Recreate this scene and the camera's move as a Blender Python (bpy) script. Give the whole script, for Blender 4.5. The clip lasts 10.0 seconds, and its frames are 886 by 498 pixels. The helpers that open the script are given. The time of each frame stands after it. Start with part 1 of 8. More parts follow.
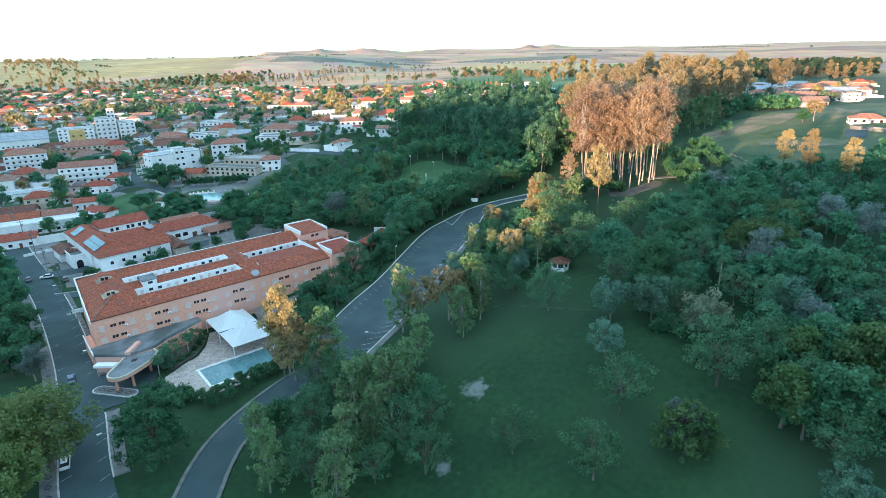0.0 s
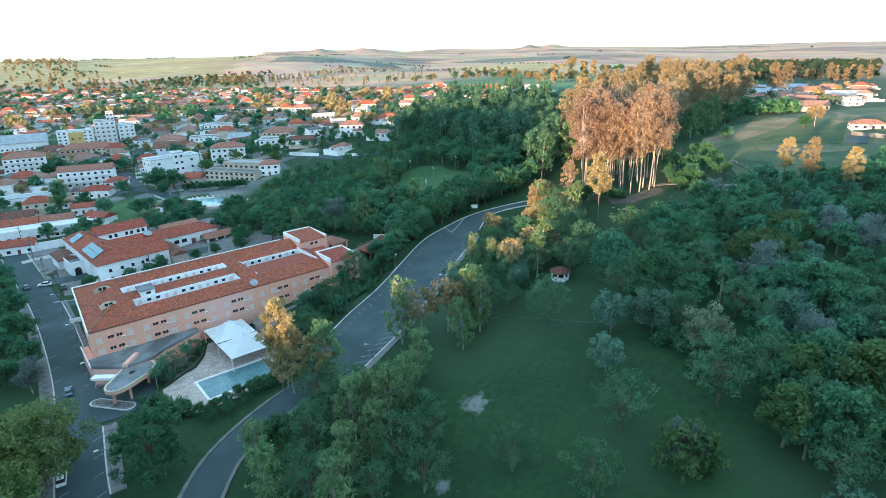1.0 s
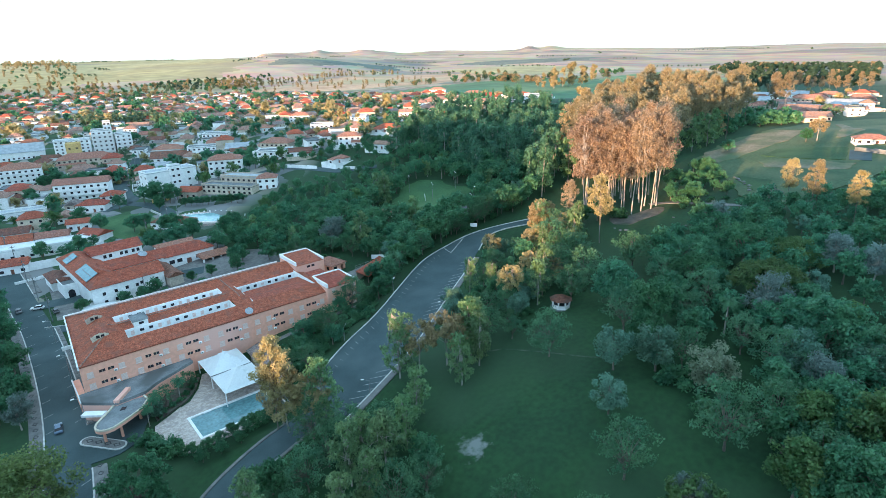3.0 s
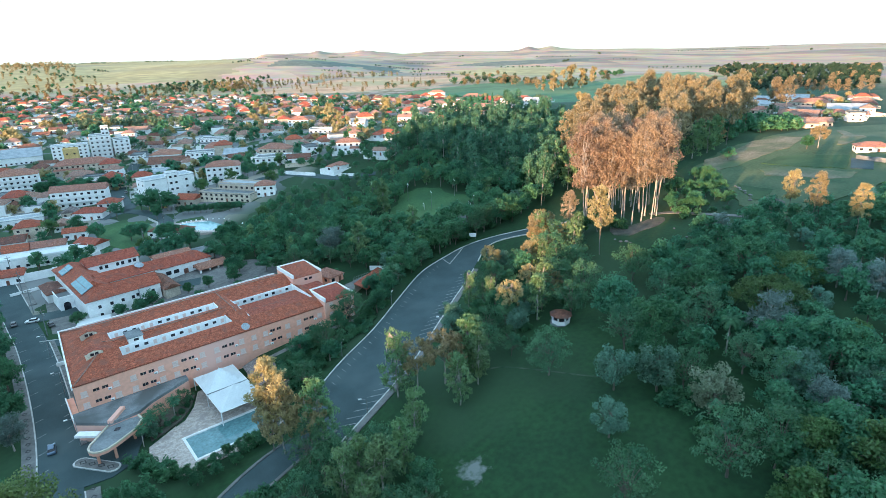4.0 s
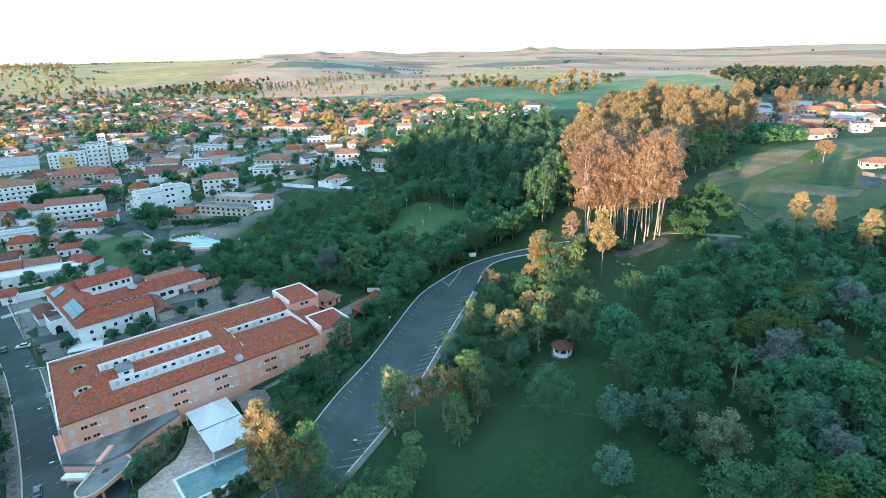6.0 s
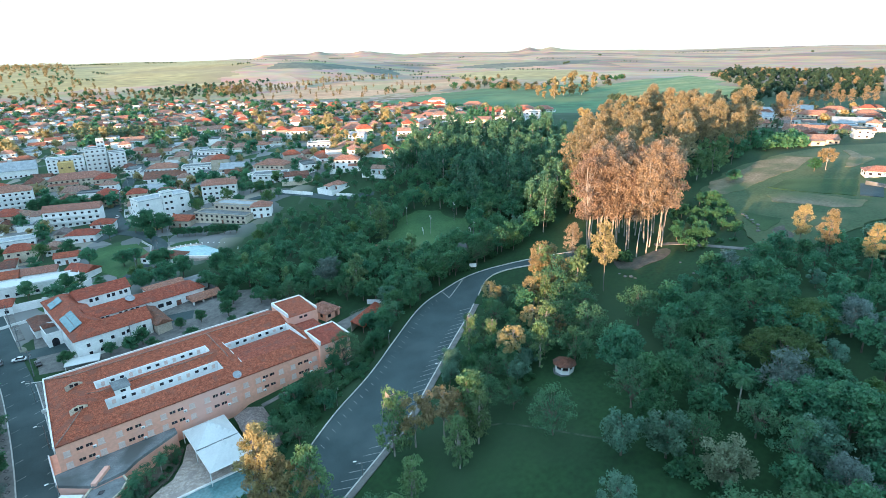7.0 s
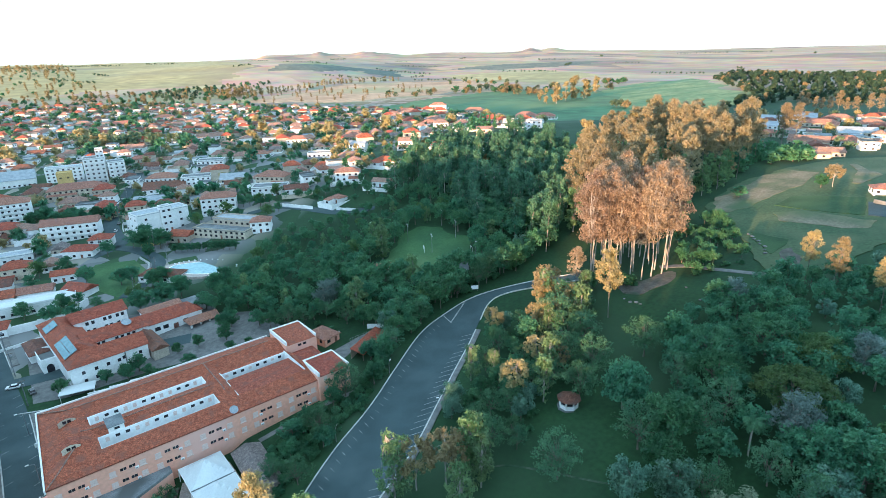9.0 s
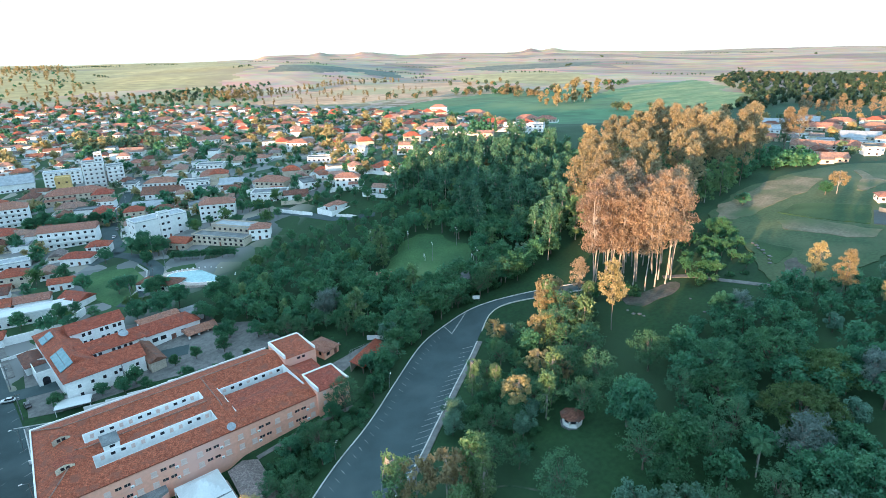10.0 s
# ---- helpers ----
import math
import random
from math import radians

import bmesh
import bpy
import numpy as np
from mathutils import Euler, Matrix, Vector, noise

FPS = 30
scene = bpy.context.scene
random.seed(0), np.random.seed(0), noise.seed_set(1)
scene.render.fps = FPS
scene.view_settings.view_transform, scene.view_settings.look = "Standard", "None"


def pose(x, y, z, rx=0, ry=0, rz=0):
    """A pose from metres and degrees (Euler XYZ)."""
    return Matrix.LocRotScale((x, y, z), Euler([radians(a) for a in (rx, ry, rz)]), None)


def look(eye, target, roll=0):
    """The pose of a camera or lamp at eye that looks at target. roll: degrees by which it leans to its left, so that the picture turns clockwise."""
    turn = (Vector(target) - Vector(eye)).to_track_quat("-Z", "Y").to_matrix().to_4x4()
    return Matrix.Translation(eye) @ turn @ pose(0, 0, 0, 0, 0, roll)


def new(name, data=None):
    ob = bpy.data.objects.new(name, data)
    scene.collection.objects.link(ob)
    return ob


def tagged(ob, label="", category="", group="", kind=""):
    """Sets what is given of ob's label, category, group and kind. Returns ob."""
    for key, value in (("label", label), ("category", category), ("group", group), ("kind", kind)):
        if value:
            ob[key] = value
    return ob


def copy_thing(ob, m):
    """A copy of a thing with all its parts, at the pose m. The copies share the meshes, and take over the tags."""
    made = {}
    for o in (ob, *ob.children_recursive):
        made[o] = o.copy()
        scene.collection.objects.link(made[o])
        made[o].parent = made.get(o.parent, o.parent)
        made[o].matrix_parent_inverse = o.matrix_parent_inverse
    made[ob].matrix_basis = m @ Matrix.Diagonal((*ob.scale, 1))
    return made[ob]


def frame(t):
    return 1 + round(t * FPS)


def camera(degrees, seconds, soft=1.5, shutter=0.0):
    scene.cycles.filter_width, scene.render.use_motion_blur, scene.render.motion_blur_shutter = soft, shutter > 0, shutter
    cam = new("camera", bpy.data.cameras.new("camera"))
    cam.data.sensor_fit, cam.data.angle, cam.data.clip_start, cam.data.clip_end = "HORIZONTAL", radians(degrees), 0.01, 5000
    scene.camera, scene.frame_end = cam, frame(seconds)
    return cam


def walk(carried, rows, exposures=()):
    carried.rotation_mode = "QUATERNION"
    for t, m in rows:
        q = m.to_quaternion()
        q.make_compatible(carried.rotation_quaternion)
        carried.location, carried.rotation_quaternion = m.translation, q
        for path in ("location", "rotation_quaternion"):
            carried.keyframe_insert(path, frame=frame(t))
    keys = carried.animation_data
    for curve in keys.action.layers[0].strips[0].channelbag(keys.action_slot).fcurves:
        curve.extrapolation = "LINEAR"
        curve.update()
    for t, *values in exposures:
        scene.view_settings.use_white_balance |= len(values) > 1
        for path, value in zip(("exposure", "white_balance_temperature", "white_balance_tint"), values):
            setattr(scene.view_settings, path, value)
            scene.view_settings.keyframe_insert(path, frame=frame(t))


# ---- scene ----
cam = camera(76.7, 10.0, soft=0.6)
PATH = [
    (0.0, (-12.19, -153.18, 67.43), (48.14, -80.55, 34.47), -1.44),
    (0.5, (-11.61, -152.67, 68.59), (48.69, -80.05, 35.57), -1.44),
    (1.0, (-10.98, -151.97, 69.94), (49.34, -79.37, 36.93), -1.39),
    (1.5, (-10.22, -151.21, 71.37), (50.10, -78.58, 38.39), -1.37),
    (2.0, (-9.30, -150.28, 72.99), (50.98, -77.64, 39.98), -1.40),
    (2.5, (-8.24, -149.21, 74.61), (52.09, -76.59, 41.63), -1.40),
    (4.0, (-4.87, -146.18, 79.58), (55.53, -73.60, 46.67), -1.48),
    (4.5, (-3.72, -145.11, 81.13), (56.68, -72.54, 48.22), -1.47),
    (5.0, (-2.51, -143.96, 82.75), (57.88, -71.39, 49.80), -1.46),
    (5.5, (-1.28, -142.81, 84.41), (59.05, -70.21, 51.43), -1.47),
    (7.0, (1.70, -139.14, 89.47), (62.07, -66.57, 56.48), -1.42),
    (7.5, (2.68, -137.89, 91.27), (63.05, -65.31, 58.28), -1.38),
    (8.0, (3.71, -136.74, 93.08), (64.01, -64.12, 60.07), -1.40),
    (8.5, (4.73, -135.57, 94.86), (64.96, -62.90, 61.83), -1.41),
    (9.0, (5.76, -134.39, 96.56), (65.96, -61.71, 63.50), -1.41),
    (9.5, (6.89, -133.03, 97.94), (67.07, -60.33, 64.87), -1.45),
    (10.0, (7.97, -131.52, 99.22), (68.14, -58.81, 66.18), -1.42),
]
walk(cam, [(t, look(eye, target, roll)) for t, eye, target, roll in PATH], exposures=[(0.0, 3.75, 6500, 10), (10.0, 3.75, 6500, 10)])

# ---- light: a low evening sun behind the camera, cut off by an unseen ridge, and the open sky ----
SUN_EL, SUN_AZ = 3.0, 258.0  # degrees above the horizon; compass bearing clockwise from +y
world = bpy.data.worlds.new("evening_sky")
scene.world = world
world.use_nodes = True
wn = world.node_tree.nodes
sky = wn.new("ShaderNodeTexSky")
sky.sky_type, sky.sun_disc = "NISHITA", False
sky.sun_elevation, sky.sun_rotation = radians(SUN_EL), radians(SUN_AZ)
sky.air_density, sky.dust_density, sky.ozone_density = 1.0, 0.5, 4.0
wn["Background"].inputs[1].default_value = 0.05
haze = wn.new("ShaderNodeBackground")  # thin even haze over the whole sky
haze.inputs[0].default_value, haze.inputs[1].default_value = (0.68, 0.98, 1.05, 1.0), 0.078
both = wn.new("ShaderNodeAddShader")
world.node_tree.links.new(sky.outputs[0], wn["Background"].inputs[0])
world.node_tree.links.new(wn["Background"].outputs[0], both.inputs[0])
world.node_tree.links.new(haze.outputs[0], both.inputs[1])
world.node_tree.links.new(both.outputs[0], wn["World Output"].inputs[0])
sun_data = bpy.data.lights.new("sun", "SUN")
sun_data.energy, sun_data.angle, sun_data.color = 1.40, radians(0.6), (1.0, 0.60, 0.34)
sun = new("sun", sun_data)
sun_from = Vector((math.sin(radians(SUN_AZ)) * math.cos(radians(SUN_EL)), math.cos(radians(SUN_AZ)) * math.cos(radians(SUN_EL)), math.sin(radians(SUN_EL))))
sun.matrix_world = look(sun_from * 200 + Vector((0, 0, 150)), (0, 0, 150))


# ---- materials ----
def rgb(c):
    return (c[0], c[1], c[2], 1.0)


def mat(name, c1, c2, scale=1.0, rough=0.8, bump=0.0, fine=None, c3=None, grit=0.22, island=0.0, per_object=0.0, metal=0.0, stretch=(1, 1, 1), spread=(0.35, 0.65)):
    """Two colours mixed by noise at one scale, broken up by finer noise, in world space. island and per_object: how far
    the value changes from piece to piece and from object to object."""
    m = bpy.data.materials.new(name)
    m.use_nodes = True
    n, l = m.node_tree.nodes, m.node_tree.links
    bsdf = n["Principled BSDF"]
    bsdf.inputs["Roughness"].default_value, bsdf.inputs["Metallic"].default_value = rough, metal
    geo = n.new("ShaderNodeNewGeometry")
    mp = n.new("ShaderNodeMapping")
    mp.inputs["Scale"].default_value = stretch
    l.new(geo.outputs["Position"], mp.inputs[0])
    n1 = n.new("ShaderNodeTexNoise")
    n1.inputs["Scale"].default_value, n1.inputs["Detail"].default_value = scale, 5
    l.new(mp.outputs[0], n1.inputs["Vector"])
    ramp = n.new("ShaderNodeValToRGB")
    ramp.color_ramp.elements[0].position, ramp.color_ramp.elements[1].position = spread
    ramp.color_ramp.elements[0].color, ramp.color_ramp.elements[1].color = rgb(c1), rgb(c2)
    l.new(n1.outputs["Fac"], ramp.inputs[0])
    out = ramp.outputs[0]
    n2 = n.new("ShaderNodeTexNoise")
    n2.inputs["Scale"].default_value, n2.inputs["Detail"].default_value = fine or scale * 9, 4
    l.new(mp.outputs[0], n2.inputs["Vector"])
    mx = n.new("ShaderNodeMix")
    mx.data_type, mx.blend_type = "RGBA", "MULTIPLY"
    r2 = n.new("ShaderNodeMapRange")
    r2.inputs[1].default_value, r2.inputs[2].default_value, r2.inputs[3].default_value, r2.inputs[4].default_value = 0.3, 0.7, 1 - grit * 1.25, 1 + grit * 0.7
    l.new(n2.outputs["Fac"], r2.inputs[0])
    mx.inputs[0].default_value = 1.0
    l.new(out, mx.inputs[6])
    l.new(r2.outputs[0], mx.inputs[7])
    out = mx.outputs[2]
    if c3:
        n3 = n.new("ShaderNodeTexNoise")
        n3.inputs["Scale"].default_value, n3.inputs["Detail"].default_value = scale * 0.37, 3
        l.new(mp.outputs[0], n3.inputs["Vector"])
        r3 = n.new("ShaderNodeMapRange")
        r3.inputs[1].default_value, r3.inputs[2].default_value = 0.52, 0.66
        l.new(n3.outputs["Fac"], r3.inputs[0])
        m3 = n.new("ShaderNodeMix")
        m3.data_type = "RGBA"
        l.new(r3.outputs[0], m3.inputs[0])
        l.new(out, m3.inputs[6])
        m3.inputs[7].default_value = rgb(c3)
        out = m3.outputs[2]
    if island or per_object:
        hsv = n.new("ShaderNodeHueSaturation")
        l.new(out, hsv.inputs["Color"])
        add = n.new("ShaderNodeMath")
        add.operation = "ADD"
        for k, (amount, socket) in enumerate(((island, geo.outputs["Random Per Island"]), (per_object, n.new("ShaderNodeObjectInfo").outputs["Random"]))):
            r = n.new("ShaderNodeMapRange")
            r.inputs[3].default_value, r.inputs[4].default_value = 0.5 - amount, 0.5 + amount
            l.new(socket, r.inputs[0])
            l.new(r.outputs[0], add.inputs[k])
            if k and amount:
                hr = n.new("ShaderNodeMapRange")
                hr.inputs[3].default_value, hr.inputs[4].default_value = 0.5 - amount * 0.07, 0.5 + amount * 0.07
                l.new(socket, hr.inputs[0])
                l.new(hr.outputs[0], hsv.inputs["Hue"])
        l.new(add.outputs[0], hsv.inputs["Value"])
        out = hsv.outputs[0]
    l.new(out, bsdf.inputs["Base Color"])
    if bump:
        b = n.new("ShaderNodeBump")
        b.inputs["Strength"].default_value, b.inputs["Distance"].default_value = 0.8, bump
        l.new(n2.outputs["Fac"], b.inputs["Height"])
        l.new(b.outputs[0], bsdf.inputs["Normal"])
    return m


def leaf_mat(name, c1, c2, island=0.18, per_object=0.2):
    """Leaves: colour changes from leaf to leaf and tree to tree; some light passes through."""
    m = mat(name, c1, c2, scale=0.25, rough=0.55, fine=1.7, island=island, per_object=per_object)
    n, l = m.node_tree.nodes, m.node_tree.links
    bsdf, outp = n["Principled BSDF"], n["Material Output"]
    tr = n.new("ShaderNodeBsdfTranslucent")
    l.new(bsdf.inputs["Base Color"].links[0].from_socket, tr.inputs[0])
    ms = n.new("ShaderNodeMixShader")
    ms.inputs[0].default_value = 0.50
    l.new(bsdf.outputs[0], ms.inputs[1])
    l.new(tr.outputs[0], ms.inputs[2])
    l.new(ms.outputs[0], outp.inputs[0])
    return m


def tile_mat(name, c1, c2, c3):
    """Clay tiles: rows of half-round tiles as a fine relief, with mottled, lichened colour."""
    m = mat(name, c1, c2, scale=1.1, rough=0.85, fine=3.2, c3=c3, grit=0.45, per_object=0.06)
    n, l = m.node_tree.nodes, m.node_tree.links
    tc = n.new("ShaderNodeTexCoord")
    waves = []
    for axis, size in (("X", 3.6), ("Y", 2.6)):
        w = n.new("ShaderNodeTexWave")
        w.bands_direction = axis
        w.inputs["Scale"].default_value, w.inputs["Distortion"].default_value, w.inputs["Detail"].default_value = size / 3.1416 * 1.6, 1.2, 2
        l.new(tc.outputs["Object"], w.inputs["Vector"])
        waves.append(w)
    ad = n.new("ShaderNodeMath")
    ad.operation = "ADD"
    l.new(waves[0].outputs["Fac"], ad.inputs[0])
    l.new(waves[1].outputs["Fac"], ad.inputs[1])
    b = n.new("ShaderNodeBump")
    b.inputs["Strength"].default_value, b.inputs["Distance"].default_value = 0.9, 0.1
    l.new(ad.outputs[0], b.inputs["Height"])
    l.new(b.outputs[0], n["Principled BSDF"].inputs["Normal"])
    # relief shade put into the colour: the joints between the tiles are darker than their crowns
    joint_shade = n.new("ShaderNodeMapRange")
    joint_shade.inputs[1].default_value, joint_shade.inputs[2].default_value, joint_shade.inputs[3].default_value, joint_shade.inputs[4].default_value = 0.2, 1.4, 0.62, 1.22
    l.new(ad.outputs[0], joint_shade.inputs[0])
    mj = n.new("ShaderNodeMix")
    mj.data_type, mj.blend_type = "RGBA", "MULTIPLY"
    mj.inputs[0].default_value = 1.0
    l.new(n["Principled BSDF"].inputs["Base Color"].links[0].from_socket, mj.inputs[6])
    l.new(joint_shade.outputs[0], mj.inputs[7])
    l.new(mj.outputs[2], n["Principled BSDF"].inputs["Base Color"])
    return m


M_ASPHALT = mat("asphalt", (0.033, 0.063, 0.069), (0.050, 0.087, 0.094), 0.12, 0.85, 0.01, fine=6.0, c3=(0.068, 0.103, 0.110))
M_KERB = mat("kerb_paint", (0.42, 0.42, 0.40), (0.62, 0.62, 0.60), 0.9, 0.8, 0.01)
M_PAVE = mat("pavement_stone", (0.13, 0.13, 0.13), (0.21, 0.21, 0.20), 0.6, 0.85, 0.01, fine=7)
M_PAVE_DARK = mat("pavement_dark_stone", (0.035, 0.036, 0.04), (0.06, 0.06, 0.065), 0.8, 0.8)
M_PAINT = mat("road_paint", (0.16, 0.18, 0.19), (0.42, 0.43, 0.42), 1.3, 0.7)
M_PINK = mat("pink_render", (0.84, 0.40, 0.285), (0.90, 0.46, 0.335), 0.12, 0.9, 0.0, fine=1.1, grit=0.08, c3=(0.80, 0.46, 0.38), spread=(0.2, 0.8))
M_WHITE = mat("white_paint", (0.79, 0.79, 0.78), (0.88, 0.88, 0.87), 0.35, 0.75, 0.0, fine=1.5, grit=0.08, per_object=0.06)
M_CREAM = mat("cream_render", (0.50, 0.42, 0.33), (0.62, 0.54, 0.44), 0.3, 0.85, 0.003, per_object=0.1)
M_OCHRE = mat("ochre_render", (0.58, 0.40, 0.16), (0.68, 0.48, 0.20), 0.3, 0.85)
M_ROOF = tile_mat("clay_roof_tiles", (0.40, 0.082, 0.044), (0.60, 0.150, 0.082), (0.33, 0.100, 0.066))
M_ROOF_OLD = tile_mat("weathered_roof_tiles", (0.21, 0.083, 0.055), (0.34, 0.138, 0.092), (0.18, 0.10, 0.08))
M_ROOF_ORANGE = tile_mat("orange_roof_tiles", (0.44, 0.180, 0.120), (0.55, 0.262, 0.190), (0.37, 0.180, 0.140))
# paler copy of the orange tiles; the far town's haze is in its tone
M_ROOF_PALE = tile_mat("dusty_roof_tiles", (0.40, 0.213, 0.158), (0.50, 0.298, 0.232), (0.32, 0.21, 0.175))
M_SHED = tile_mat("grey_shed_tiles", (0.24, 0.19, 0.18), (0.36, 0.30, 0.28), (0.20, 0.17, 0.16))
M_SLAB = mat("concrete_slab", (0.13, 0.15, 0.16), (0.24, 0.26, 0.27), 0.25, 0.9, 0.01, fine=3, c3=(0.10, 0.11, 0.11))
M_ZINC = mat("zinc_sheet", (0.30, 0.34, 0.37), (0.42, 0.46, 0.50), 0.4, 0.5, 0.0, metal=0.3)
M_GLASS = mat("dark_window_glass", (0.02, 0.02, 0.025), (0.04, 0.04, 0.05), 0.5, 0.15)
M_SHUTTER = mat("pale_shutter", (0.74, 0.54, 0.48), (0.80, 0.62, 0.56), 2.0, 0.7)
M_CANVAS = mat("white_canvas", (0.60, 0.63, 0.64), (0.67, 0.70, 0.70), 0.25, 0.6, grit=0.05)
M_METAL = mat("grey_metal", (0.25, 0.26, 0.27), (0.36, 0.37, 0.38), 2, 0.45, metal=0.6)
M_WATER = mat("pool_water", (0.11, 0.24, 0.26), (0.15, 0.30, 0.32), 0.25, 0.06, 0.004, fine=1.5)
M_WATER_PALE = mat("pale_pool_water", (0.24, 0.44, 0.46), (0.30, 0.52, 0.54), 0.25, 0.06, 0.004, fine=1.5)
M_TERRACE = mat("pool_terrace_stone", (0.42, 0.34, 0.30), (0.60, 0.52, 0.47), 1.3, 0.85, 0.01, fine=3.0, c3=(0.36, 0.30, 0.28))
M_SOLAR = mat("solar_glass", (0.10, 0.22, 0.26), (0.16, 0.32, 0.36), 0.6, 0.2)
M_BARK = mat("bark", (0.10, 0.085, 0.07), (0.20, 0.17, 0.14), 1.5, 0.9, 0.02, stretch=(1, 1, 0.3))
M_BARK_PALE = mat("pale_bark", (0.24, 0.22, 0.20), (0.40, 0.37, 0.34), 0.9, 0.8, 0.01, stretch=(1, 1, 0.3))
M_BARK_TAN = mat("tan_bark", (0.14, 0.125, 0.11), (0.23, 0.205, 0.18), 0.9, 0.8, 0.01, stretch=(1, 1, 0.3))
M_TURF = mat("dark_turf", (0.018, 0.062, 0.018), (0.034, 0.088, 0.026), 0.08, 0.95, 0.02, fine=1.2, c3=(0.05, 0.10, 0.035))
M_ROCK = mat("weathered_rock", (0.13, 0.13, 0.125), (0.27, 0.26, 0.25), 0.8, 0.9, 0.03, fine=4.0, c3=(0.10, 0.12, 0.09))
M_SOIL = mat("red_soil", (0.30, 0.17, 0.11), (0.40, 0.25, 0.17), 0.4, 0.95, 0.02)
M_BARE = mat("bare_earth", (0.012, 0.055, 0.022), (0.065, 0.095, 0.062), 0.5, 0.95, 0.02, fine=1.8, c3=(0.02, 0.06, 0.03))
M_SOIL = mat("bare_soil", (0.075, 0.070, 0.058), (0.135, 0.118, 0.098), 0.3, 0.95, 0.03, fine=1.5, c3=(0.05, 0.075, 0.045))
M_LAWN = mat("mown_grass", (0.030, 0.100, 0.036), (0.060, 0.150, 0.052), 0.06, 0.95, 0.02, fine=1.2, c3=(0.12, 0.19, 0.08))
M_FAIR = mat("fairway_grass", (0.036, 0.085, 0.034), (0.078, 0.115, 0.050), 0.05, 0.95, 0.02, fine=0.9, c3=(0.11, 0.130, 0.065))
M_SAND = mat("dry_fairway_grass", (0.105, 0.118, 0.062), (0.235, 0.195, 0.130), 0.09, 0.95, 0.02, fine=0.9, c3=(0.075, 0.115, 0.050))
# stubble colour, warmed to take in the evening haze
F_STUBBLE = mat("stubble", (0.46, 0.26, 0.15), (0.58, 0.37, 0.23), 0.012, 0.95, 0.0, fine=0.05, c3=(0.34, 0.30, 0.16), stretch=(1, 1, 1))
F_PASTURE = mat("yellow_pasture", (0.36, 0.29, 0.125), (0.47, 0.385, 0.185), 0.006, 0.95, 0.0, fine=0.03, c3=(0.28, 0.225, 0.13))
# green pasture with the field's shade put into a darker, cooler tone
F_GREEN = mat("cool_pasture", (0.055, 0.145, 0.065), (0.085, 0.20, 0.085), 0.01, 0.95, 0.0, fine=0.06, c3=(0.12, 0.21, 0.09))
F_TERRACE = mat("terraced_pasture", (0.11, 0.21, 0.08), (0.27, 0.31, 0.13), 0.035, 0.95, 0.0, fine=0.2, c3=(0.15, 0.23, 0.10), stretch=(0.25, 1.0, 1))
F_DARK = mat("far_wood_lot", (0.10, 0.125, 0.10), (0.17, 0.18, 0.13), 0.02, 0.95, 0.0, fine=0.08)
L_DARK = leaf_mat("dark_leaves", (0.039, 0.160, 0.086), (0.084, 0.260, 0.128))
L_MID = leaf_mat("mid_green_leaves", (0.042, 0.166, 0.083), (0.090, 0.246, 0.114))
L_OLIVE = leaf_mat("olive_leaves", (0.060, 0.158, 0.055), (0.130, 0.225, 0.078))
L_EUC = leaf_mat("eucalyptus_leaves", (0.108, 0.228, 0.108), (0.205, 0.325, 0.145))
L_GREY = leaf_mat("silver_leaves", (0.085, 0.215, 0.150), (0.175, 0.330, 0.235))
L_BROWN = leaf_mat("bronze_leaves", (0.285, 0.213, 0.148), (0.415, 0.312, 0.222), island=0.26)
# evening sun put into the leaf colour, for trees that stand lit
L_SUNLIT = leaf_mat("golden_leaves", (0.310, 0.265, 0.130), (0.430, 0.350, 0.190))
L_WOOD = leaf_mat("fresh_green_leaves", (0.050, 0.185, 0.090), (0.105, 0.270, 0.125))
L_WISP = leaf_mat("feathery_leaves", (0.052, 0.165, 0.085), (0.108, 0.245, 0.120))
L_LIGHT = leaf_mat("light_olive_leaves", (0.120, 0.215, 0.072), (0.225, 0.310, 0.105))
# muted, even leaf tone stands in for haze over the far trees
L_FAR = leaf_mat("muted_green_leaves", (0.085, 0.160, 0.095), (0.150, 0.215, 0.125), island=0.18)
L_TALL = leaf_mat("dark_eucalyptus_leaves", (0.052, 0.165, 0.105), (0.115, 0.265, 0.145))
# browner sunlit leaf tone for the tall trees behind the grove
L_TAN = leaf_mat("tawny_leaves", (0.245, 0.215, 0.125), (0.375, 0.300, 0.185))
# far woods in shade: the shade is put into a darker leaf colour
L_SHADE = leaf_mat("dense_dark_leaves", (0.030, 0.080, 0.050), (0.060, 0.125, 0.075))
L_CREAM = leaf_mat("creamy_leaves", (0.20, 0.28, 0.18), (0.33, 0.40, 0.27))
L_TWIG = leaf_mat("bare_twigs", (0.13, 0.20, 0.18), (0.22, 0.31, 0.28))


# ---- ground ----
def smooth(x, a, b):
    t = min(1.0, max(0.0, (x - a) / (b - a)))
    return t * t * (3 - 2 * t)


def clamp(x, a, b):
    return min(b, max(a, x))


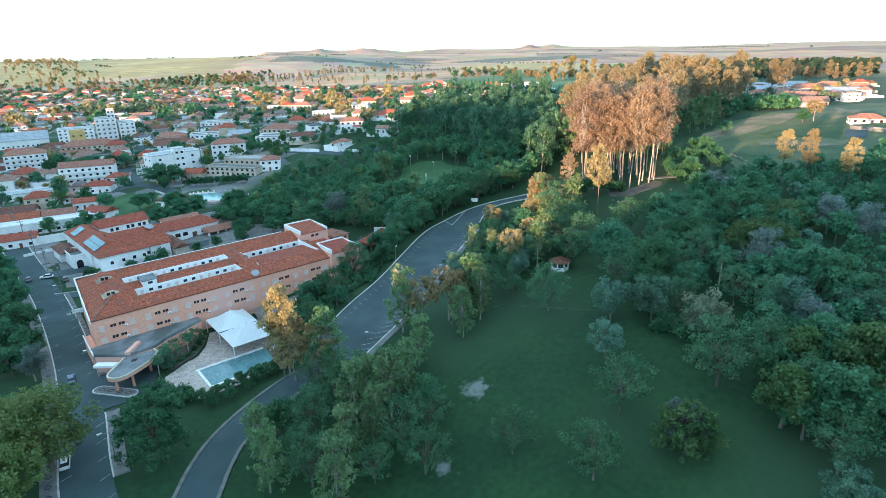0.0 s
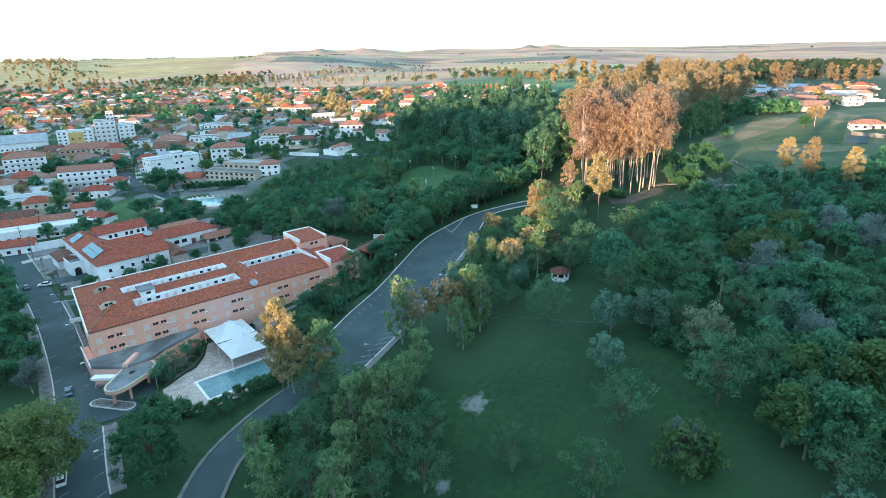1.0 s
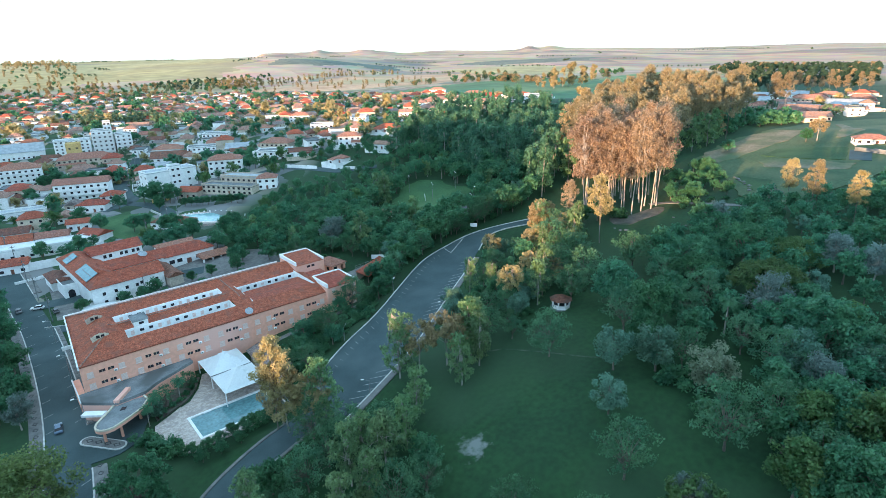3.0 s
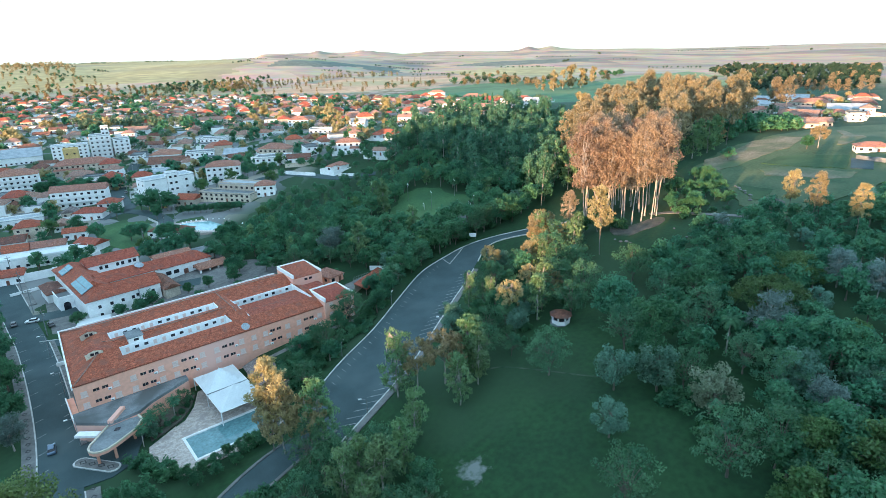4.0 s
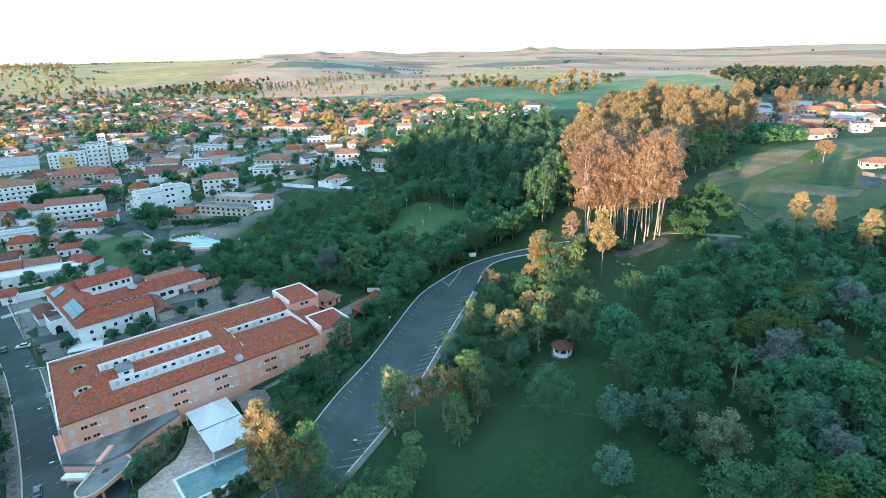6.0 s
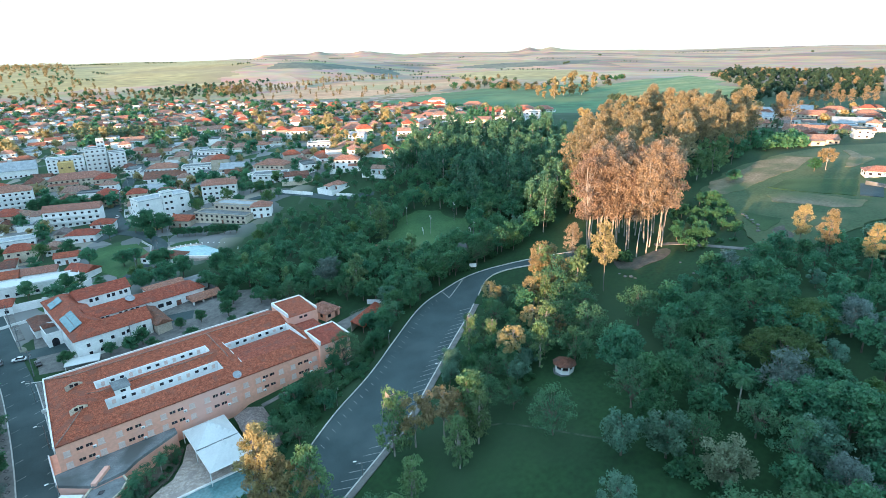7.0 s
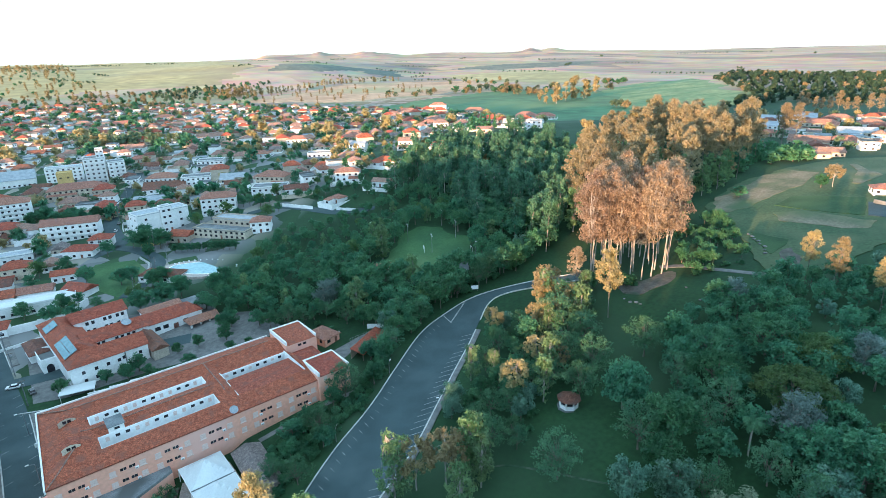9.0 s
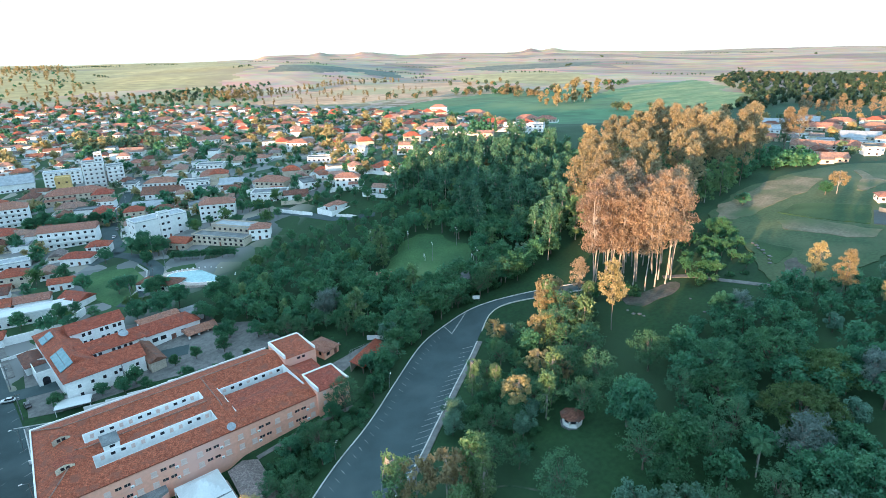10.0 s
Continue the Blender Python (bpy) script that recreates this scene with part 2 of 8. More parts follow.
def height(x, y):
    """The lie of the land: a slope that climbs from the hotel's street to the park, a wide valley with the town, hills
    round it, an unseen ridge behind that shades the foreground.
    """
    z = -5 + 0.085 * clamp(x - 15, -5, 345) + 0.08 * clamp(-y - 10, 0, 80) * smooth(x, 20, 90) + (0.02 + 0.05 * smooth(x, 60, 200)) * (clamp(y - 60, 0, 130) - clamp(y - 190, 0, 110)) + 4 * smooth(x, 125, 185)
    flat = min(smooth(x, 5, 10), smooth(-x, -46, -40)) * min(smooth(y, -42, -37), smooth(-y, -4, 2))
    z = z * (1 - flat) - 5.05 * flat  # levelled for the pool terrace
    u, w = (x + 12) * 0.64 + (y + 153) * 0.77, (x + 12) * 0.77 - (y + 153) * 0.64
    d = math.hypot(x + 12, y + 153)
    if d > 400:
        side = w / d  # the sine of the bearing from the valley's middle line
        left = smooth(-side, 0.0, 0.26)
        mid = 1 - smooth(abs(side), 0.22, 0.4)
        plain = 12 + 14 * smooth(side, -0.5, 0.25)
        plain += left * 60 * smooth(d, 1250, 2600) + (1 - left) * 34 * smooth(d, 2100, 3500)
        plain += (76 + 8 * mid - plain) * smooth(d, 3400, 4600)
        far = smooth(d, 440, 760)
        z = z * (1 - far) + far * plain
        z += 9 * smooth(d, 1200, 2200) * noise.noise((x / 640, y / 640, 3.1)) + 3.5 * smooth(d, 900, 1500) * noise.noise((x / 260, y / 260, 7.7))
        ang = math.degrees(math.atan2(w, u))
        if d > 2500:
            for a0, wd, hh in ((8.7, 0.6, 20), (10.8, 0.8, 15), (9.6, 3.0, 16), (-11.3, 0.55, 15), (-7.3, 0.6, 15), (-6.3, 0.5, 10), (1.0, 4.0, 10), (-19.0, 0.9, 3)):
                z += hh * math.exp(-((ang - a0) / wd) ** 2) * smooth(d, 3900, 4650)
            z += 22 * smooth(ang, -17.2, -16.2) * smooth(-ang, 3.0, 5.5) * smooth(d, 3900, 4650)
    # an unseen ridge to the west, where the sun goes down, added to shade the foreground; its crest is cut to let sun
    # reach the grove, a poolside tree and the town
    a, p = x * 0.978 + y * 0.208, y * 0.978 - x * 0.208
    if a < -90:
        top = 44 + 16 * smooth(-p, 80, 115) + 27 * smooth(p, -20, 4) - 14 * smooth(p, 50, 130) - 7 * math.exp(-((p + 60) / 20) ** 2) - 16 * math.exp(-((p + 46.5) / 5) ** 2) - 38 * smooth(p, 340, 560)
        z += (top - z) * smooth(-a, 150, 350)
        z += 2.5 * smooth(-a, 250, 340) * noise.noise((x / 26, y / 26, 1.3))
    return z


def link(name, verts, faces, material, parent=None, label="", smooth_shade=False):
    me = bpy.data.meshes.new(name)
    me.from_pydata([tuple(p) for p in verts], [], faces)
    me.materials.append(material)
    if smooth_shade:
        me.polygons.foreach_set("use_smooth", [True] * len(me.polygons))
    me.update()
    ob = new(name, me)
    if parent:
        ob.parent = parent
    if label:
        ob["label"] = label
    return ob


def part(name, bm, material, parent=None, label=""):
    me = bpy.data.meshes.new(name)
    bm.normal_update()
    bm.to_mesh(me)
    bm.free()
    me.materials.append(material)
    ob = new(name, me)
    if parent:
        ob.parent = parent
    if label:
        ob["label"] = label
    return ob


def empty(name, at, turn=0.0, scale=1.0):
    ob = new(name)
    ob.matrix_world = pose(*at, 0, 0, turn) @ Matrix.Scale(scale, 4)
    return ob


def box(bm, x0, y0, z0, x1, y1, z1, bevel=0.0):
    vs = [bm.verts.new(p) for p in ((x0, y0, z0), (x1, y0, z0), (x1, y1, z0), (x0, y1, z0), (x0, y0, z1), (x1, y0, z1), (x1, y1, z1), (x0, y1, z1))]
    fs = [bm.faces.new([vs[i] for i in q]) for q in ((3, 2, 1, 0), (4, 5, 6, 7), (0, 1, 5, 4), (1, 2, 6, 5), (2, 3, 7, 6), (3, 0, 4, 7))]
    if bevel:
        bmesh.ops.bevel(bm, geom=list({e for f in fs for e in f.edges}), offset=bevel, segments=1, affect="EDGES")
    return bm


def boxes(*rows, bevel=0.0):
    bm = bmesh.new()
    for r in rows:
        box(bm, *r, bevel=bevel)
    return bm


def prism(bm, outline, z0, z1):
    """An upright prism over a plan outline (counter-clockwise)."""
    lo, hi = [bm.verts.new((x, y, z0)) for x, y in outline], [bm.verts.new((x, y, z1)) for x, y in outline]
    n = len(lo)
    bm.faces.new(lo[::-1]), bm.faces.new(hi)
    for i in range(n):
        bm.faces.new((lo[i], lo[(i + 1) % n], hi[(i + 1) % n], hi[i]))
    return bm


def tube(bm, a, b, r0, r1, sides=6):
    a, b = Vector(a), Vector(b)
    q = (b - a).to_track_quat("Z", "Y")
    rings = []
    for p, r in ((a, r0), (b, r1)):
        rings.append([bm.verts.new(p + q @ Vector((r * math.cos(k * math.tau / sides), r * math.sin(k * math.tau / sides), 0))) for k in range(sides)])
    for k in range(sides):
        bm.faces.new((rings[0][k], rings[0][(k + 1) % sides], rings[1][(k + 1) % sides], rings[1][k]))
    bm.faces.new(rings[1]), bm.faces.new(rings[0][::-1])
    return bm


def spline(points, step):
    """Points every step metres along a smooth curve through the given ones."""
    pts = [Vector(p) for p in points]
    out = []
    for i in range(len(pts) - 1):
        p0, p1, p2, p3 = pts[max(i - 1, 0)], pts[i], pts[i + 1], pts[min(i + 2, len(pts) - 1)]
        k = max(1, int((p2 - p1).length / step))
        for j in range(k):
            t = j / k
            out.append(0.5 * (2 * p1 + (p2 - p0) * t + (2 * p0 - 5 * p1 + 4 * p2 - p3) * t * t + (3 * p1 - p0 - 3 * p2 + p3) * t ** 3))
    return out + [pts[-1]]


def ribbon(name, left, right, material, rise, across=4, skirt=0.25, parent=None, label=""):
    """A paved surface that lies on the land between two edge lines with equally many points."""
    verts, faces = [], []
    for a, b in zip(left, right):
        for k in range(across + 1):
            p = a.lerp(b, k / across)
            verts.append((p.x, p.y, height(p.x, p.y) + rise))
    w = across + 1
    rows = len(left)
    for i in range(rows - 1):
        for k in range(across):
            faces.append((i * w + k, i * w + k + 1, (i + 1) * w + k + 1, (i + 1) * w + k))
    base = len(verts)
    loop = [i * w for i in range(rows)] + [(rows - 1) * w + k for k in range(1, w)] + [i * w + across for i in range(rows - 2, -1, -1)] + [k for k in range(across - 1, 0, -1)]
    for i in loop:
        x, y, z = verts[i]
        verts.append((x, y, z - skirt))
    n = len(loop)
    for i in range(n):
        faces.append((loop[i], loop[(i + 1) % n], base + (i + 1) % n, base + i))
    ob = link(name, verts, faces, material, parent, label)
    bm = bmesh.new()
    bm.from_mesh(ob.data)
    bmesh.ops.recalc_face_normals(bm, faces=bm.faces)
    if sum(f.normal.z for f in bm.faces) < 0:
        bmesh.ops.reverse_faces(bm, faces=bm.faces)
    bm.to_mesh(ob.data)
    bm.free()
    return ob


def offset(line, d):
    out = []
    for i, p in enumerate(line):
        t = line[min(i + 1, len(line) - 1)] - line[max(i - 1, 0)]
        t = Vector((t.x, t.y)).normalized()
        out.append(Vector((p.x - t.y * d, p.y + t.x * d)))
    return out


def strip(name, line, d0, d1, material, rise, across=1, **kw):
    line = [Vector((p.x, p.y)) for p in line]
    return ribbon(name, offset(line, d0), offset(line, d1), material, rise, across, **kw)


# one sheet of land out to the horizon
gv, gf = [], []
RADII = [0.5]
while RADII[-1] < 4850:
    RADII.append(min(4850, 3.0 if len(RADII) == 1 else RADII[-1] * (1.033 if RADII[-1] < 650 else 1.016)))
RINGS = len(RADII)
BEARINGS = [radians(50.3 + q) for q in np.arange(-46, 46, 0.33)] + [radians(q) for q in np.linspace(96.5, 364, 150)]
SPOKES = len(BEARINGS)
for i in range(RINGS):
    r = RADII[i]
    for a in BEARINGS:
        x, y = 20 + r * math.cos(a), -60 + r * math.sin(a)
        gv.append((x, y, height(x, y)))
for i in range(RINGS - 1):
    for k in range(SPOKES):
        gf.append((i * SPOKES + k, (i + 1) * SPOKES + k, (i + 1) * SPOKES + (k + 1) % SPOKES, i * SPOKES + (k + 1) % SPOKES))
gf.append(tuple(range(SPOKES)))


def ground_mat():
    m = mat("land", (0.007, 0.044, 0.013), (0.014, 0.062, 0.017), 0.05, 0.95, 0.03, fine=0.8, c3=(0.024, 0.064, 0.028))
    n, l = m.node_tree.nodes, m.node_tree.links
    bsdf = n["Principled BSDF"]
    near = bsdf.inputs["Base Color"].links[0].from_socket
    geo = n.new("ShaderNodeNewGeometry")
    # farmland far off: fields of pasture, stubble, ploughed soil and wood lots, their pale warm tones carrying distant
    # haze
    vor = n.new("ShaderNodeTexVoronoi")
    vor.inputs["Scale"].default_value = 1 / 210
    mp = n.new("ShaderNodeMapping")
    mp.inputs["Scale"].default_value, mp.inputs["Rotation"].default_value = (1.0, 0.45, 0.0), (0, 0, radians(24))
    l.new(geo.outputs["Position"], mp.inputs[0])
    l.new(mp.outputs[0], vor.inputs["Vector"])
    sep = n.new("ShaderNodeSeparateColor")
    l.new(vor.outputs["Color"], sep.inputs[0])
    ramp = n.new("ShaderNodeValToRGB")
    ramp.color_ramp.interpolation = "CONSTANT"
    stops = ((0, (0.40, 0.28, 0.19)), (0.2, (0.46, 0.32, 0.22)), (0.36, (0.37, 0.26, 0.18)), (0.5, (0.22, 0.175, 0.135)), (0.62, (0.33, 0.28, 0.16)), (0.74, (0.42, 0.30, 0.21)), (0.88, (0.29, 0.215, 0.165)))
    cr = ramp.color_ramp
    cr.elements[0].color = rgb(stops[0][1])
    cr.elements[1].position, cr.elements[1].color = stops[1][0], rgb(stops[1][1])
    for p, c in stops[2:]:
        cr.elements.new(p).color = rgb(c)
    l.new(sep.outputs[0], ramp.inputs[0])
    fn = n.new("ShaderNodeTexNoise")
    fn.inputs["Scale"].default_value, fn.inputs["Detail"].default_value = 0.012, 8
    l.new(geo.outputs["Position"], fn.inputs["Vector"])
    fm = n.new("ShaderNodeMix")
    fm.data_type, fm.blend_type = "RGBA", "OVERLAY"
    fm.inputs[0].default_value = 0.6
    l.new(ramp.outputs[0], fm.inputs[6])
    l.new(fn.outputs["Color"], fm.inputs[7])
    ln = n.new("ShaderNodeVectorMath")
    ln.operation = "DISTANCE"
    ln.inputs[1].default_value = (-12, -153, 0)
    l.new(geo.outputs["Position"], ln.inputs[0])
    rr = n.new("ShaderNodeMapRange")
    rr.inputs[1].default_value, rr.inputs[2].default_value = 900, 1250
    l.new(ln.outputs["Value"], rr.inputs[0])
    fin = n.new("ShaderNodeMix")
    fin.data_type = "RGBA"
    l.new(rr.outputs[0], fin.inputs[0])
    for (px_, py_), size in (((56.5, -79.5), 1.9), ((38.7, -90.6), 0.9)):
        dist = n.new("ShaderNodeVectorMath")
        dist.operation = "DISTANCE"
        flat = n.new("ShaderNodeVectorMath")
        flat.operation = "MULTIPLY"
        flat.inputs[1].default_value = (1, 1, 0)
        l.new(geo.outputs["Position"], flat.inputs[0])
        l.new(flat.outputs[0], dist.inputs[0])
        dist.inputs[1].default_value = (px_, py_, 0)
        wob = n.new("ShaderNodeTexNoise")
        wob.inputs["Scale"].default_value, wob.inputs["Detail"].default_value = 0.45, 6
        l.new(geo.outputs["Position"], wob.inputs["Vector"])
        mul = n.new("ShaderNodeMath")
        mul.operation = "MULTIPLY_ADD"
        mul.inputs[1].default_value = -9.0
        l.new(wob.outputs["Fac"], mul.inputs[0])
        l.new(dist.outputs["Value"], mul.inputs[2])
        worn = n.new("ShaderNodeMapRange")
        worn.inputs[1].default_value, worn.inputs[2].default_value, worn.inputs[3].default_value, worn.inputs[4].default_value = size - 5.2, size - 3.4, 0.85, 0.0
        l.new(mul.outputs[0], worn.inputs[0])
        sp = n.new("ShaderNodeMix")
        sp.data_type = "RGBA"
        sp.inputs[7].default_value = (0.20, 0.22, 0.21, 1)
        l.new(worn.outputs[0], sp.inputs[0])
        l.new(near, sp.inputs[6])
        near = sp.outputs[2]
    # yards and lanes of the town: paving and bare earth between gardens
    sp2 = n.new("ShaderNodeSeparateXYZ")
    l.new(geo.outputs["Position"], sp2.inputs[0])
    side = n.new("ShaderNodeMath")
    side.operation = "MULTIPLY_ADD"
    side.inputs[1].default_value = -0.55
    l.new(sp2.outputs[0], side.inputs[0])
    l.new(sp2.outputs[1], side.inputs[2])
    zone = n.new("ShaderNodeMapRange")
    zone.inputs[1].default_value, zone.inputs[2].default_value = 74, 96
    l.new(side.outputs[0], zone.inputs[0])
    yard = n.new("ShaderNodeTexVoronoi")
    yard.inputs["Scale"].default_value = 0.07
    yn = n.new("ShaderNodeTexNoise")
    yn.inputs["Scale"].default_value, yn.inputs["Detail"].default_value = 0.09, 5
    l.new(geo.outputs["Position"], yn.inputs["Vector"])
    ywob = n.new("ShaderNodeVectorMath")
    ywob.operation = "MULTIPLY_ADD"
    ywob.inputs[1].default_value = (7, 7, 0)
    l.new(yn.outputs["Color"], ywob.inputs[0])
    l.new(geo.outputs["Position"], ywob.inputs[2])
    l.new(ywob.outputs[0], yard.inputs["Vector"])
    ysep = n.new("ShaderNodeSeparateColor")
    l.new(yard.outputs["Color"], ysep.inputs[0])
    yramp = n.new("ShaderNodeValToRGB")
    yramp.color_ramp.interpolation = "CONSTANT"
    yramp.color_ramp.elements[0].color = (0.20, 0.21, 0.21, 1)
    yramp.color_ramp.elements[1].position, yramp.color_ramp.elements[1].color = 0.22, (0.03, 0.085, 0.032, 1)
    for pos, col in ((0.5, (0.28, 0.27, 0.23, 1)), (0.62, (0.02, 0.06, 0.025, 1)), (0.85, (0.14, 0.16, 0.16, 1))):
        yramp.color_ramp.elements.new(pos).color = col
    l.new(ysep.outputs[0], yramp.inputs[0])
    ym = n.new("ShaderNodeMix")
    ym.data_type = "RGBA"
    l.new(zone.outputs[0], ym.inputs[0])
    l.new(near, ym.inputs[6])
    l.new(yramp.outputs[0], ym.inputs[7])
    near = ym.outputs[2]
    l.new(near, fin.inputs[6])
    l.new(fm.outputs[2], fin.inputs[7])
    l.new(fin.outputs[2], bsdf.inputs["Base Color"])
    return m


def inside(x, y, poly):
    hit = False
    for (x0, y0), (x1, y1) in zip(poly, poly[1:] + poly[:1]):
        if (y0 > y) != (y1 > y) and x < (x1 - x0) * (y - y0) / (y1 - y0) + x0:
            hit = not hit
    return hit


# fields of the farmland: material and plan outline, the first that holds a place wins
FIELDS = (
    (F_DARK, [(770, 1689), (924, 1849), (1069, 1870), (1366, 1777), (1163, 1454), (1092, 1425), (1122, 1640), (922, 1596)]),
    (F_DARK, [(1620, 1726), (1912, 1751), (2172, 1573), (2365, 1511), (2048, 1330), (1829, 1414), (1655, 1496)]),
    (F_STUBBLE, [(430, 960), (478, 1060), (651, 1112), (813, 1219), (1013, 1227), (1127, 1051), (860, 781), (690, 742), (517, 759), (478, 856)]),
    (F_TERRACE, [(896, 471), (1094, 531), (1389, 554), (1153, 404), (936, 246), (662, 168), (636, 226), (651, 277)]),
    (F_GREEN, [(606, 640), (739, 660), (860, 640), (1000, 560), (896, 471), (749, 346), (640, 200), (470, 190), (420, 240), (520, 500), (490, 640)]),
    (F_PASTURE, [(-700, 1500), (250, 1480), (560, 1460), (830, 1900), (1000, 2350), (1300, 3300), (1400, 4900), (-1400, 4900)]),
    (F_PASTURE, [(1050, 700), (1500, 900), (1700, 1300), (1300, 1400), (1080, 1050)]),
)
ground = tagged(link("ground", gv, gf, ground_mat(), smooth_shade=True), "dark green grassland rising to open farmland and hills", "ground", kind="structure")
slots = [0] * len(gf)
for material in (F_STUBBLE, F_PASTURE, F_GREEN, F_TERRACE, F_DARK):
    ground.data.materials.append(material)
order = [F_STUBBLE, F_PASTURE, F_GREEN, F_TERRACE, F_DARK]
for i in range(160, RINGS - 1):
    for k in range(279):
        v0, v1 = gv[gf[i * SPOKES + k][0]], gv[gf[i * SPOKES + k][2]]
        x, y = (v0[0] + v1[0]) / 2, (v0[1] + v1[1]) / 2
        x, y = x + 40 * noise.noise((x / 110, y / 110, 2.0)), y + 40 * noise.noise((x / 110, y / 110, 5.0))
        for material, outline in FIELDS:
            if inside(x, y, outline):
                slots[i * SPOKES + k] = 1 + order.index(material)
                break
ground.data.polygons.foreach_set("material_index", slots)

# ---- roads ----
V2 = lambda *p: [Vector(q) for q in p]
# car park with its long west kerb and the planted east edge
lot_w = spline(V2((40.5, -37), (46, -31.5), (60, -22.8), (75, -15.2), (92, -4.6), (111.5, 6.8), (125.5, 10.8), (138.2, 12.0), (149.5, 8.7), (164.4, -0.3), (177.9, -10.0)), 2.0)
lot_e = spline(V2((43, -51), (54, -47), (63, -43.5), (75, -37.8), (89, -29.1), (103, -20.1), (117, -11.5), (129.9, -3.3), (141.8, 3.7), (150.7, 3.3), (162.7, -4.9), (175.3, -15.3)), 2.0)


def resample(line, n):
    acc = [0.0]
    for a, b in zip(line, line[1:]):
        acc.append(acc[-1] + (b - a).length)
    out, k = [], 0
    for i in range(n):
        s = acc[-1] * i / (n - 1)
        while k < len(acc) - 2 and acc[k + 1] < s:
            k += 1
        t = (s - acc[k]) / max(1e-6, acc[k + 1] - acc[k])
        out.append(line[k].lerp(line[k + 1], t))
    return out


lot_w2, lot_e2 = resample(lot_w, 90), resample(lot_e, 90)
tagged(ribbon("road_parking", lot_w2, lot_e2, M_ASPHALT, 0.16, 10), "worn grey asphalt car park with faded bay lines", "car park", kind="structure")
tagged(strip("kerb_parking_west", lot_w, 0.0, 0.35, M_KERB, 0.34, skirt=0.5), "whitewashed kerb along the car park", "kerb", kind="structure")
east_k = [p for p in lot_e if p.x < 128]
tagged(strip("kerb_parking_east", east_k, -0.4, 0.0, M_KERB, 0.34, skirt=0.5), "whitewashed kerb along the car park", "kerb", kind="structure")
tagged(strip("path_parking_east", east_k, -2.0, -0.4, M_PAVE, 0.28, skirt=0.4), "narrow paved footpath beside the car park", "path", kind="structure")
bend_k = [p for p in lot_e if 130 < p.x]
tagged(strip("kerb_bend_east", bend_k, -0.35, 0.0, M_KERB, 0.34, skirt=0.5), "whitewashed kerb at the bend", "kerb", kind="structure")
# drive that joins the car park to the street
drive = spline(V2((-8, -78), (2.5, -66), (8, -58.5), (14, -52.5), (24, -47.5), (35, -44.5), (44, -43)), 2.0)
tagged(strip("road_drive", drive, -3.6, 3.6, M_ASPHALT, 0.13, across=4), "dark asphalt drive under trees", "road", kind="structure")
tagged(strip("kerb_drive_north", drive, 3.6, 4.3, M_PAVE, 0.30, skirt=0.4), "pale stone kerb of the drive", "kerb", kind="structure")
tagged(strip("kerb_drive_south", drive, -4.3, -3.6, M_PAVE, 0.30, skirt=0.4), "pale stone kerb of the drive", "kerb", kind="structure")
# the main street past the hotel, and its pavements
street = spline(V2((-14, -130), (-11.5, -80), (-10.3, -48), (-7.3, -24), (-4.9, 0), (-3.9, 28), (-4.0, 60), (-5.3, 82), (-8, 130), (-13, 200), (-22, 330)), 3.0)
tagged(strip("road_street", street, -4.3, 4.0, M_ASPHALT, 0.15, across=4), "grey asphalt street past the hotel", "road", kind="structure")
west_walk = [p for p in street if p.y < 84]
tagged(strip("kerb_street_west", street, 4.0, 4.3, M_KERB, 0.32, skirt=0.4), "whitewashed street kerb", "kerb", kind="structure")
tagged(strip("pavement_street_west", street, 4.3, 7.0, M_PAVE, 0.30, skirt=0.4), "grey stone pavement with dark diamonds", "pavement", kind="structure")
for y0, y1, nm in ((-48, -22, "south"), (-9, 62, "mid"), (96, 330, "north")):
    seg = [p for p in street if y0 <= p.y <= y1]
    tagged(strip("kerb_street_" + nm, seg, -4.6, -4.3, M_KERB, 0.32, skirt=0.4), "whitewashed street kerb", "kerb", kind="structure")
    tagged(strip("pavement_street_" + nm, seg, -7.2 if nm != "mid" else -5.8, -4.6, M_PAVE, 0.30, skirt=0.4), "grey stone pavement with dark diamonds", "pavement", kind="structure")
side_street = spline(V2((-5, 84), (8, 82), (30, 78), (52, 70)), 3.0)
tagged(strip("road_behind_hotel", side_street, -3.5, 3.5, M_ASPHALT, 0.14, across=3), "narrow asphalt lane behind the hotel", "road", kind="structure")

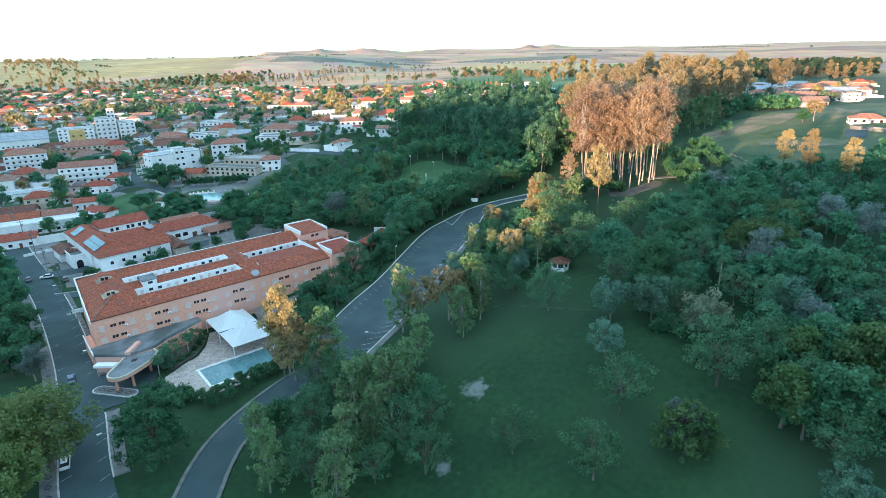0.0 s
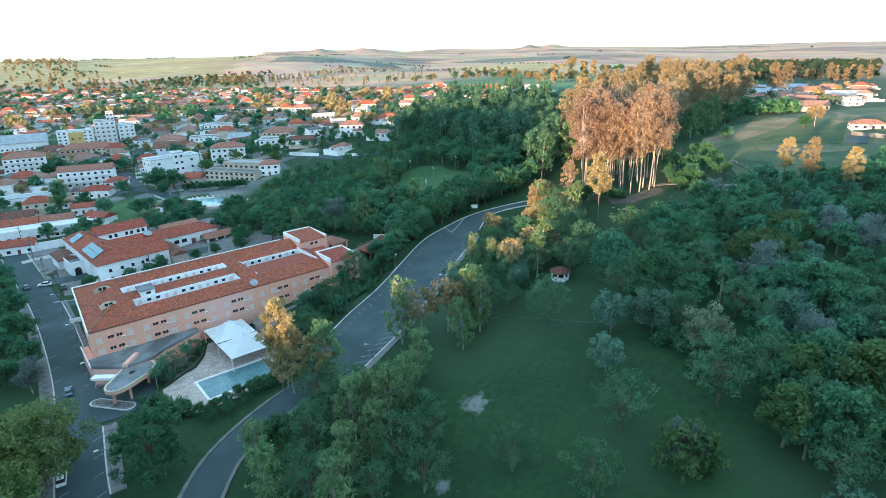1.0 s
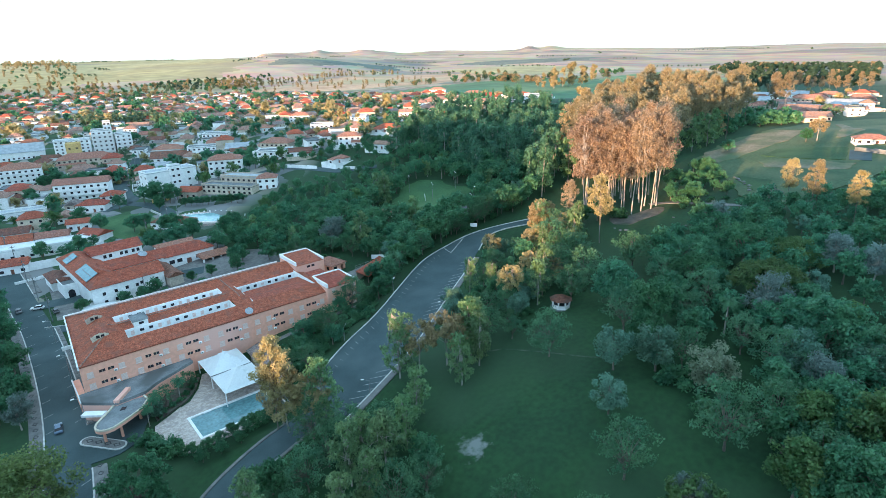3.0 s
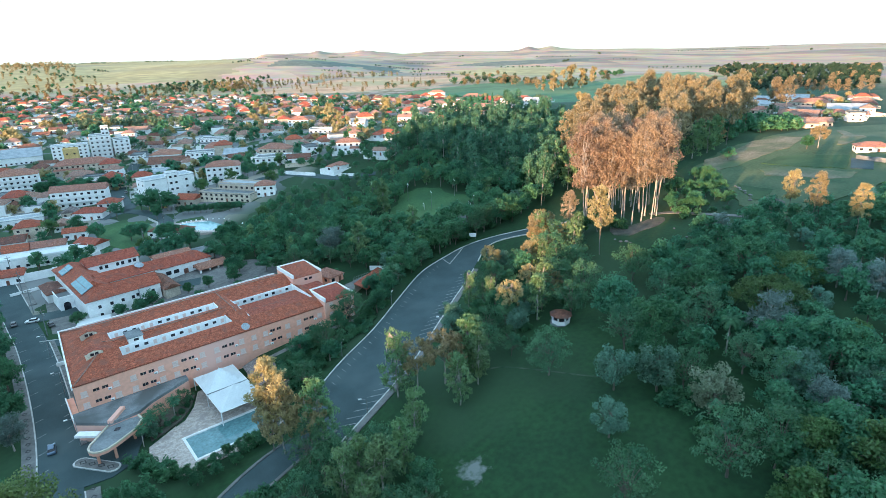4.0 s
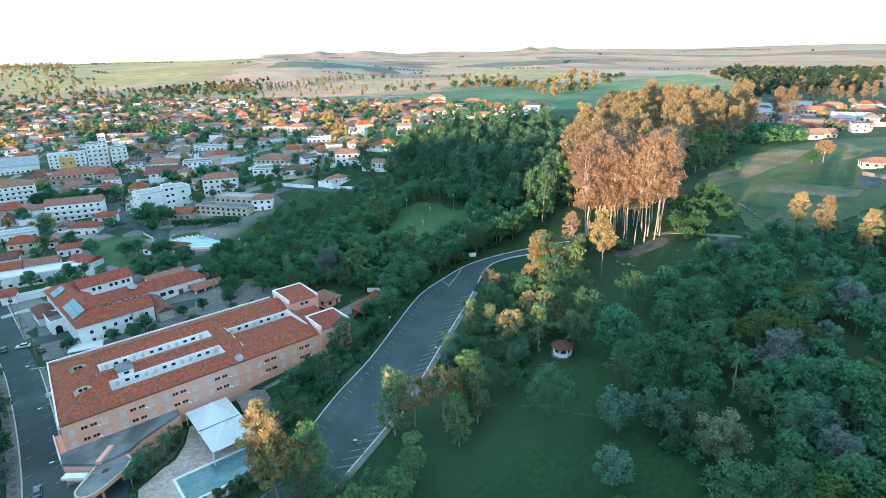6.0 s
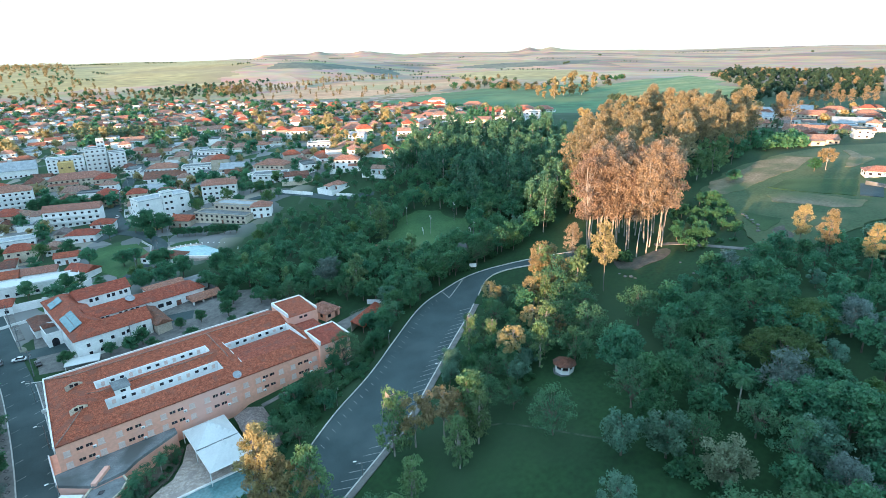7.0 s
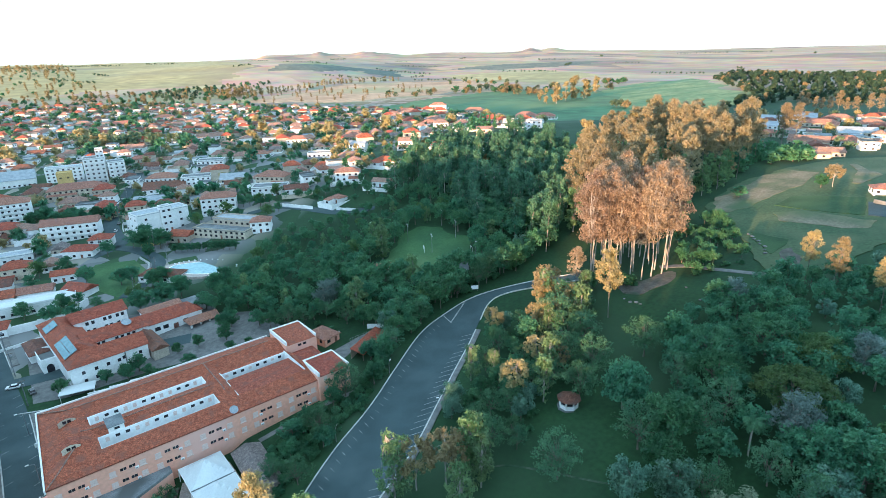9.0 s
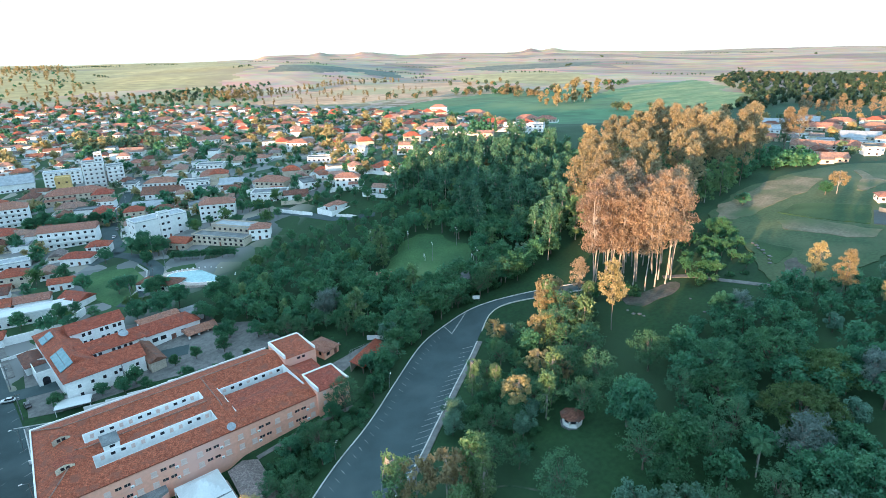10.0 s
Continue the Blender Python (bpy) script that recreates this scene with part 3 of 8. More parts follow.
# ---- trees ----
def leaves(name, rng, clumps, count, size, material, parent, long=1.0, droop=0.0):
    """A crown of many small leaf sprays round clump centres (x, y, z, r); long and droop shape each spray."""
    c = np.array([q[:3] for q in clumps])
    r = np.array([q[3] for q in clumps])
    pick = rng.choice(len(c), count, p=r ** 2 / (r ** 2).sum())
    d = rng.normal(size=(count, 3))
    d /= np.linalg.norm(d, axis=1)[:, None]
    d[:, 2] = d[:, 2] * 0.85 + 0.12
    p = c[pick] + d * (r[pick] * rng.uniform(0.12, 1.3, count) ** 0.6)[:, None]
    nrm = d * 0.5 + rng.normal(size=(count, 3)) * 0.6 + np.array((0, 0, 0.25))
    nrm /= np.linalg.norm(nrm, axis=1)[:, None]
    up = rng.normal(size=(count, 3)) * 0.8 + np.array((0, 0, -droop))
    a = np.cross(nrm, up)
    a /= np.linalg.norm(a, axis=1)[:, None] + 1e-9
    b = np.cross(nrm, a)
    s = size * rng.uniform(0.6, 1.3, count)
    a, b = a * (s * 0.5)[:, None], b * (s * 0.5 * long)[:, None]
    lift = nrm * (s * 0.16)[:, None]
    v = np.stack([p - b * 1.1, p + a + b * 0.55 + lift, p - a + b * 0.8], 1).reshape(-1, 3)
    f = np.arange(count * 3).reshape(-1, 3)
    me = bpy.data.meshes.new(name)
    me.from_pydata(v.tolist(), [], f.tolist())
    me.materials.append(material)
    ob = new(name, me)
    ob.parent = parent
    return ob


def limbs(rng, trunk, clumps, r0, fork, sides=6):
    """A tapered trunk along the points of trunk, and limbs from it to the clumps."""
    bm = bmesh.new()
    k = len(trunk) - 1
    for i in range(k):
        tube(bm, trunk[i], trunk[i + 1], r0 * (1.15 if i == 0 else 1 - 0.75 * i / k), r0 * (1 - 0.75 * (i + 1) / k), sides)
    for c in clumps:
        t = rng.uniform(fork, 1.0) * k
        i = min(int(t), k - 1)
        a = Vector(trunk[i]).lerp(Vector(trunk[i + 1]), t - i)
        b = Vector(c[:3])
        mid = a.lerp(b, 0.5) + Vector((0, 0, 0.12 * (b - a).length))
        rr = r0 * 0.34
        tube(bm, a, mid, rr, rr * 0.62, 4)
        tube(bm, mid, b, rr * 0.62, rr * 0.2, 4)
    return bm


TREES = {}


def tree_proto(kind, seed):
    rng = np.random.default_rng(seed)
    T = Vector
    ob = new("tree" if kind not in ("bush", "palm", "cypress") else {"bush": "shrub", "palm": "palm_tree", "cypress": "cypress_tree"}[kind])
    lab = {}
    if kind.startswith("broad"):
        far, large, mid = kind.endswith("far"), kind.endswith("big"), kind.endswith("mid")
        hgt = rng.uniform(8.0, 10.5)
        R = rng.uniform(3.6, 4.8)
        n = 22 if far else 90 if large else 46
        cl = []
        for i in range(n):
            a, q = rng.uniform(0, math.tau), rng.uniform(0, 1) ** 0.6
            zz = rng.uniform(-0.75, 1.0)
            rad = R * q * math.sqrt(max(0.1, 1 - abs(zz) ** 2.2)) * rng.uniform(0.8, 1.15)
            cl.append((rad * math.cos(a), rad * math.sin(a), hgt * (0.42 if far else 0.6) + zz * hgt * 0.33, rng.uniform(0.9, 1.7) * (1.15 if far else 0.66 if large else 0.8)))
        lean = rng.normal(size=2) * 0.4
        trunk = [(0, 0, -0.6), (lean[0] * 0.4, lean[1] * 0.4, hgt * 0.22), (lean[0], lean[1], hgt * 0.45), (lean[0] * 1.2, lean[1] * 1.2, hgt * 0.7)]
        part("trunk", limbs(rng, trunk[::2] if far else trunk, [] if far else cl[::9] if mid else cl[::3], 0.26, 0.4, 4 if far else 5 if mid else 7), M_BARK, ob)
        m = L_FAR if kind == "broad_far" else L_DARK if kind == "broad_dark_far" else L_SHADE if "shade" in kind else L_LIGHT if "light" in kind else L_WOOD if "wood" in kind else L_DARK if "dark" in kind else (L_SUNLIT if far else L_OLIVE) if "olive" in kind else L_MID
        leaves("crown", rng, cl, (110 if kind == "broad_far" else 160) if far else (15000 if "light" in kind else 5800) if large else 1250 if mid else 2800, 1.75 if far else (0.21 if "light" in kind else 0.355) if large else 0.59 if mid else 0.485, m, ob, long=1.25, droop=0.3)
        lab = {"broad": "leafy mid-green broad-crowned tree on grass", "broad_light": "light olive-green broad-crowned tree at the kerb", "broad_wood": "fresh green broad-crowned tree of the wood", "broad_dark": "dense dark green broad-crowned tree", "broad_shade": "dense dark tree of a far wood", "broad_olive": "olive-green tree with an open rounded crown"}[kind.replace("_far", "").replace("_big", "").replace("_mid", "")]
    elif kind in ("euc", "euc_gold", "euc_far", "euc_mid"):
        far = kind == "euc_far"
        hgt = rng.uniform(14, 18)
        cl = []
        for i in range(22 if far else 84):
            t = rng.uniform(0.14, 1.0)
            a = rng.uniform(0, math.tau)
            rad = 4.3 * math.sqrt(rng.uniform(0.02, 1)) * (1.08 - 0.95 * abs(t - 0.42) ** 1.15) * (0.75 + 0.25 * math.cos(a * 3 + t * 9))
            cl.append((rad * math.cos(a), rad * math.sin(a), hgt * t, rng.uniform(0.45, 1.15) * (1.3 if far else 1.0)))
        if kind == "euc_gold":  # a forked gum with an open rounded crown
            hgt = rng.uniform(12.5, 15)
            cl = []
            for i in range(56):
                a, zz = rng.uniform(0, math.tau), rng.uniform(-0.9, 1)
                rad = 4.6 * rng.uniform(0.25, 1) ** 0.6 * math.sqrt(max(0.1, 1 - zz * zz * 0.85))
                cl.append((rad * math.cos(a), rad * math.sin(a), hgt * (0.68 + 0.30 * zz), rng.uniform(0.5, 1.1)))
        lean = rng.normal(size=2) * 0.7
        trunk = [(0, 0, -0.6)] + [(lean[0] * t * t + rng.normal() * 0.12, lean[1] * t * t + rng.normal() * 0.12, hgt * t) for t in (0.2, 0.4, 0.6, 0.8, 0.97)]
        part("trunk", limbs(rng, trunk[::2] if far else trunk, [] if far else cl[::8] if kind == "euc_mid" else cl[::3], 0.22, 0.25, 4 if far else 6), M_BARK_PALE, ob)
        leaves("crown", rng, cl, 300 if far else 1100 if kind == "euc_mid" else 2100, 1.4 if far else 0.68 if kind == "euc_mid" else 0.42, L_SUNLIT if kind in ("euc_gold", "euc_far") else L_EUC, ob, long=1.9, droop=1.3)
        lab = "slender eucalyptus with pale bark and hanging foliage"
    elif kind in ("grove", "grove_pale", "grove_mid"):
        hgt = rng.uniform(32, 38)
        cl = []
        for i in range(90):
            t = rng.uniform(0.0, 1.0) ** 0.9
            a = rng.uniform(0, math.tau)
            rad = rng.uniform(0.2, 1.0) * 6.6 * math.sin(math.pi * min(0.97, 0.2 + 0.74 * t)) ** 0.7
            cl.append((rad * math.cos(a), rad * math.sin(a), hgt * (0.44 + 0.56 * t), rng.uniform(0.9, 1.7)))
        lean = rng.normal(size=2) * 1.0
        trunk = [(0, 0, -0.8)] + [(lean[0] * t * t + rng.normal() * 0.1, lean[1] * t * t + rng.normal() * 0.1, hgt * t) for t in (0.15, 0.32, 0.5, 0.7, 0.94)]
        part("trunk", limbs(rng, trunk, cl[::8] if kind == "grove_mid" else cl[::3], 0.25, 0.42, 5 if kind == "grove_mid" else 7), M_BARK_PALE if kind == "grove" else M_BARK_TAN, ob)
        leaves("crown", rng, cl, 3700 if kind == "grove" else 2000 if kind == "grove_mid" else 3600, 0.38 if kind == "grove" else 0.58 if kind == "grove_mid" else 0.5, L_BROWN if kind == "grove" else L_TAN if kind == "grove_mid" else L_SUNLIT, ob, long=2.3, droop=1.2)
        lab = "tall straight eucalyptus with pale trunk and bronze crown"
    elif kind == "tall_dark":
        hgt = rng.uniform(17, 23)
        cl = []
        for i in range(44):
            t = rng.uniform(0.0, 1.0) ** 0.85
            a = rng.uniform(0, math.tau)
            rad = 4.6 * math.sqrt(rng.uniform(0.02, 1)) * (1.0 - 0.55 * t) * (0.8 + 0.2 * math.cos(a * 2 + t * 7))
            cl.append((rad * math.cos(a), rad * math.sin(a), hgt * (0.2 + 0.8 * t), rng.uniform(0.8, 1.6)))
        lean = rng.normal(size=2) * 0.6
        trunk = [(0, 0, -0.8)] + [(lean[0] * t * t, lean[1] * t * t, hgt * t) for t in (0.3, 0.6, 0.95)]
        part("trunk", limbs(rng, trunk, cl[::8], 0.24, 0.3, 5), M_BARK_PALE, ob)
        leaves("crown", rng, cl, 1400, 0.60, L_TALL, ob, long=1.7, droop=0.9)
        lab = "tall dark blue-green eucalyptus of the wood"
    elif kind == "wispy":
        hgt, R = rng.uniform(10, 11.5), rng.uniform(5.0, 5.8)
        cl = []
        for i in range(64):
            a, q = rng.uniform(0, math.tau), rng.uniform(0.1, 1) ** 0.55
            zz = rng.uniform(-0.6, 1.0)
            rad = R * q * math.sqrt(max(0.1, 1 - abs(zz) ** 2.5)) * rng.uniform(0.8, 1.1)
            cl.append((rad * math.cos(a), rad * math.sin(a), hgt * (0.60 + 0.36 * zz), rng.uniform(0.6, 1.2)))
        part("trunk", limbs(rng, [(0, 0, -0.6), (0.1, 0.05, hgt * 0.12), (0.15, 0.1, hgt * 0.26), (0.1, 0.2, hgt * 0.5)], cl[::2], 0.24, 0.35, 6), M_BARK, ob)
        leaves("crown", rng, cl, 2700, 0.285, L_WISP, ob, long=1.6, droop=0.6)
        lab = "feathery open-crowned green tree with spreading branches"
    elif kind in ("spread_olive", "spread_dark"):
        hgt, R = 10.5, 9.0
        cl = []
        for i in range(170):
            a, q = rng.uniform(0, math.tau), rng.uniform(0.05, 1.0) ** 0.6
            rad = R * q * rng.uniform(0.85, 1.08)
            cl.append((rad * math.cos(a), rad * math.sin(a), hgt * (0.30 + 0.64 * math.sqrt(max(0.0, 1 - min(1.0, q) ** 2.2))) + rng.normal() * 0.5, rng.uniform(0.6, 1.25)))
        part("trunk", limbs(rng, [(0, 0, -0.6), (0.2, 0, hgt * 0.2), (0.3, 0.2, hgt * 0.45)], cl[::5], 0.45, 0.3, 7), M_BARK, ob)
        leaves("crown", rng, cl, 11000, 0.36, L_OLIVE if kind == "spread_olive" else L_MID, ob, long=1.3, droop=0.4)
        lab = "wide spreading " + ("olive-green" if kind == "spread_olive" else "dark green") + " tree with a broad domed crown"
    elif kind in ("dome", "dome_dark"):
        hgt, R = (9.6, 5.4) if kind == "dome" else (13.0, 5.2)
        cl = []
        for i in range(120):
            a, zz = rng.uniform(0, math.tau), rng.uniform(-0.55, 1.0)
            q = rng.uniform(0.5, 1.0)
            rad = R * q * math.sqrt(max(0.08, 1 - zz * zz)) * rng.uniform(0.85, 1.1)
            cl.append((rad * math.cos(a), rad * math.sin(a), hgt * 0.42 + zz * hgt * 0.52 * (0.6 + 0.4 * q), rng.uniform(0.5, 0.95)))
        part("trunk", limbs(rng, [(0, 0, -0.6), (0.1, 0, hgt * 0.2), (0.2, 0.1, hgt * 0.5)], cl[::4], 0.3, 0.3, 7), M_BARK, ob)
        leaves("crown", rng, cl, 9000 if kind == "dome" else 15000, 0.34 if kind == "dome" else 0.27, L_OLIVE if kind == "dome" else L_DARK, ob, long=1.3, droop=0.4)
        lab = "dense rounded olive tree with foliage down to the grass" if kind == "dome" else "large dark green tree with a dense crown down to the ground"
    elif kind in ("grey", "twig", "cream"):
        hgt = rng.uniform(7.5, 9.5)
        cl = []
        for i in range(34):
            a, q = rng.uniform(0, math.tau), rng.uniform(0.2, 1)
            zz = rng.uniform(-0.9, 1)
            rad = 3.5 * q * math.sqrt(max(0.12, 1 - zz * zz * 0.8))
            cl.append((rad * math.cos(a), rad * math.sin(a), hgt * 0.62 + zz * hgt * 0.36, rng.uniform(0.7, 1.25)))
        trunk = [(0, 0, -0.6), (0.1, 0.1, hgt * 0.2), (0.25, 0.1, hgt * 0.42), (0.2, -0.1, hgt * 0.75)]
        part("trunk", limbs(rng, trunk, cl, 0.2, 0.3, 6), M_BARK_PALE if kind == "twig" else M_BARK, ob)
        leaves("crown", rng, cl, 4200, 0.19 if kind == "twig" else 0.33, {"grey": L_GREY, "twig": L_TWIG, "cream": L_CREAM}[kind], ob, long=3.2 if kind == "twig" else 1.3, droop=0.2)
        lab = {"grey": "tree with silvery grey-green leaves", "twig": "leafless grey tree with fine twigs", "cream": "tree in pale creamy blossom or leaf"}[kind]
    elif kind == "bush":
        cl = [(rng.normal() * 0.9, rng.normal() * 0.9, rng.uniform(0.4, 1.9), rng.uniform(0.6, 1.0)) for i in range(12)]
        part("stem", limbs(rng, [(0, 0, -0.4), (0.05, 0, 0.7), (0.1, 0.1, 1.3)], cl[::2], 0.07, 0.3, 4), M_BARK, ob)
        leaves("crown", rng, cl, 1100, 0.36, L_MID, ob, long=1.3)
        lab = "rounded green shrub on grass"
    elif kind == "palm":
        hgt = 8.5
        bm = bmesh.new()
        for i in range(5):
            tube(bm, (0.03 * i * i, 0, hgt * i / 5 - (0.5 if i == 0 else 0)), (0.03 * (i + 1) ** 2, 0, hgt * (i + 1) / 5), 0.2 - 0.012 * i, 0.19 - 0.012 * i, 7)
        part("trunk", bm, M_BARK_PALE, ob)
        verts, faces = [], []
        for i in range(30):
            a, el = i * 2.4, rng.uniform(-0.2, 1.1)
            base = np.array((0.75, 0, hgt))
            p = base.copy()
            dirv = np.array((math.cos(a) * math.cos(el), math.sin(a) * math.cos(el), math.sin(el)))
            side = np.array((-math.sin(a), math.cos(a), 0))
            for s in range(7):
                q = p + dirv * 0.42
                w = 0.42 * math.sin(math.pi * (0.15 + 0.8 * s / 7))
                for sg in (-1, 1):
                    for k2 in (0.0, 0.5):
                        o = p + (q - p) * k2
                        tip = o + side * sg * (w + 0.35) + np.array((0, 0, -0.28)) + dirv * 0.2
                        i0 = len(verts)
                        verts += [o.tolist(), (o + (q - p) * 0.45).tolist(), tip.tolist()]
                        faces.append((i0, i0 + 1, i0 + 2))
                p = q
                dirv = dirv + np.array((0, 0, -0.26))
                dirv /= np.linalg.norm(dirv)
        link("crown", verts, faces, L_MID, ob)
        lab = "slim palm tree with drooping fronds"
    elif kind == "cypress":
        cl = [(rng.normal() * 0.35 * (1.1 - t), rng.normal() * 0.35 * (1.1 - t), 0.6 + 9.5 * t, 1.15 * (1.08 - t) + 0.2) for t in np.linspace(0, 1, 16)]
        part("trunk", limbs(rng, [(0, 0, -0.5), (0, 0, 4), (0, 0, 9)], [], 0.18, 0.3, 5), M_BARK, ob)
        leaves("crown", rng, cl, 1500, 0.42, L_DARK, ob, long=1.6)
        lab = "narrow dark green conical conifer"
    tagged(ob, lab, "palm" if kind == "palm" else "shrub" if kind == "bush" else "tree")
    return ob


VARIANTS = {"broad": 4, "broad_dark": 4, "broad_olive": 3, "broad_far": 3, "broad_dark_far": 3, "broad_olive_far": 3, "euc": 4, "euc_gold": 3, "euc_far": 3, "grove": 4, "grove_pale": 3, "broad_big": 3, "broad_dark_big": 3, "broad_olive_big": 3, "broad_mid": 3, "broad_dark_mid": 3, "broad_olive_mid": 3, "broad_wood": 3, "broad_wood_mid": 3, "broad_wood_far": 3, "wispy": 4, "broad_light_big": 3, "euc_mid": 3, "grove_mid": 3, "tall_dark": 5, "broad_shade_far": 3}
tree_rng = random.Random(11)
WOODS = []  # trees of the woods and the town, set out at the end


def plant(kind, x, y, scale=1.0, group="", variant=None, dz=0.0):
    z = height(x, y) + dz
    if kind in ("broad", "broad_dark", "broad_olive", "broad_light") and scale > 1.05:
        kind += "_big"  # finer sprays on the large crowns
    k = (kind, tree_rng.randrange(VARIANTS.get(kind, 2)) if variant is None else variant)
    m = pose(x, y, z, tree_rng.uniform(-3, 3), tree_rng.uniform(-3, 3), tree_rng.uniform(0, 360))
    if k not in TREES:
        TREES[k] = ob = tree_proto(kind, sum(map(ord, kind)) * 10 + k[1])
        ob.matrix_world = m @ Matrix.Scale(scale, 4)
    else:
        q = scale / TREES[k].scale.x
        ob = copy_thing(TREES[k], m @ Matrix.Scale(q, 4))
    if group:
        ob["group"] = group
    return ob


def later(kind, x, y, scale=1.0, group=""):
    WOODS.append((kind, x, y, scale, group))


def set_out_woods(singles):
    """The nearest trees of the woods are things of their own; the mass beyond is joined into one body of foliage and one of trunks."""
    WOODS.sort(key=lambda w: math.hypot(w[1] - 40, w[2] + 60))
    for kind, x, y, scale, group in WOODS[:singles]:
        plant(kind, x, y, scale, group)
    protos, groups = {}, {}
    for kind, x, y, scale, group in WOODS[singles:]:
        if not kind.endswith("_far"):
            away = math.hypot(x - 40, y + 60) > 290
            kind = "grove_mid" if kind == "grove_pale" else kind + ("_far" if away else "_mid") if kind in ("broad", "broad_dark", "broad_olive", "broad_wood", "euc") else kind
        k = (kind, tree_rng.randrange(VARIANTS.get(kind, 2)))
        if k not in TREES:
            plant(kind, x, y, 1.0, group, variant=k[1])
            continue
        if k not in protos:
            protos[k] = []
            for child in TREES[k].children:
                me = child.data
                co = np.empty(len(me.vertices) * 3)
                me.vertices.foreach_get("co", co)
                protos[k].append((child.name.split(".")[0], me.materials[0], co.reshape(-1, 3), [tuple(p.vertices) for p in me.polygons]))
        m = pose(x, y, height(x, y), 0, 0, tree_rng.uniform(0, 360)) @ Matrix.Scale(scale, 4)
        M = np.array(m)
        for nm, material, co, polys in protos[k]:
            g = groups.setdefault((group, "crown" if nm == "crown" else "trunk"), {"v": [], "f": [], "m": [], "n": 0, "mats": []})
            if material not in g["mats"]:
                g["mats"].append(material)
            mi = g["mats"].index(material)
            g["v"].append(co @ M[:3, :3].T + M[:3, 3])
            g["f"] += [tuple(i + g["n"] for i in q) for q in polys]
            g["m"] += [mi] * len(polys)
            g["n"] += len(co)
    for group in sorted({k[0] for k in groups}):
        top = tagged(new("woodland"), "mass of further " + group, "trees", kind="stuff")
        for (gr, nm), g in groups.items():
            if gr != group:
                continue
            me = bpy.data.meshes.new(nm)
            me.from_pydata(np.concatenate(g["v"]).tolist(), [], g["f"])
            for material in g["mats"]:
                me.materials.append(material)
            me.polygons.foreach_set("material_index", g["m"])
            ob = new("foliage" if nm == "crown" else "trunks", me)
            ob.parent = top
            tagged(ob, kind="stuff")


def scatter(rng, poly, gap, keep_out=()):
    """Points about gap metres apart inside a plan outline, off the keep-out outlines."""
    xs, ys = [p[0] for p in poly], [p[1] for p in poly]
    out, cells = [], {}
    tries = int((max(xs) - min(xs)) * (max(ys) - min(ys)) / gap ** 2 * 6)
    for _ in range(tries):
        x, y = rng.uniform(min(xs), max(xs)), rng.uniform(min(ys), max(ys))
        if not inside(x, y, poly) or any(inside(x, y, k) for k in keep_out):
            continue
        c = (int(x // gap), int(y // gap))
        if any((x - a) ** 2 + (y - b) ** 2 < gap * gap for i in (-1, 0, 1) for j in (-1, 0, 1) for a, b in cells.get((c[0] + i, c[1] + j), ())):
            continue
        cells.setdefault(c, []).append((x, y))
        out.append((x, y))
    return out


HUT_YARD = [(125, 56), (125, 69), (139, 69), (139, 56)]
CLEARING = [(138.3, 68.9), (164.2, 86.4), (176.3, 81.5), (181.7, 53.2), (159.4, 33.0), (138.2, 42.0)]
WOOD = [(64, 82), (84, 108), (118, 139), (146, 132), (160, 122), (184, 128), (206, 146), (232, 168), (262, 168), (284, 148), (318, 146), (317, 90), (264.8, 57.5), (219.6, 31.8), (187.1, 13.6), (162.7, 14.0), (143.5, 19.3), (126, 18), (110, 14), (98, 9), (104, 17), (100, 31), (93, 46), (84, 58)]
HEDGE = [(46, -10), (66, -4.5), (80, -2.5), (93, 9), (98, 5), (90, -3), (75, -12), (60, -19), (46, -28), (42, -24)]
PARK_WOOD = [(128, -73), (144.2, -67.0), (162.1, -61.9), (184.9, -65.2), (201.1, -71.9), (220.7, -94.5), (285.4, -102.1), (285.4, -113.5), (190.2, -135.4), (129.9, -150.0), (76, -160), (66, -140), (88, -123), (108, -113), (112, -100), (120, -88)]
ROADSIDE = [(80, -52), (92, -42), (104, -27), (122, -17), (135.4, -11.5), (155.7, -15.5), (158.9, -29.6), (147.5, -34.8), (133.6, -36.3), (122, -46), (108, -50), (98, -58), (88, -60)]
ROW = [(16, -57), (30, -51), (46, -53), (56, -51), (66, -49), (76, -47), (84, -50), (80, -60), (68, -64), (54, -68), (46, -80), (34, -92), (20, -84), (10, -72)]
wood_rng = random.Random(5)
for x, y in scatter(wood_rng, WOOD, 5.8, (CLEARING, HUT_YARD)):
    tall = smooth(x - 0.1 * y, 172, 192)  # tall gums stand east of the sports field, low thicket west of it
    if wood_rng.random() < tall * 0.7:
        later("tall_dark", x, y, wood_rng.uniform(0.75, 1.2), "trees of the dark green wood")
        continue
    kind = wood_rng.choices(("broad_dark", "broad_wood", "euc", "broad_olive", "grey"), (3, 8, 0.8, 0.7, 0.25))[0]
    thicket = smooth(y, 85, 100) * (1 - tall)
    later(kind, x, y, wood_rng.uniform(0.7, 1.15) * (1 - 0.35 * thicket) * (1 + 0.3 * tall) * (0.72 if kind == "euc" else 1.0), "trees of the dark green wood")
for x, y in scatter(wood_rng, HEDGE, 2.4):
    plant(wood_rng.choice(("broad_dark", "bush", "bush", "bush", "bush", "bush", "bush", "wispy")), x, y, wood_rng.uniform(0.6, 1.0), "trees between hotel and car park")
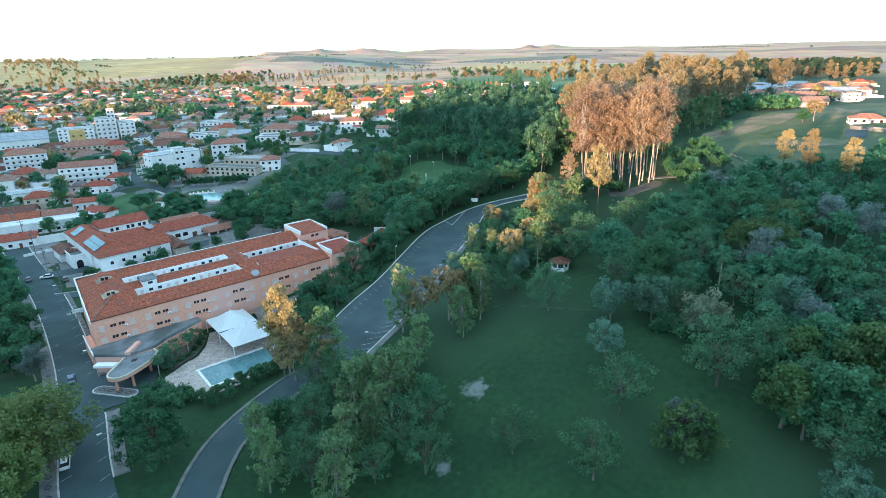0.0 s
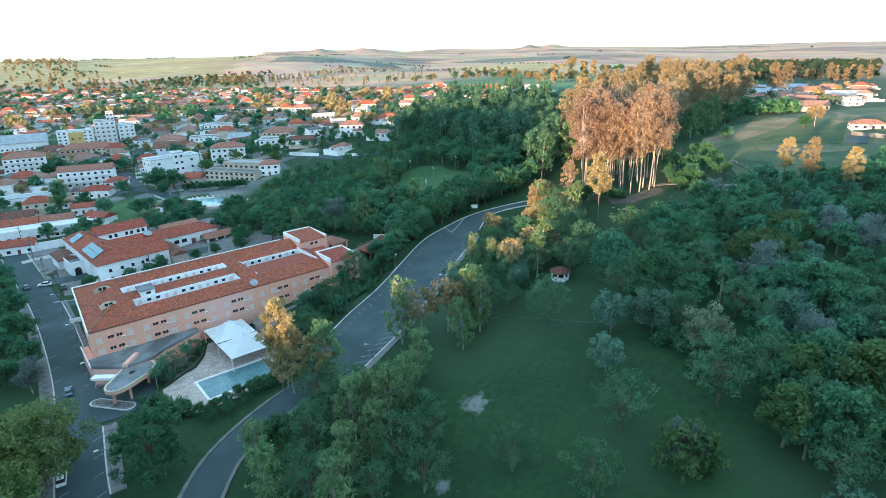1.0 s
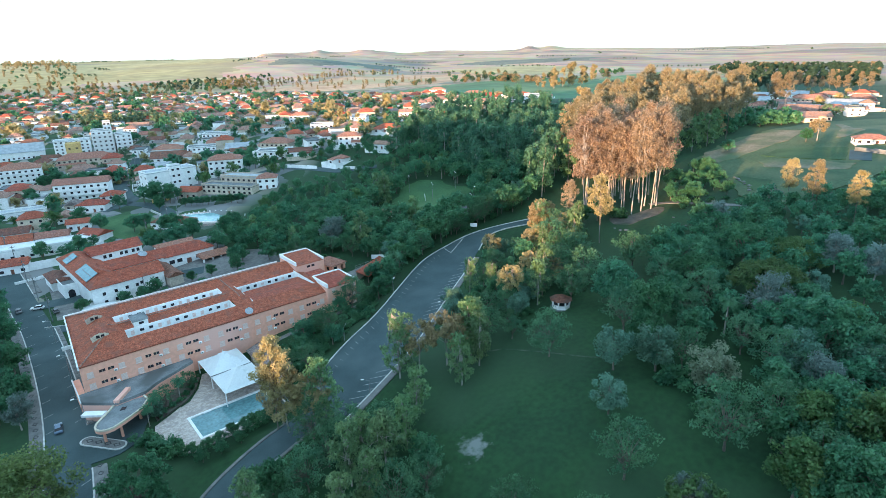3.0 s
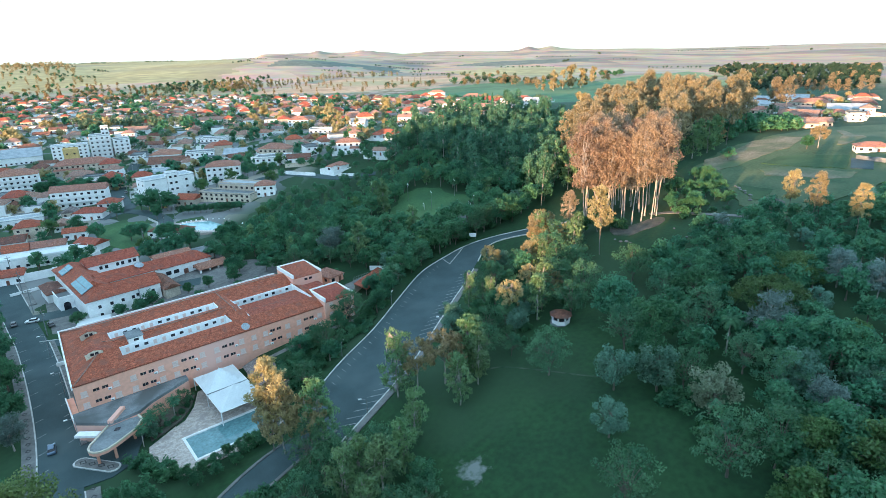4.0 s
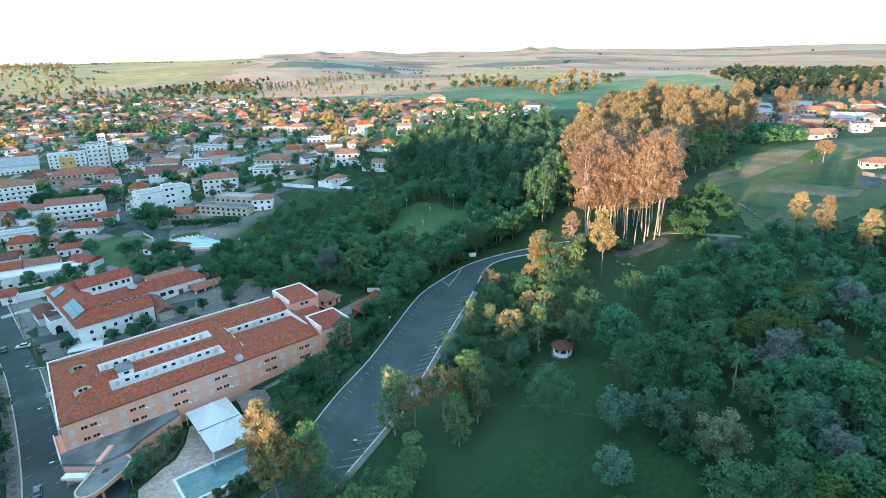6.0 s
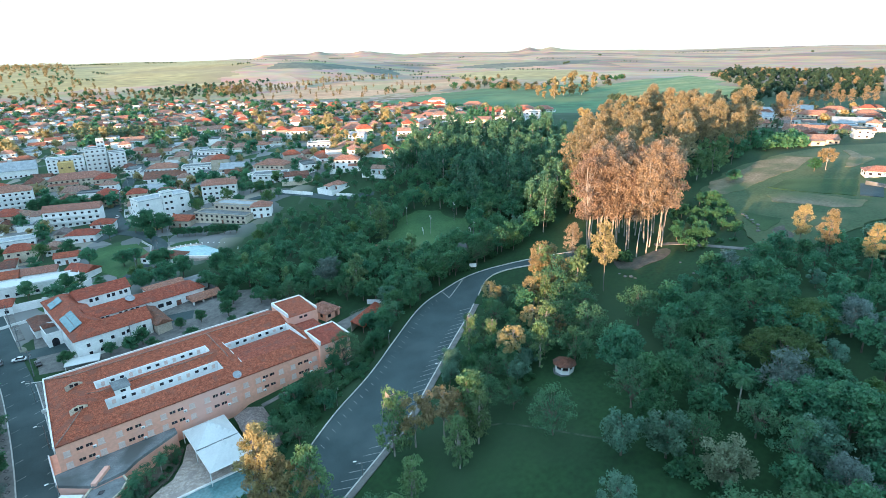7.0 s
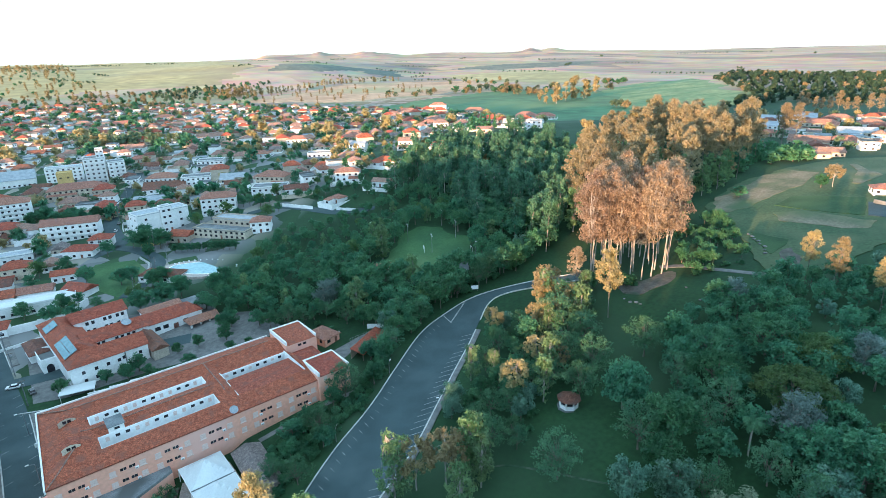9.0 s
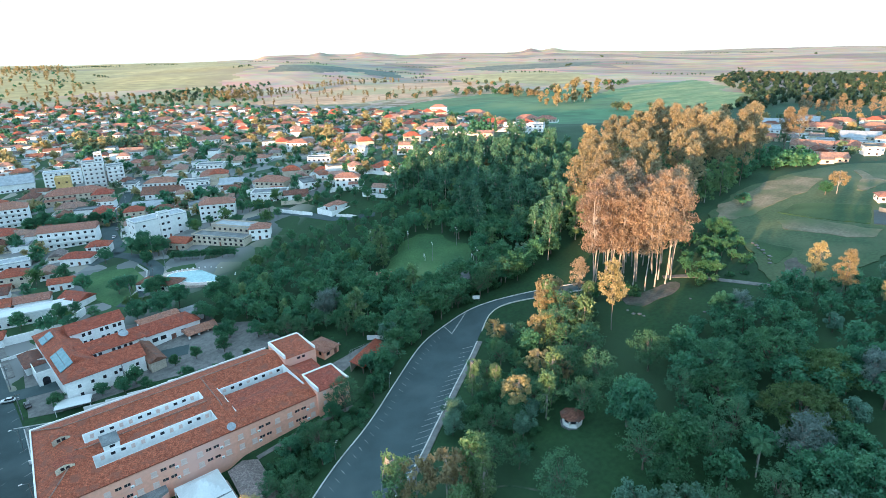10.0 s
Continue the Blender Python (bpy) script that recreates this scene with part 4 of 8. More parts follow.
for x, y in scatter(wood_rng, PARK_WOOD, 6.6):
    kind = wood_rng.choices(("broad_dark", "broad", "broad_olive", "grey", "twig"), (6, 5, 1.2, 1.2, 0.6))[0]
    size = wood_rng.uniform(0.8, 1.4) * (0.85 if x > 135 else 1.0)
    if x < 138:
        set_tree = plant if x < 104 else later  # those further in belong to the mass
        set_tree(wood_rng.choice(("wispy", kind)), x, y, min(size, 1.04) if kind.startswith("broad") else size * 0.85, "trees of the park wood")
    else:
        later(kind, x, y, size, "trees of the park wood")
for x, y in scatter(wood_rng, ROADSIDE, 4.6):
    (plant if x < 124 else later)(wood_rng.choices(("euc", "broad", "wispy", "grey", "bush", "euc_gold"), (1.5, 2.5, 4, 0.8, 2, 0.7))[0], x, y, wood_rng.uniform(0.55, 0.85), "trees beside the car park")
for x, y in scatter(wood_rng, ROW, 5.8):
    if 42 < x < 76 and y > -63 and wood_rng.random() < 0.8:  # the kerb lies open here
        continue
    plant(wood_rng.choices(("euc", "wispy", "broad"), (4, 3, 0.7))[0], x, y, wood_rng.uniform(0.7, 1.0), "trees beside the drive")
BANK = [(100, 5), (112, 11), (126, 15), (140, 17), (152, 15), (166, 10), (172, 16), (148, 25), (126, 23), (108, 19), (97, 11)]
for x, y in scatter(wood_rng, BANK, 3.3):
    (plant if x < 124 else later)(wood_rng.choice(("bush", "bush", "bush", "wispy", "broad_wood")), x, y, wood_rng.uniform(0.7, 1.05), "undergrowth on the bank above the car park")
YARD = [(86, 40), (93, 32), (104, 27), (108, 20), (100, 31), (96, 42), (86, 56), (76, 56), (72, 46)]
for x, y in scatter(wood_rng, YARD, 4.6):
    plant(wood_rng.choice(("broad", "broad_dark", "wispy", "bush")), x, y, wood_rng.uniform(0.55, 0.85), "trees round the service yard")
plant("twig", 97.6, 48.7, 1.35)
# dark shrubs and small trees beside the grove
GROVE_EDGE = [(205, -37), (222, -27), (238, -17), (262, -24), (252, -35), (238, -44), (226, -51), (212, -57), (210, -46)]
for x, y in scatter(wood_rng, GROVE_EDGE, 4.4):
    later(wood_rng.choice(("broad_wood", "broad_wood", "broad_dark", "bush")), x, y, wood_rng.uniform(0.45, 0.75), "dark thicket beside the grove")
plant("twig", 102, 52, 1.15)
# the tall eucalyptus grove with its bare trunks
GROVE = [(173, -15), (180, -26), (182, -33), (192, -36.5), (200, -38), (208, -31), (218, -15), (216, -5), (200, -5), (185, -8)]
for x, y in scatter(wood_rng, GROVE, 4.0):
    plant("grove", x, y, wood_rng.uniform(0.92, 1.08), "tall eucalyptus grove")
# the taller wood behind the grove
BACK = [(205.3, 12.7), (229.1, 36.5), (273.8, 59.8), (326.8, 100.2), (396.8, 96.0), (447.0, 46.0), (391.1, 8.8), (334.2, -4.5), (276.9, -2.6), (242.4, -14.7), (221.4, -10.3)]
for x, y in scatter(wood_rng, BACK, 8):
    kind = wood_rng.choices(("euc", "broad_dark", "grove_pale", "broad"), (3, 1.2, 6, 0.5))[0]
    later(kind, x, y, wood_rng.uniform(0.65, 1.0) if kind == "grove_pale" else wood_rng.uniform(1.0, 1.5), "tall trees behind the grove")
BELT = [(330, 4), (351, -2), (377, -5), (397, -16), (415, -10), (430, 0), (426, 20), (389, 20), (350, 14)]
for x, y in scatter(wood_rng, BELT, 8):
    later("broad_wood", x, y, wood_rng.uniform(0.7, 1.1), "trees between golf course and houses")
# single trees of the park, the roadside and the street
def grow(*rows):
    for kind, x, y, size in rows:
        plant(kind, x, y, size)


grow(("dome_dark", 1.8, -49.0, 1.24), ("broad_light", -14.5, -38.5, 2.05), ("broad_light", -18, -31, 1.50), ("broad_light", -21, -45, 1.60), ("broad", -19, -22, 1.10), ("broad_dark", -14.5, 44, 1.00), ("broad_dark", -17.5, 25, 1.10), ("twig", -13, 2, 1.00), ("broad_dark", -17, 8, 0.90))
grow(("broad_dark", -14, 84, 1.20), ("broad_dark", -17, 62, 1.20), ("broad", -15, 104, 1.10), ("broad_dark", -21, 34, 1.20), ("broad", -23, 14, 1.10), ("broad_dark", -12.5, 14, 1.00), ("broad", -12, 34, 1.10), ("broad_dark", -12, 54, 1.10), ("broad", -13, 72, 1.10), ("broad_light", -27, -30, 1.40), ("broad", -26, -8, 1.10))
grow(("grove_pale", 31.5, -41.5, 0.68), ("euc_gold", 33.5, -40.5, 1.10), ("euc_gold", 33, -44.5, 0.85), ("euc_gold", 38.5, -46.5, 0.90), ("euc", 40.5, -47.5, 1.05), ("euc", 61, -48.5, 1.05), ("euc_gold", 66, -50, 1.00), ("euc_gold", 71.5, -54, 1.10), ("euc", 78, -56, 1.00), ("grey", 92, -33.5, 0.95), ("grey", 88, -37, 0.80))
grow(("euc_gold", 127.5, -13.5, 0.75), ("euc_gold", 121, -38, 0.80), ("euc_gold", 139.0, -24.8, 0.78), ("euc_gold", 149.2, -16.4, 0.95), ("euc_gold", 157, -12, 1.0), ("grove", 163, -20, 0.55), ("euc", 150, -17, 0.9), ("wispy", 151, -22, 1.2), ("wispy", 141, -29, 1.2), ("wispy", 133, -39, 1.2), ("wispy", 125, -45, 1.1), ("euc", 135, -31, 0.8), ("euc", 119, -45, 0.9), ("euc", 109, -51, 0.9), ("euc_gold", 104, -45, 0.9), ("wispy", 128, -53, 1.05), ("wispy", 139, -41, 1.0), ("wispy", 115, -58, 1.1), ("wispy", 143, -60, 1.2), ("grey", 99, -52, 0.9), ("bush", 133, -47, 1.6), ("bush", 146, -30, 1.6), ("bush", 122, -52, 1.5), ("broad_wood", 168, -22, 0.9), ("broad_wood", 173, -26, 0.9))
grow(("bush", 178, -32, 1.7), ("broad_dark", 208, -45, 0.7), ("broad_dark", 214, -43, 0.75), ("bush", 200, -46, 1.7), ("grove_pale", 156.1, -38.9, 0.72), ("euc_gold", 152.5, -24.7, 0.85), ("euc", 160, -26, 0.8))
grow(("wispy", 88.6, -72.2, 1.08), ("grey", 92.5, -87.5, 1.30), ("grey", 98, -94.6, 1.40), ("cream", 98.5, -106, 1.25), ("grey", 79.3, -95.2, 1.08), ("wispy", 84.5, -116, 1.32), ("wispy", 67.8, -106.5, 1.10), ("dome", 66.5, -119.5, 1.00), ("twig", 67.2, -118.8, 1.02), ("wispy", 53, -111.5, 1.00), ("wispy", 48.8, -97.6, 0.80), ("wispy", 108, -80, 1.10), ("wispy", 103, -98, 0.95), ("bush", 96, -99, 1.60), ("bush", 104, -92, 1.50), ("bush", 91, -110, 1.40), ("wispy", 92, -121, 1.10), ("palm", 122, -98.5, 1.00), ("broad", 113, -85.5, 1.40), ("broad_dark", 119, -69, 1.61), ("broad", 104, -88, 1.12))
grow(("spread_dark", 150, -76, 0.95), ("spread_dark", 160, -86, 1.05), ("spread_olive", 160, -98, 0.9), ("spread_olive", 141, -100, 1.08), ("broad", 137.3, -110.2, 1.02), ("twig", 129.4, -104.0, 1.54), ("twig", 165.6, -107.4, 1.28), ("spread_dark", 140, -82, 0.9), ("broad_dark", 139.0, -74.5, 0.85))
grow(("grey", 115, -116, 1.40), ("broad", 124, -119, 1.54), ("grey", 119, -127, 1.26), ("broad", 100, -129, 1.40), ("broad_olive", 94, -126.5, 1.26), ("broad_olive", 98, -135, 1.54), ("broad_olive", 81, -128.5, 1.26), ("broad", 82, -136, 1.40), ("broad_dark", 123, -110.5, 1.40), ("twig", 108, -123.5, 1.26))
grow(("grove_pale", 209.5, -78.5, 0.50), ("grove_pale", 202, -88, 0.52), ("grove_pale", 200.5, -101.5, 0.48), ("broad_dark", 295.0, -19.3, 0.80), ("euc_gold", 329.2, -49.1, 0.90), ("broad_dark", 325.4, -45.3, 0.80), ("broad", 176.0, -65.9, 1.02))
grow(("broad_dark", 63, 66, 0.80), ("broad", 28, 58.5, 0.60), ("broad", 34, 56, 0.45), ("broad_dark", 44, 108, 1.10), ("broad_dark", 52, 104, 1.20), ("broad_olive", 46, 118, 0.90), ("broad_dark", 60, 108, 1.10), ("broad", 56, 128, 0.90), ("broad_dark", 70, 178, 1.30), ("broad_dark", 64, 184, 1.30), ("broad_dark", 62, 168, 0.90), ("broad", 20, 134, 0.90), ("broad", 6, 138, 0.90), ("broad_dark", 28, 180, 1.00), ("broad_dark", 78, 104, 1.00), ("broad_dark", 72, 98, 1.10))
for x, y in ((12.5, -15.0), (10.2, -17.6), (13.8, -13.4)):
    plant("palm", x, y, 0.62, "slim palms by the pool")
plant("palm", 19.0, -11.4, 0.68)
grow(("wispy", 15.2, -12.6, 0.55), ("wispy", 22.0, -8.2, 0.52), ("grey", 13.0, -15.8, 0.55))
for x in range(10, 68, 5):
    plant("broad" if x % 2 else "broad_dark", x + tree_rng.uniform(-1.5, 1.5), 46 + tree_rng.uniform(-2, 4), tree_rng.uniform(0.34, 0.6), "garden trees behind the hotel")
for x, y in ((8.5, -24), (9.5, -27), (10.6, -30), (12, -33), (14.5, -35.5), (17.5, -36), (20.5, -35.5), (23.5, -35), (26.5, -34.5), (29.5, -33.5), (32.5, -34.5), (35.5, -33), (15.5, -39), (19.5, -39), (24, -38.5)):
    plant("bush" if y > -34 else "broad", x, y, 1.15 if y > -34 else 0.36, "shrubs round the pool terrace")

# ---- the hotel ----
EAVE = 6.6
WELLS = [(12.6, 18.0, 42.0, 22.6), (13.0, 5.4, 41.6, 11.0), (46.4, 5.4, 67.0, 20.6)]


def roof_z(x, y):
    if x <= 10:  # the hipped street end
        return min(9.5, EAVE + 0.34 * x, EAVE + 0.30 * y, EAVE + 0.34 * (36 - y))
    z = EAVE + 0.30 * y
    if y > 9.3:
        z = 9.0 - 0.26 * abs(y - 14.6)
    if y > 20.4:
        z = 9.5 - 0.30 * abs(y - 27.5)
    if 41.8 < x < 46.6:
        z = max(z, 9.7 - 0.55 * abs(x - 44.2))
    return min(z, EAVE + 0.34 * x, EAVE + 0.30 * y, EAVE + 0.34 * (36 - y))


hotel = tagged(empty("hotel", (0, 0, 0)), "long pink rendered hotel with clay tile roofs and light wells", "hotel")


def hotel_part(name, bm, material, label="", parent=None):
    return part(name, bm, material, parent or hotel, label)


gx = sorted({0, 2, 4, 6, 8, 10, 12.6, 13.0, 41.6, 41.8, 42.0, 43, 44.2, 45.4, 46.4, 46.6, 67.0, 68.0} | set(range(16, 66, 3)))
gy = sorted({0, 1.5, 3, 4.5, 5.4, 7, 8.2, 9.3, 9.31, 11.0, 12.8, 14.6, 16.4, 18.0, 20.4, 20.41, 20.6, 22.6, 24, 25.5, 27.5, 29, 31, 33, 34.5, 36.0})


def skew(x, y):
    """The west end stands at a slant: its back corner lies further in."""
    return x + (0.7 + 1.9 * clamp(y, 0, 36) / 36) * (1 - smooth(x, 0, 12))


def in_well(x, y):
    return any(a < x < c and b < y < d for a, b, c, d in WELLS)


bm = bmesh.new()
vt = {}
lo = {}


def rv(i, j, drop=0):
    key = (i, j, drop)
    if key not in vt:
        vt[key] = bm.verts.new((skew(gx[i], gy[j]), gy[j], roof_z(gx[i], gy[j]) - drop))
    return vt[key]


cells = {(i, j) for i in range(len(gx) - 1) for j in range(len(gy) - 1) if not in_well((gx[i] + gx[i + 1]) / 2, (gy[j] + gy[j + 1]) / 2)}
for i, j in cells:
    bm.faces.new((rv(i, j), rv(i + 1, j), rv(i + 1, j + 1), rv(i, j + 1)))
    for (di, dj), (a, b) in (((-1, 0), ((i, j + 1), (i, j))), ((1, 0), ((i + 1, j), (i + 1, j + 1))), ((0, -1), ((i, j), (i + 1, j))), ((0, 1), ((i + 1, j + 1), (i, j + 1)))):
        if (i + di, j + dj) not in cells:
            bm.faces.new((rv(*a, 0.35), rv(*b, 0.35), rv(*b), rv(*a)))
hotel_part("roof", bm, M_ROOF, "mottled red clay tile roof")
# half-round caps along the ridges and hips
for line in ([(x, 27.5) for x in range(9, 67, 2)], [(x, 14.6) for x in range(10, 43, 2)], [(44.2, y) for y in range(9, 28, 2)], [(t * 8.2, t * 9.29) for t in np.linspace(0.02, 1, 6)], [(t * 8.5, 36 - t * 8.5) for t in np.linspace(0.02, 1, 6)]):
    for (xa, ya), (xb, yb) in zip(line, line[1:]):
        if not in_well(xa, ya) and not in_well(xb, yb):
            hotel_part("ridge_cap", tube(bmesh.new(), (skew(xa, ya), ya, roof_z(xa, ya) + 0.04), (skew(xb, yb), yb, roof_z(xb, yb) + 0.04), 0.19, 0.17, 6), M_ROOF_PALE)
# the outer walls, thick, down to the ground
gl = height(0, 0) - 1.5
hotel_part("front_wall", boxes((0.7, 0.0, gl, 68.0, 0.45, EAVE - 0.25)), M_PINK, "pink rendered street-side wall")
hotel_part("end_wall", prism(bmesh.new(), [(0.72, 0.45), (1.17, 0.45), (3.02, 35.55), (2.57, 35.55)], gl, EAVE - 0.25), M_PINK, "pink rendered end wall")
hotel_part("back_wall", boxes((2.6, 35.55, gl, 68.0, 36.0, EAVE - 0.25)), M_WHITE, "white back wall")
hotel_part("east_wall", boxes((67.5, 0.45, gl, 68.0, 35.55, EAVE - 0.25)), M_PINK)
# white parapets along the end and back edges
hotel_part("parapet", prism(bmesh.new(), [(0.34, -0.3), (0.69, -0.3), (2.6, 36.4), (2.25, 36.4)], EAVE - 0.6, EAVE + 0.45), M_WHITE, "white painted parapet")
hotel_part("parapet", boxes((2.6, 36.0, EAVE - 0.6, 68.0, 36.4, EAVE + 0.45)), M_WHITE, "white painted parapet")
# light wells: white walls round a lower floor
for k, (a, b, c, d) in enumerate(WELLS):
    w = []
    top = EAVE + 1.9
    if k < 2:
        floor_z = 3.4
        w = [(a, d - 0.25, floor_z, c, d, roof_z((a + c) / 2, d) + 0.12), (a, b + 0.002, floor_z, a + 0.2, d - 0.25, roof_z(a, b) - 0.05), (c - 0.2, b + 0.002, floor_z, c, d - 0.25, roof_z(c, b) - 0.05), (a + 0.2, b, floor_z, c - 0.2, b + 0.2, roof_z((a + c) / 2, b) - 0.05)]
        hotel_part("light_well", boxes(*w), M_WHITE, "white walls of a roof light well")
        hotel_part("well_floor", boxes((a, b, floor_z - 0.2, c, d, floor_z + 0.02)), M_SLAB)
        for i in range(int((c - a) / 2.3)):
            x = a + 1.6 + i * 2.3
            if i % 4 in (1, 2):
                z0 = roof_z((a + c) / 2, d) - 1.35
                hotel_part("well_window", boxes((x, d - 0.31, z0, x + 1.0, d - 0.24, z0 + 0.75)), M_GLASS)
            else:
                z0 = roof_z((a + c) / 2, d) - 1.75
                hotel_part("well_shutter", boxes((x, d - 0.30, z0, x + 0.9, d - 0.24, z0 + 1.2)), M_SHUTTER)
    else:
        hotel_part("light_well", boxes((a, d - 0.3, 3.0, c, d, roof_z(55, d) + 0.15), (a, b, 3.0, a + 0.25, d - 0.3, 8.45), (c - 0.2, b, 3.0, c, d - 0.3, 8.2), (a + 0.25, b, 3.0, c - 0.2, b + 0.2, 8.0)), M_WHITE, "white walls of a roof light well")
        bm = bmesh.new()
        for (x0, x1, y0, y1, z0, z1) in ((a + 0.2, c - 0.2, b + 0.2, d - 3.4, 7.75, 6.9),):
            vs = [bm.verts.new(p) for p in ((x0, y0, z0), (x1, y0, z0), (x1, y1, z1), (x0, y1, z1), (x0, y0, z0 - 0.3), (x1, y0, z0 - 0.3), (x1, y1, z1 - 0.3), (x0, y1, z1 - 0.3))]
            for q in ((0, 1, 2, 3), (7, 6, 5, 4), (3, 2, 6, 7), (1, 0, 4, 5), (0, 3, 7, 4), (2, 1, 5, 6)):
                bm.faces.new([vs[i] for i in q])
        hotel_part("lower_roof", bm, M_ROOF, "red tile lean-to roof")
        hotel_part("well_floor", boxes((a, d - 3.6, 4.6, c, d, 4.8)), M_SLAB)
        for i in range(8):
            x = a + 1.6 + i * 2.4
            z0 = 6.2
            hotel_part("well_window" if i % 3 else "well_shutter", boxes((x, d - 0.36, z0, x + 1.0, d - 0.29, z0 + 0.8)), M_GLASS if i % 3 else M_SHUTTER)
# box on the roof between the wells
hotel_part("stair_box", boxes((15.7, 10.9, 5.0, 19.3, 15.6, 9.7)), M_WHITE, "white stair head on the roof")
hotel_part("stair_box_roof", boxes((15.5, 10.7, 9.7, 19.5, 15.8, 9.9), (15.5, 10.7, 9.9, 15.7, 15.8, 10.05), (19.3, 10.7, 9.9, 19.5, 15.8, 10.05)), M_SLAB, "stained grey slab")
hotel_part("well_window", boxes((17.0, 10.83, 8.7, 18.2, 10.91, 9.35)), M_GLASS)
# dormers on the hipped end
for x, y in ((7.4, 9.9), (8.2, 22.4)):
    z = roof_z(x, y) - 0.4
    bm = bmesh.new()
    outline = [(-2.0, 0), (2.0, 0), (2.0, 1.45), (1.1, 1.9), (0, 2.1), (-1.1, 1.9), (-2.0, 1.45)]
    f = [bm.verts.new((x + a, y - 1.3, z - 0.5 + b)) for a, b in outline]
    g = [bm.verts.new((x + a, y + 1.7, z - 0.5 + b)) for a, b in outline]
    bm.faces.new(f), bm.faces.new(g[::-1])
    for i in range(7):
        bm.faces.new((f[(i + 1) % 7], f[i], g[i], g[(i + 1) % 7]))
    d = hotel_part("dormer", bm, M_CREAM, "small cream dormer with two dark panes")
    bm = bmesh.new()
    for s in (-1, 1):
        vs = [bm.verts.new(p) for p in ((x, y - 1.2, z + 1.68), (x, y + 2.6, z + 1.68), (x + s * 2.1, y + 2.6, z + 0.95), (x + s * 2.1, y - 1.2, z + 0.95))]
        ws = [bm.verts.new(v.co + Vector((0, 0, 0.16))) for v in vs]
        bm.faces.new(vs), bm.faces.new(ws[::-1])
        for i in range(4):
            bm.faces.new((vs[i], vs[(i + 1) % 4], ws[(i + 1) % 4], ws[i]))
    bmesh.ops.recalc_face_normals(bm, faces=bm.faces)
    part("dormer_roof", bm, M_ROOF, d)
    for a in (-0.95, 0.12):
        part("pane", boxes((x + a, y - 1.36, z + 0.35, x + a + 0.8, y - 1.29, z + 1.1)), M_GLASS, d)
# two end towers with parapets and tile tops
for (x0, y0, x1, y1, top, zb) in ((67.8, 20.4, 78.6, 32.6, 10.3, gl), (67.8, -1.0, 78.2, 9.0, 8.9, gl)):
    t = hotel_part("tower", boxes((x0, y0, zb, x1, y1, top - 0.9)), M_PINK, "pink rendered end block with a parapet")
    part("tower_parapet", boxes((x0, y0, top - 0.9, x0 + 0.5, y1, top + 0.35), (x1 - 0.5, y0, top - 0.9, x1, y1, top - 0.05), (x0 + 0.5, y1 - 0.5, top - 0.9, x1 - 0.5, y1, top + 0.35)), M_WHITE, t, "white-edged parapet")
    bm = bmesh.new()
    c = [(x0 + 0.5, y0 - 0.15, top - 0.9), (x1 - 0.5, y0 - 0.15, top - 0.9), (x1 - 0.5, y1 - 0.5, top + 0.05), (x0 + 0.5, y1 - 0.5, top + 0.05)]
    vs, ws = [bm.verts.new(p) for p in c], [bm.verts.new((p[0], p[1], p[2] - 0.2)) for p in c]
    bm.faces.new(vs), bm.faces.new(ws[::-1])
    for i in range(4):
        bm.faces.new((vs[(i + 1) % 4], vs[i], ws[i], ws[(i + 1) % 4]))
    part("tower_roof", bm, M_ROOF, t, "red clay tile roof")
    for i in range(2):
        for r in range(1 if y0 > 10 else 3):
            xx = x0 + (4.2 if y0 > 10 else 5.6) + i * 1.7
            zz = top - 2.5 - r * 3.1
            part("window", boxes((xx, y0 - 0.07, zz, xx + 1.1, y0 + 0.02, zz + 0.75)), M_GLASS, t)
            if y0 < 10:
                part("shutter", boxes((x0 + 1.6 + i * 7.4, y0 - 0.07, zz - 0.35, x0 + 2.7 + i * 7.4, y0 + 0.02, zz + 0.9)), M_SHUTTER, t)
# low roof between the towers
hotel_part("link_wall", boxes((67.8, 9.0, gl, 76.5, 20.4, 6.2)), M_PINK)
bm = bmesh.new()
vs = [bm.verts.new(p) for p in ((67.8, 9.0, 6.3), (76.8, 9.0, 6.3), (76.8, 20.4, 6.3), (67.8, 20.4, 6.3), (67.8, 14.7, 8.2), (73.0, 14.7, 8.2))]
for q in ((0, 1, 5, 4), (1, 2, 5), (2, 3, 4, 5), (3, 0, 4), (3, 2, 1, 0)):
    bm.faces.new([vs[i] for i in q])
hotel_part("link_roof", bm, M_ROOF)
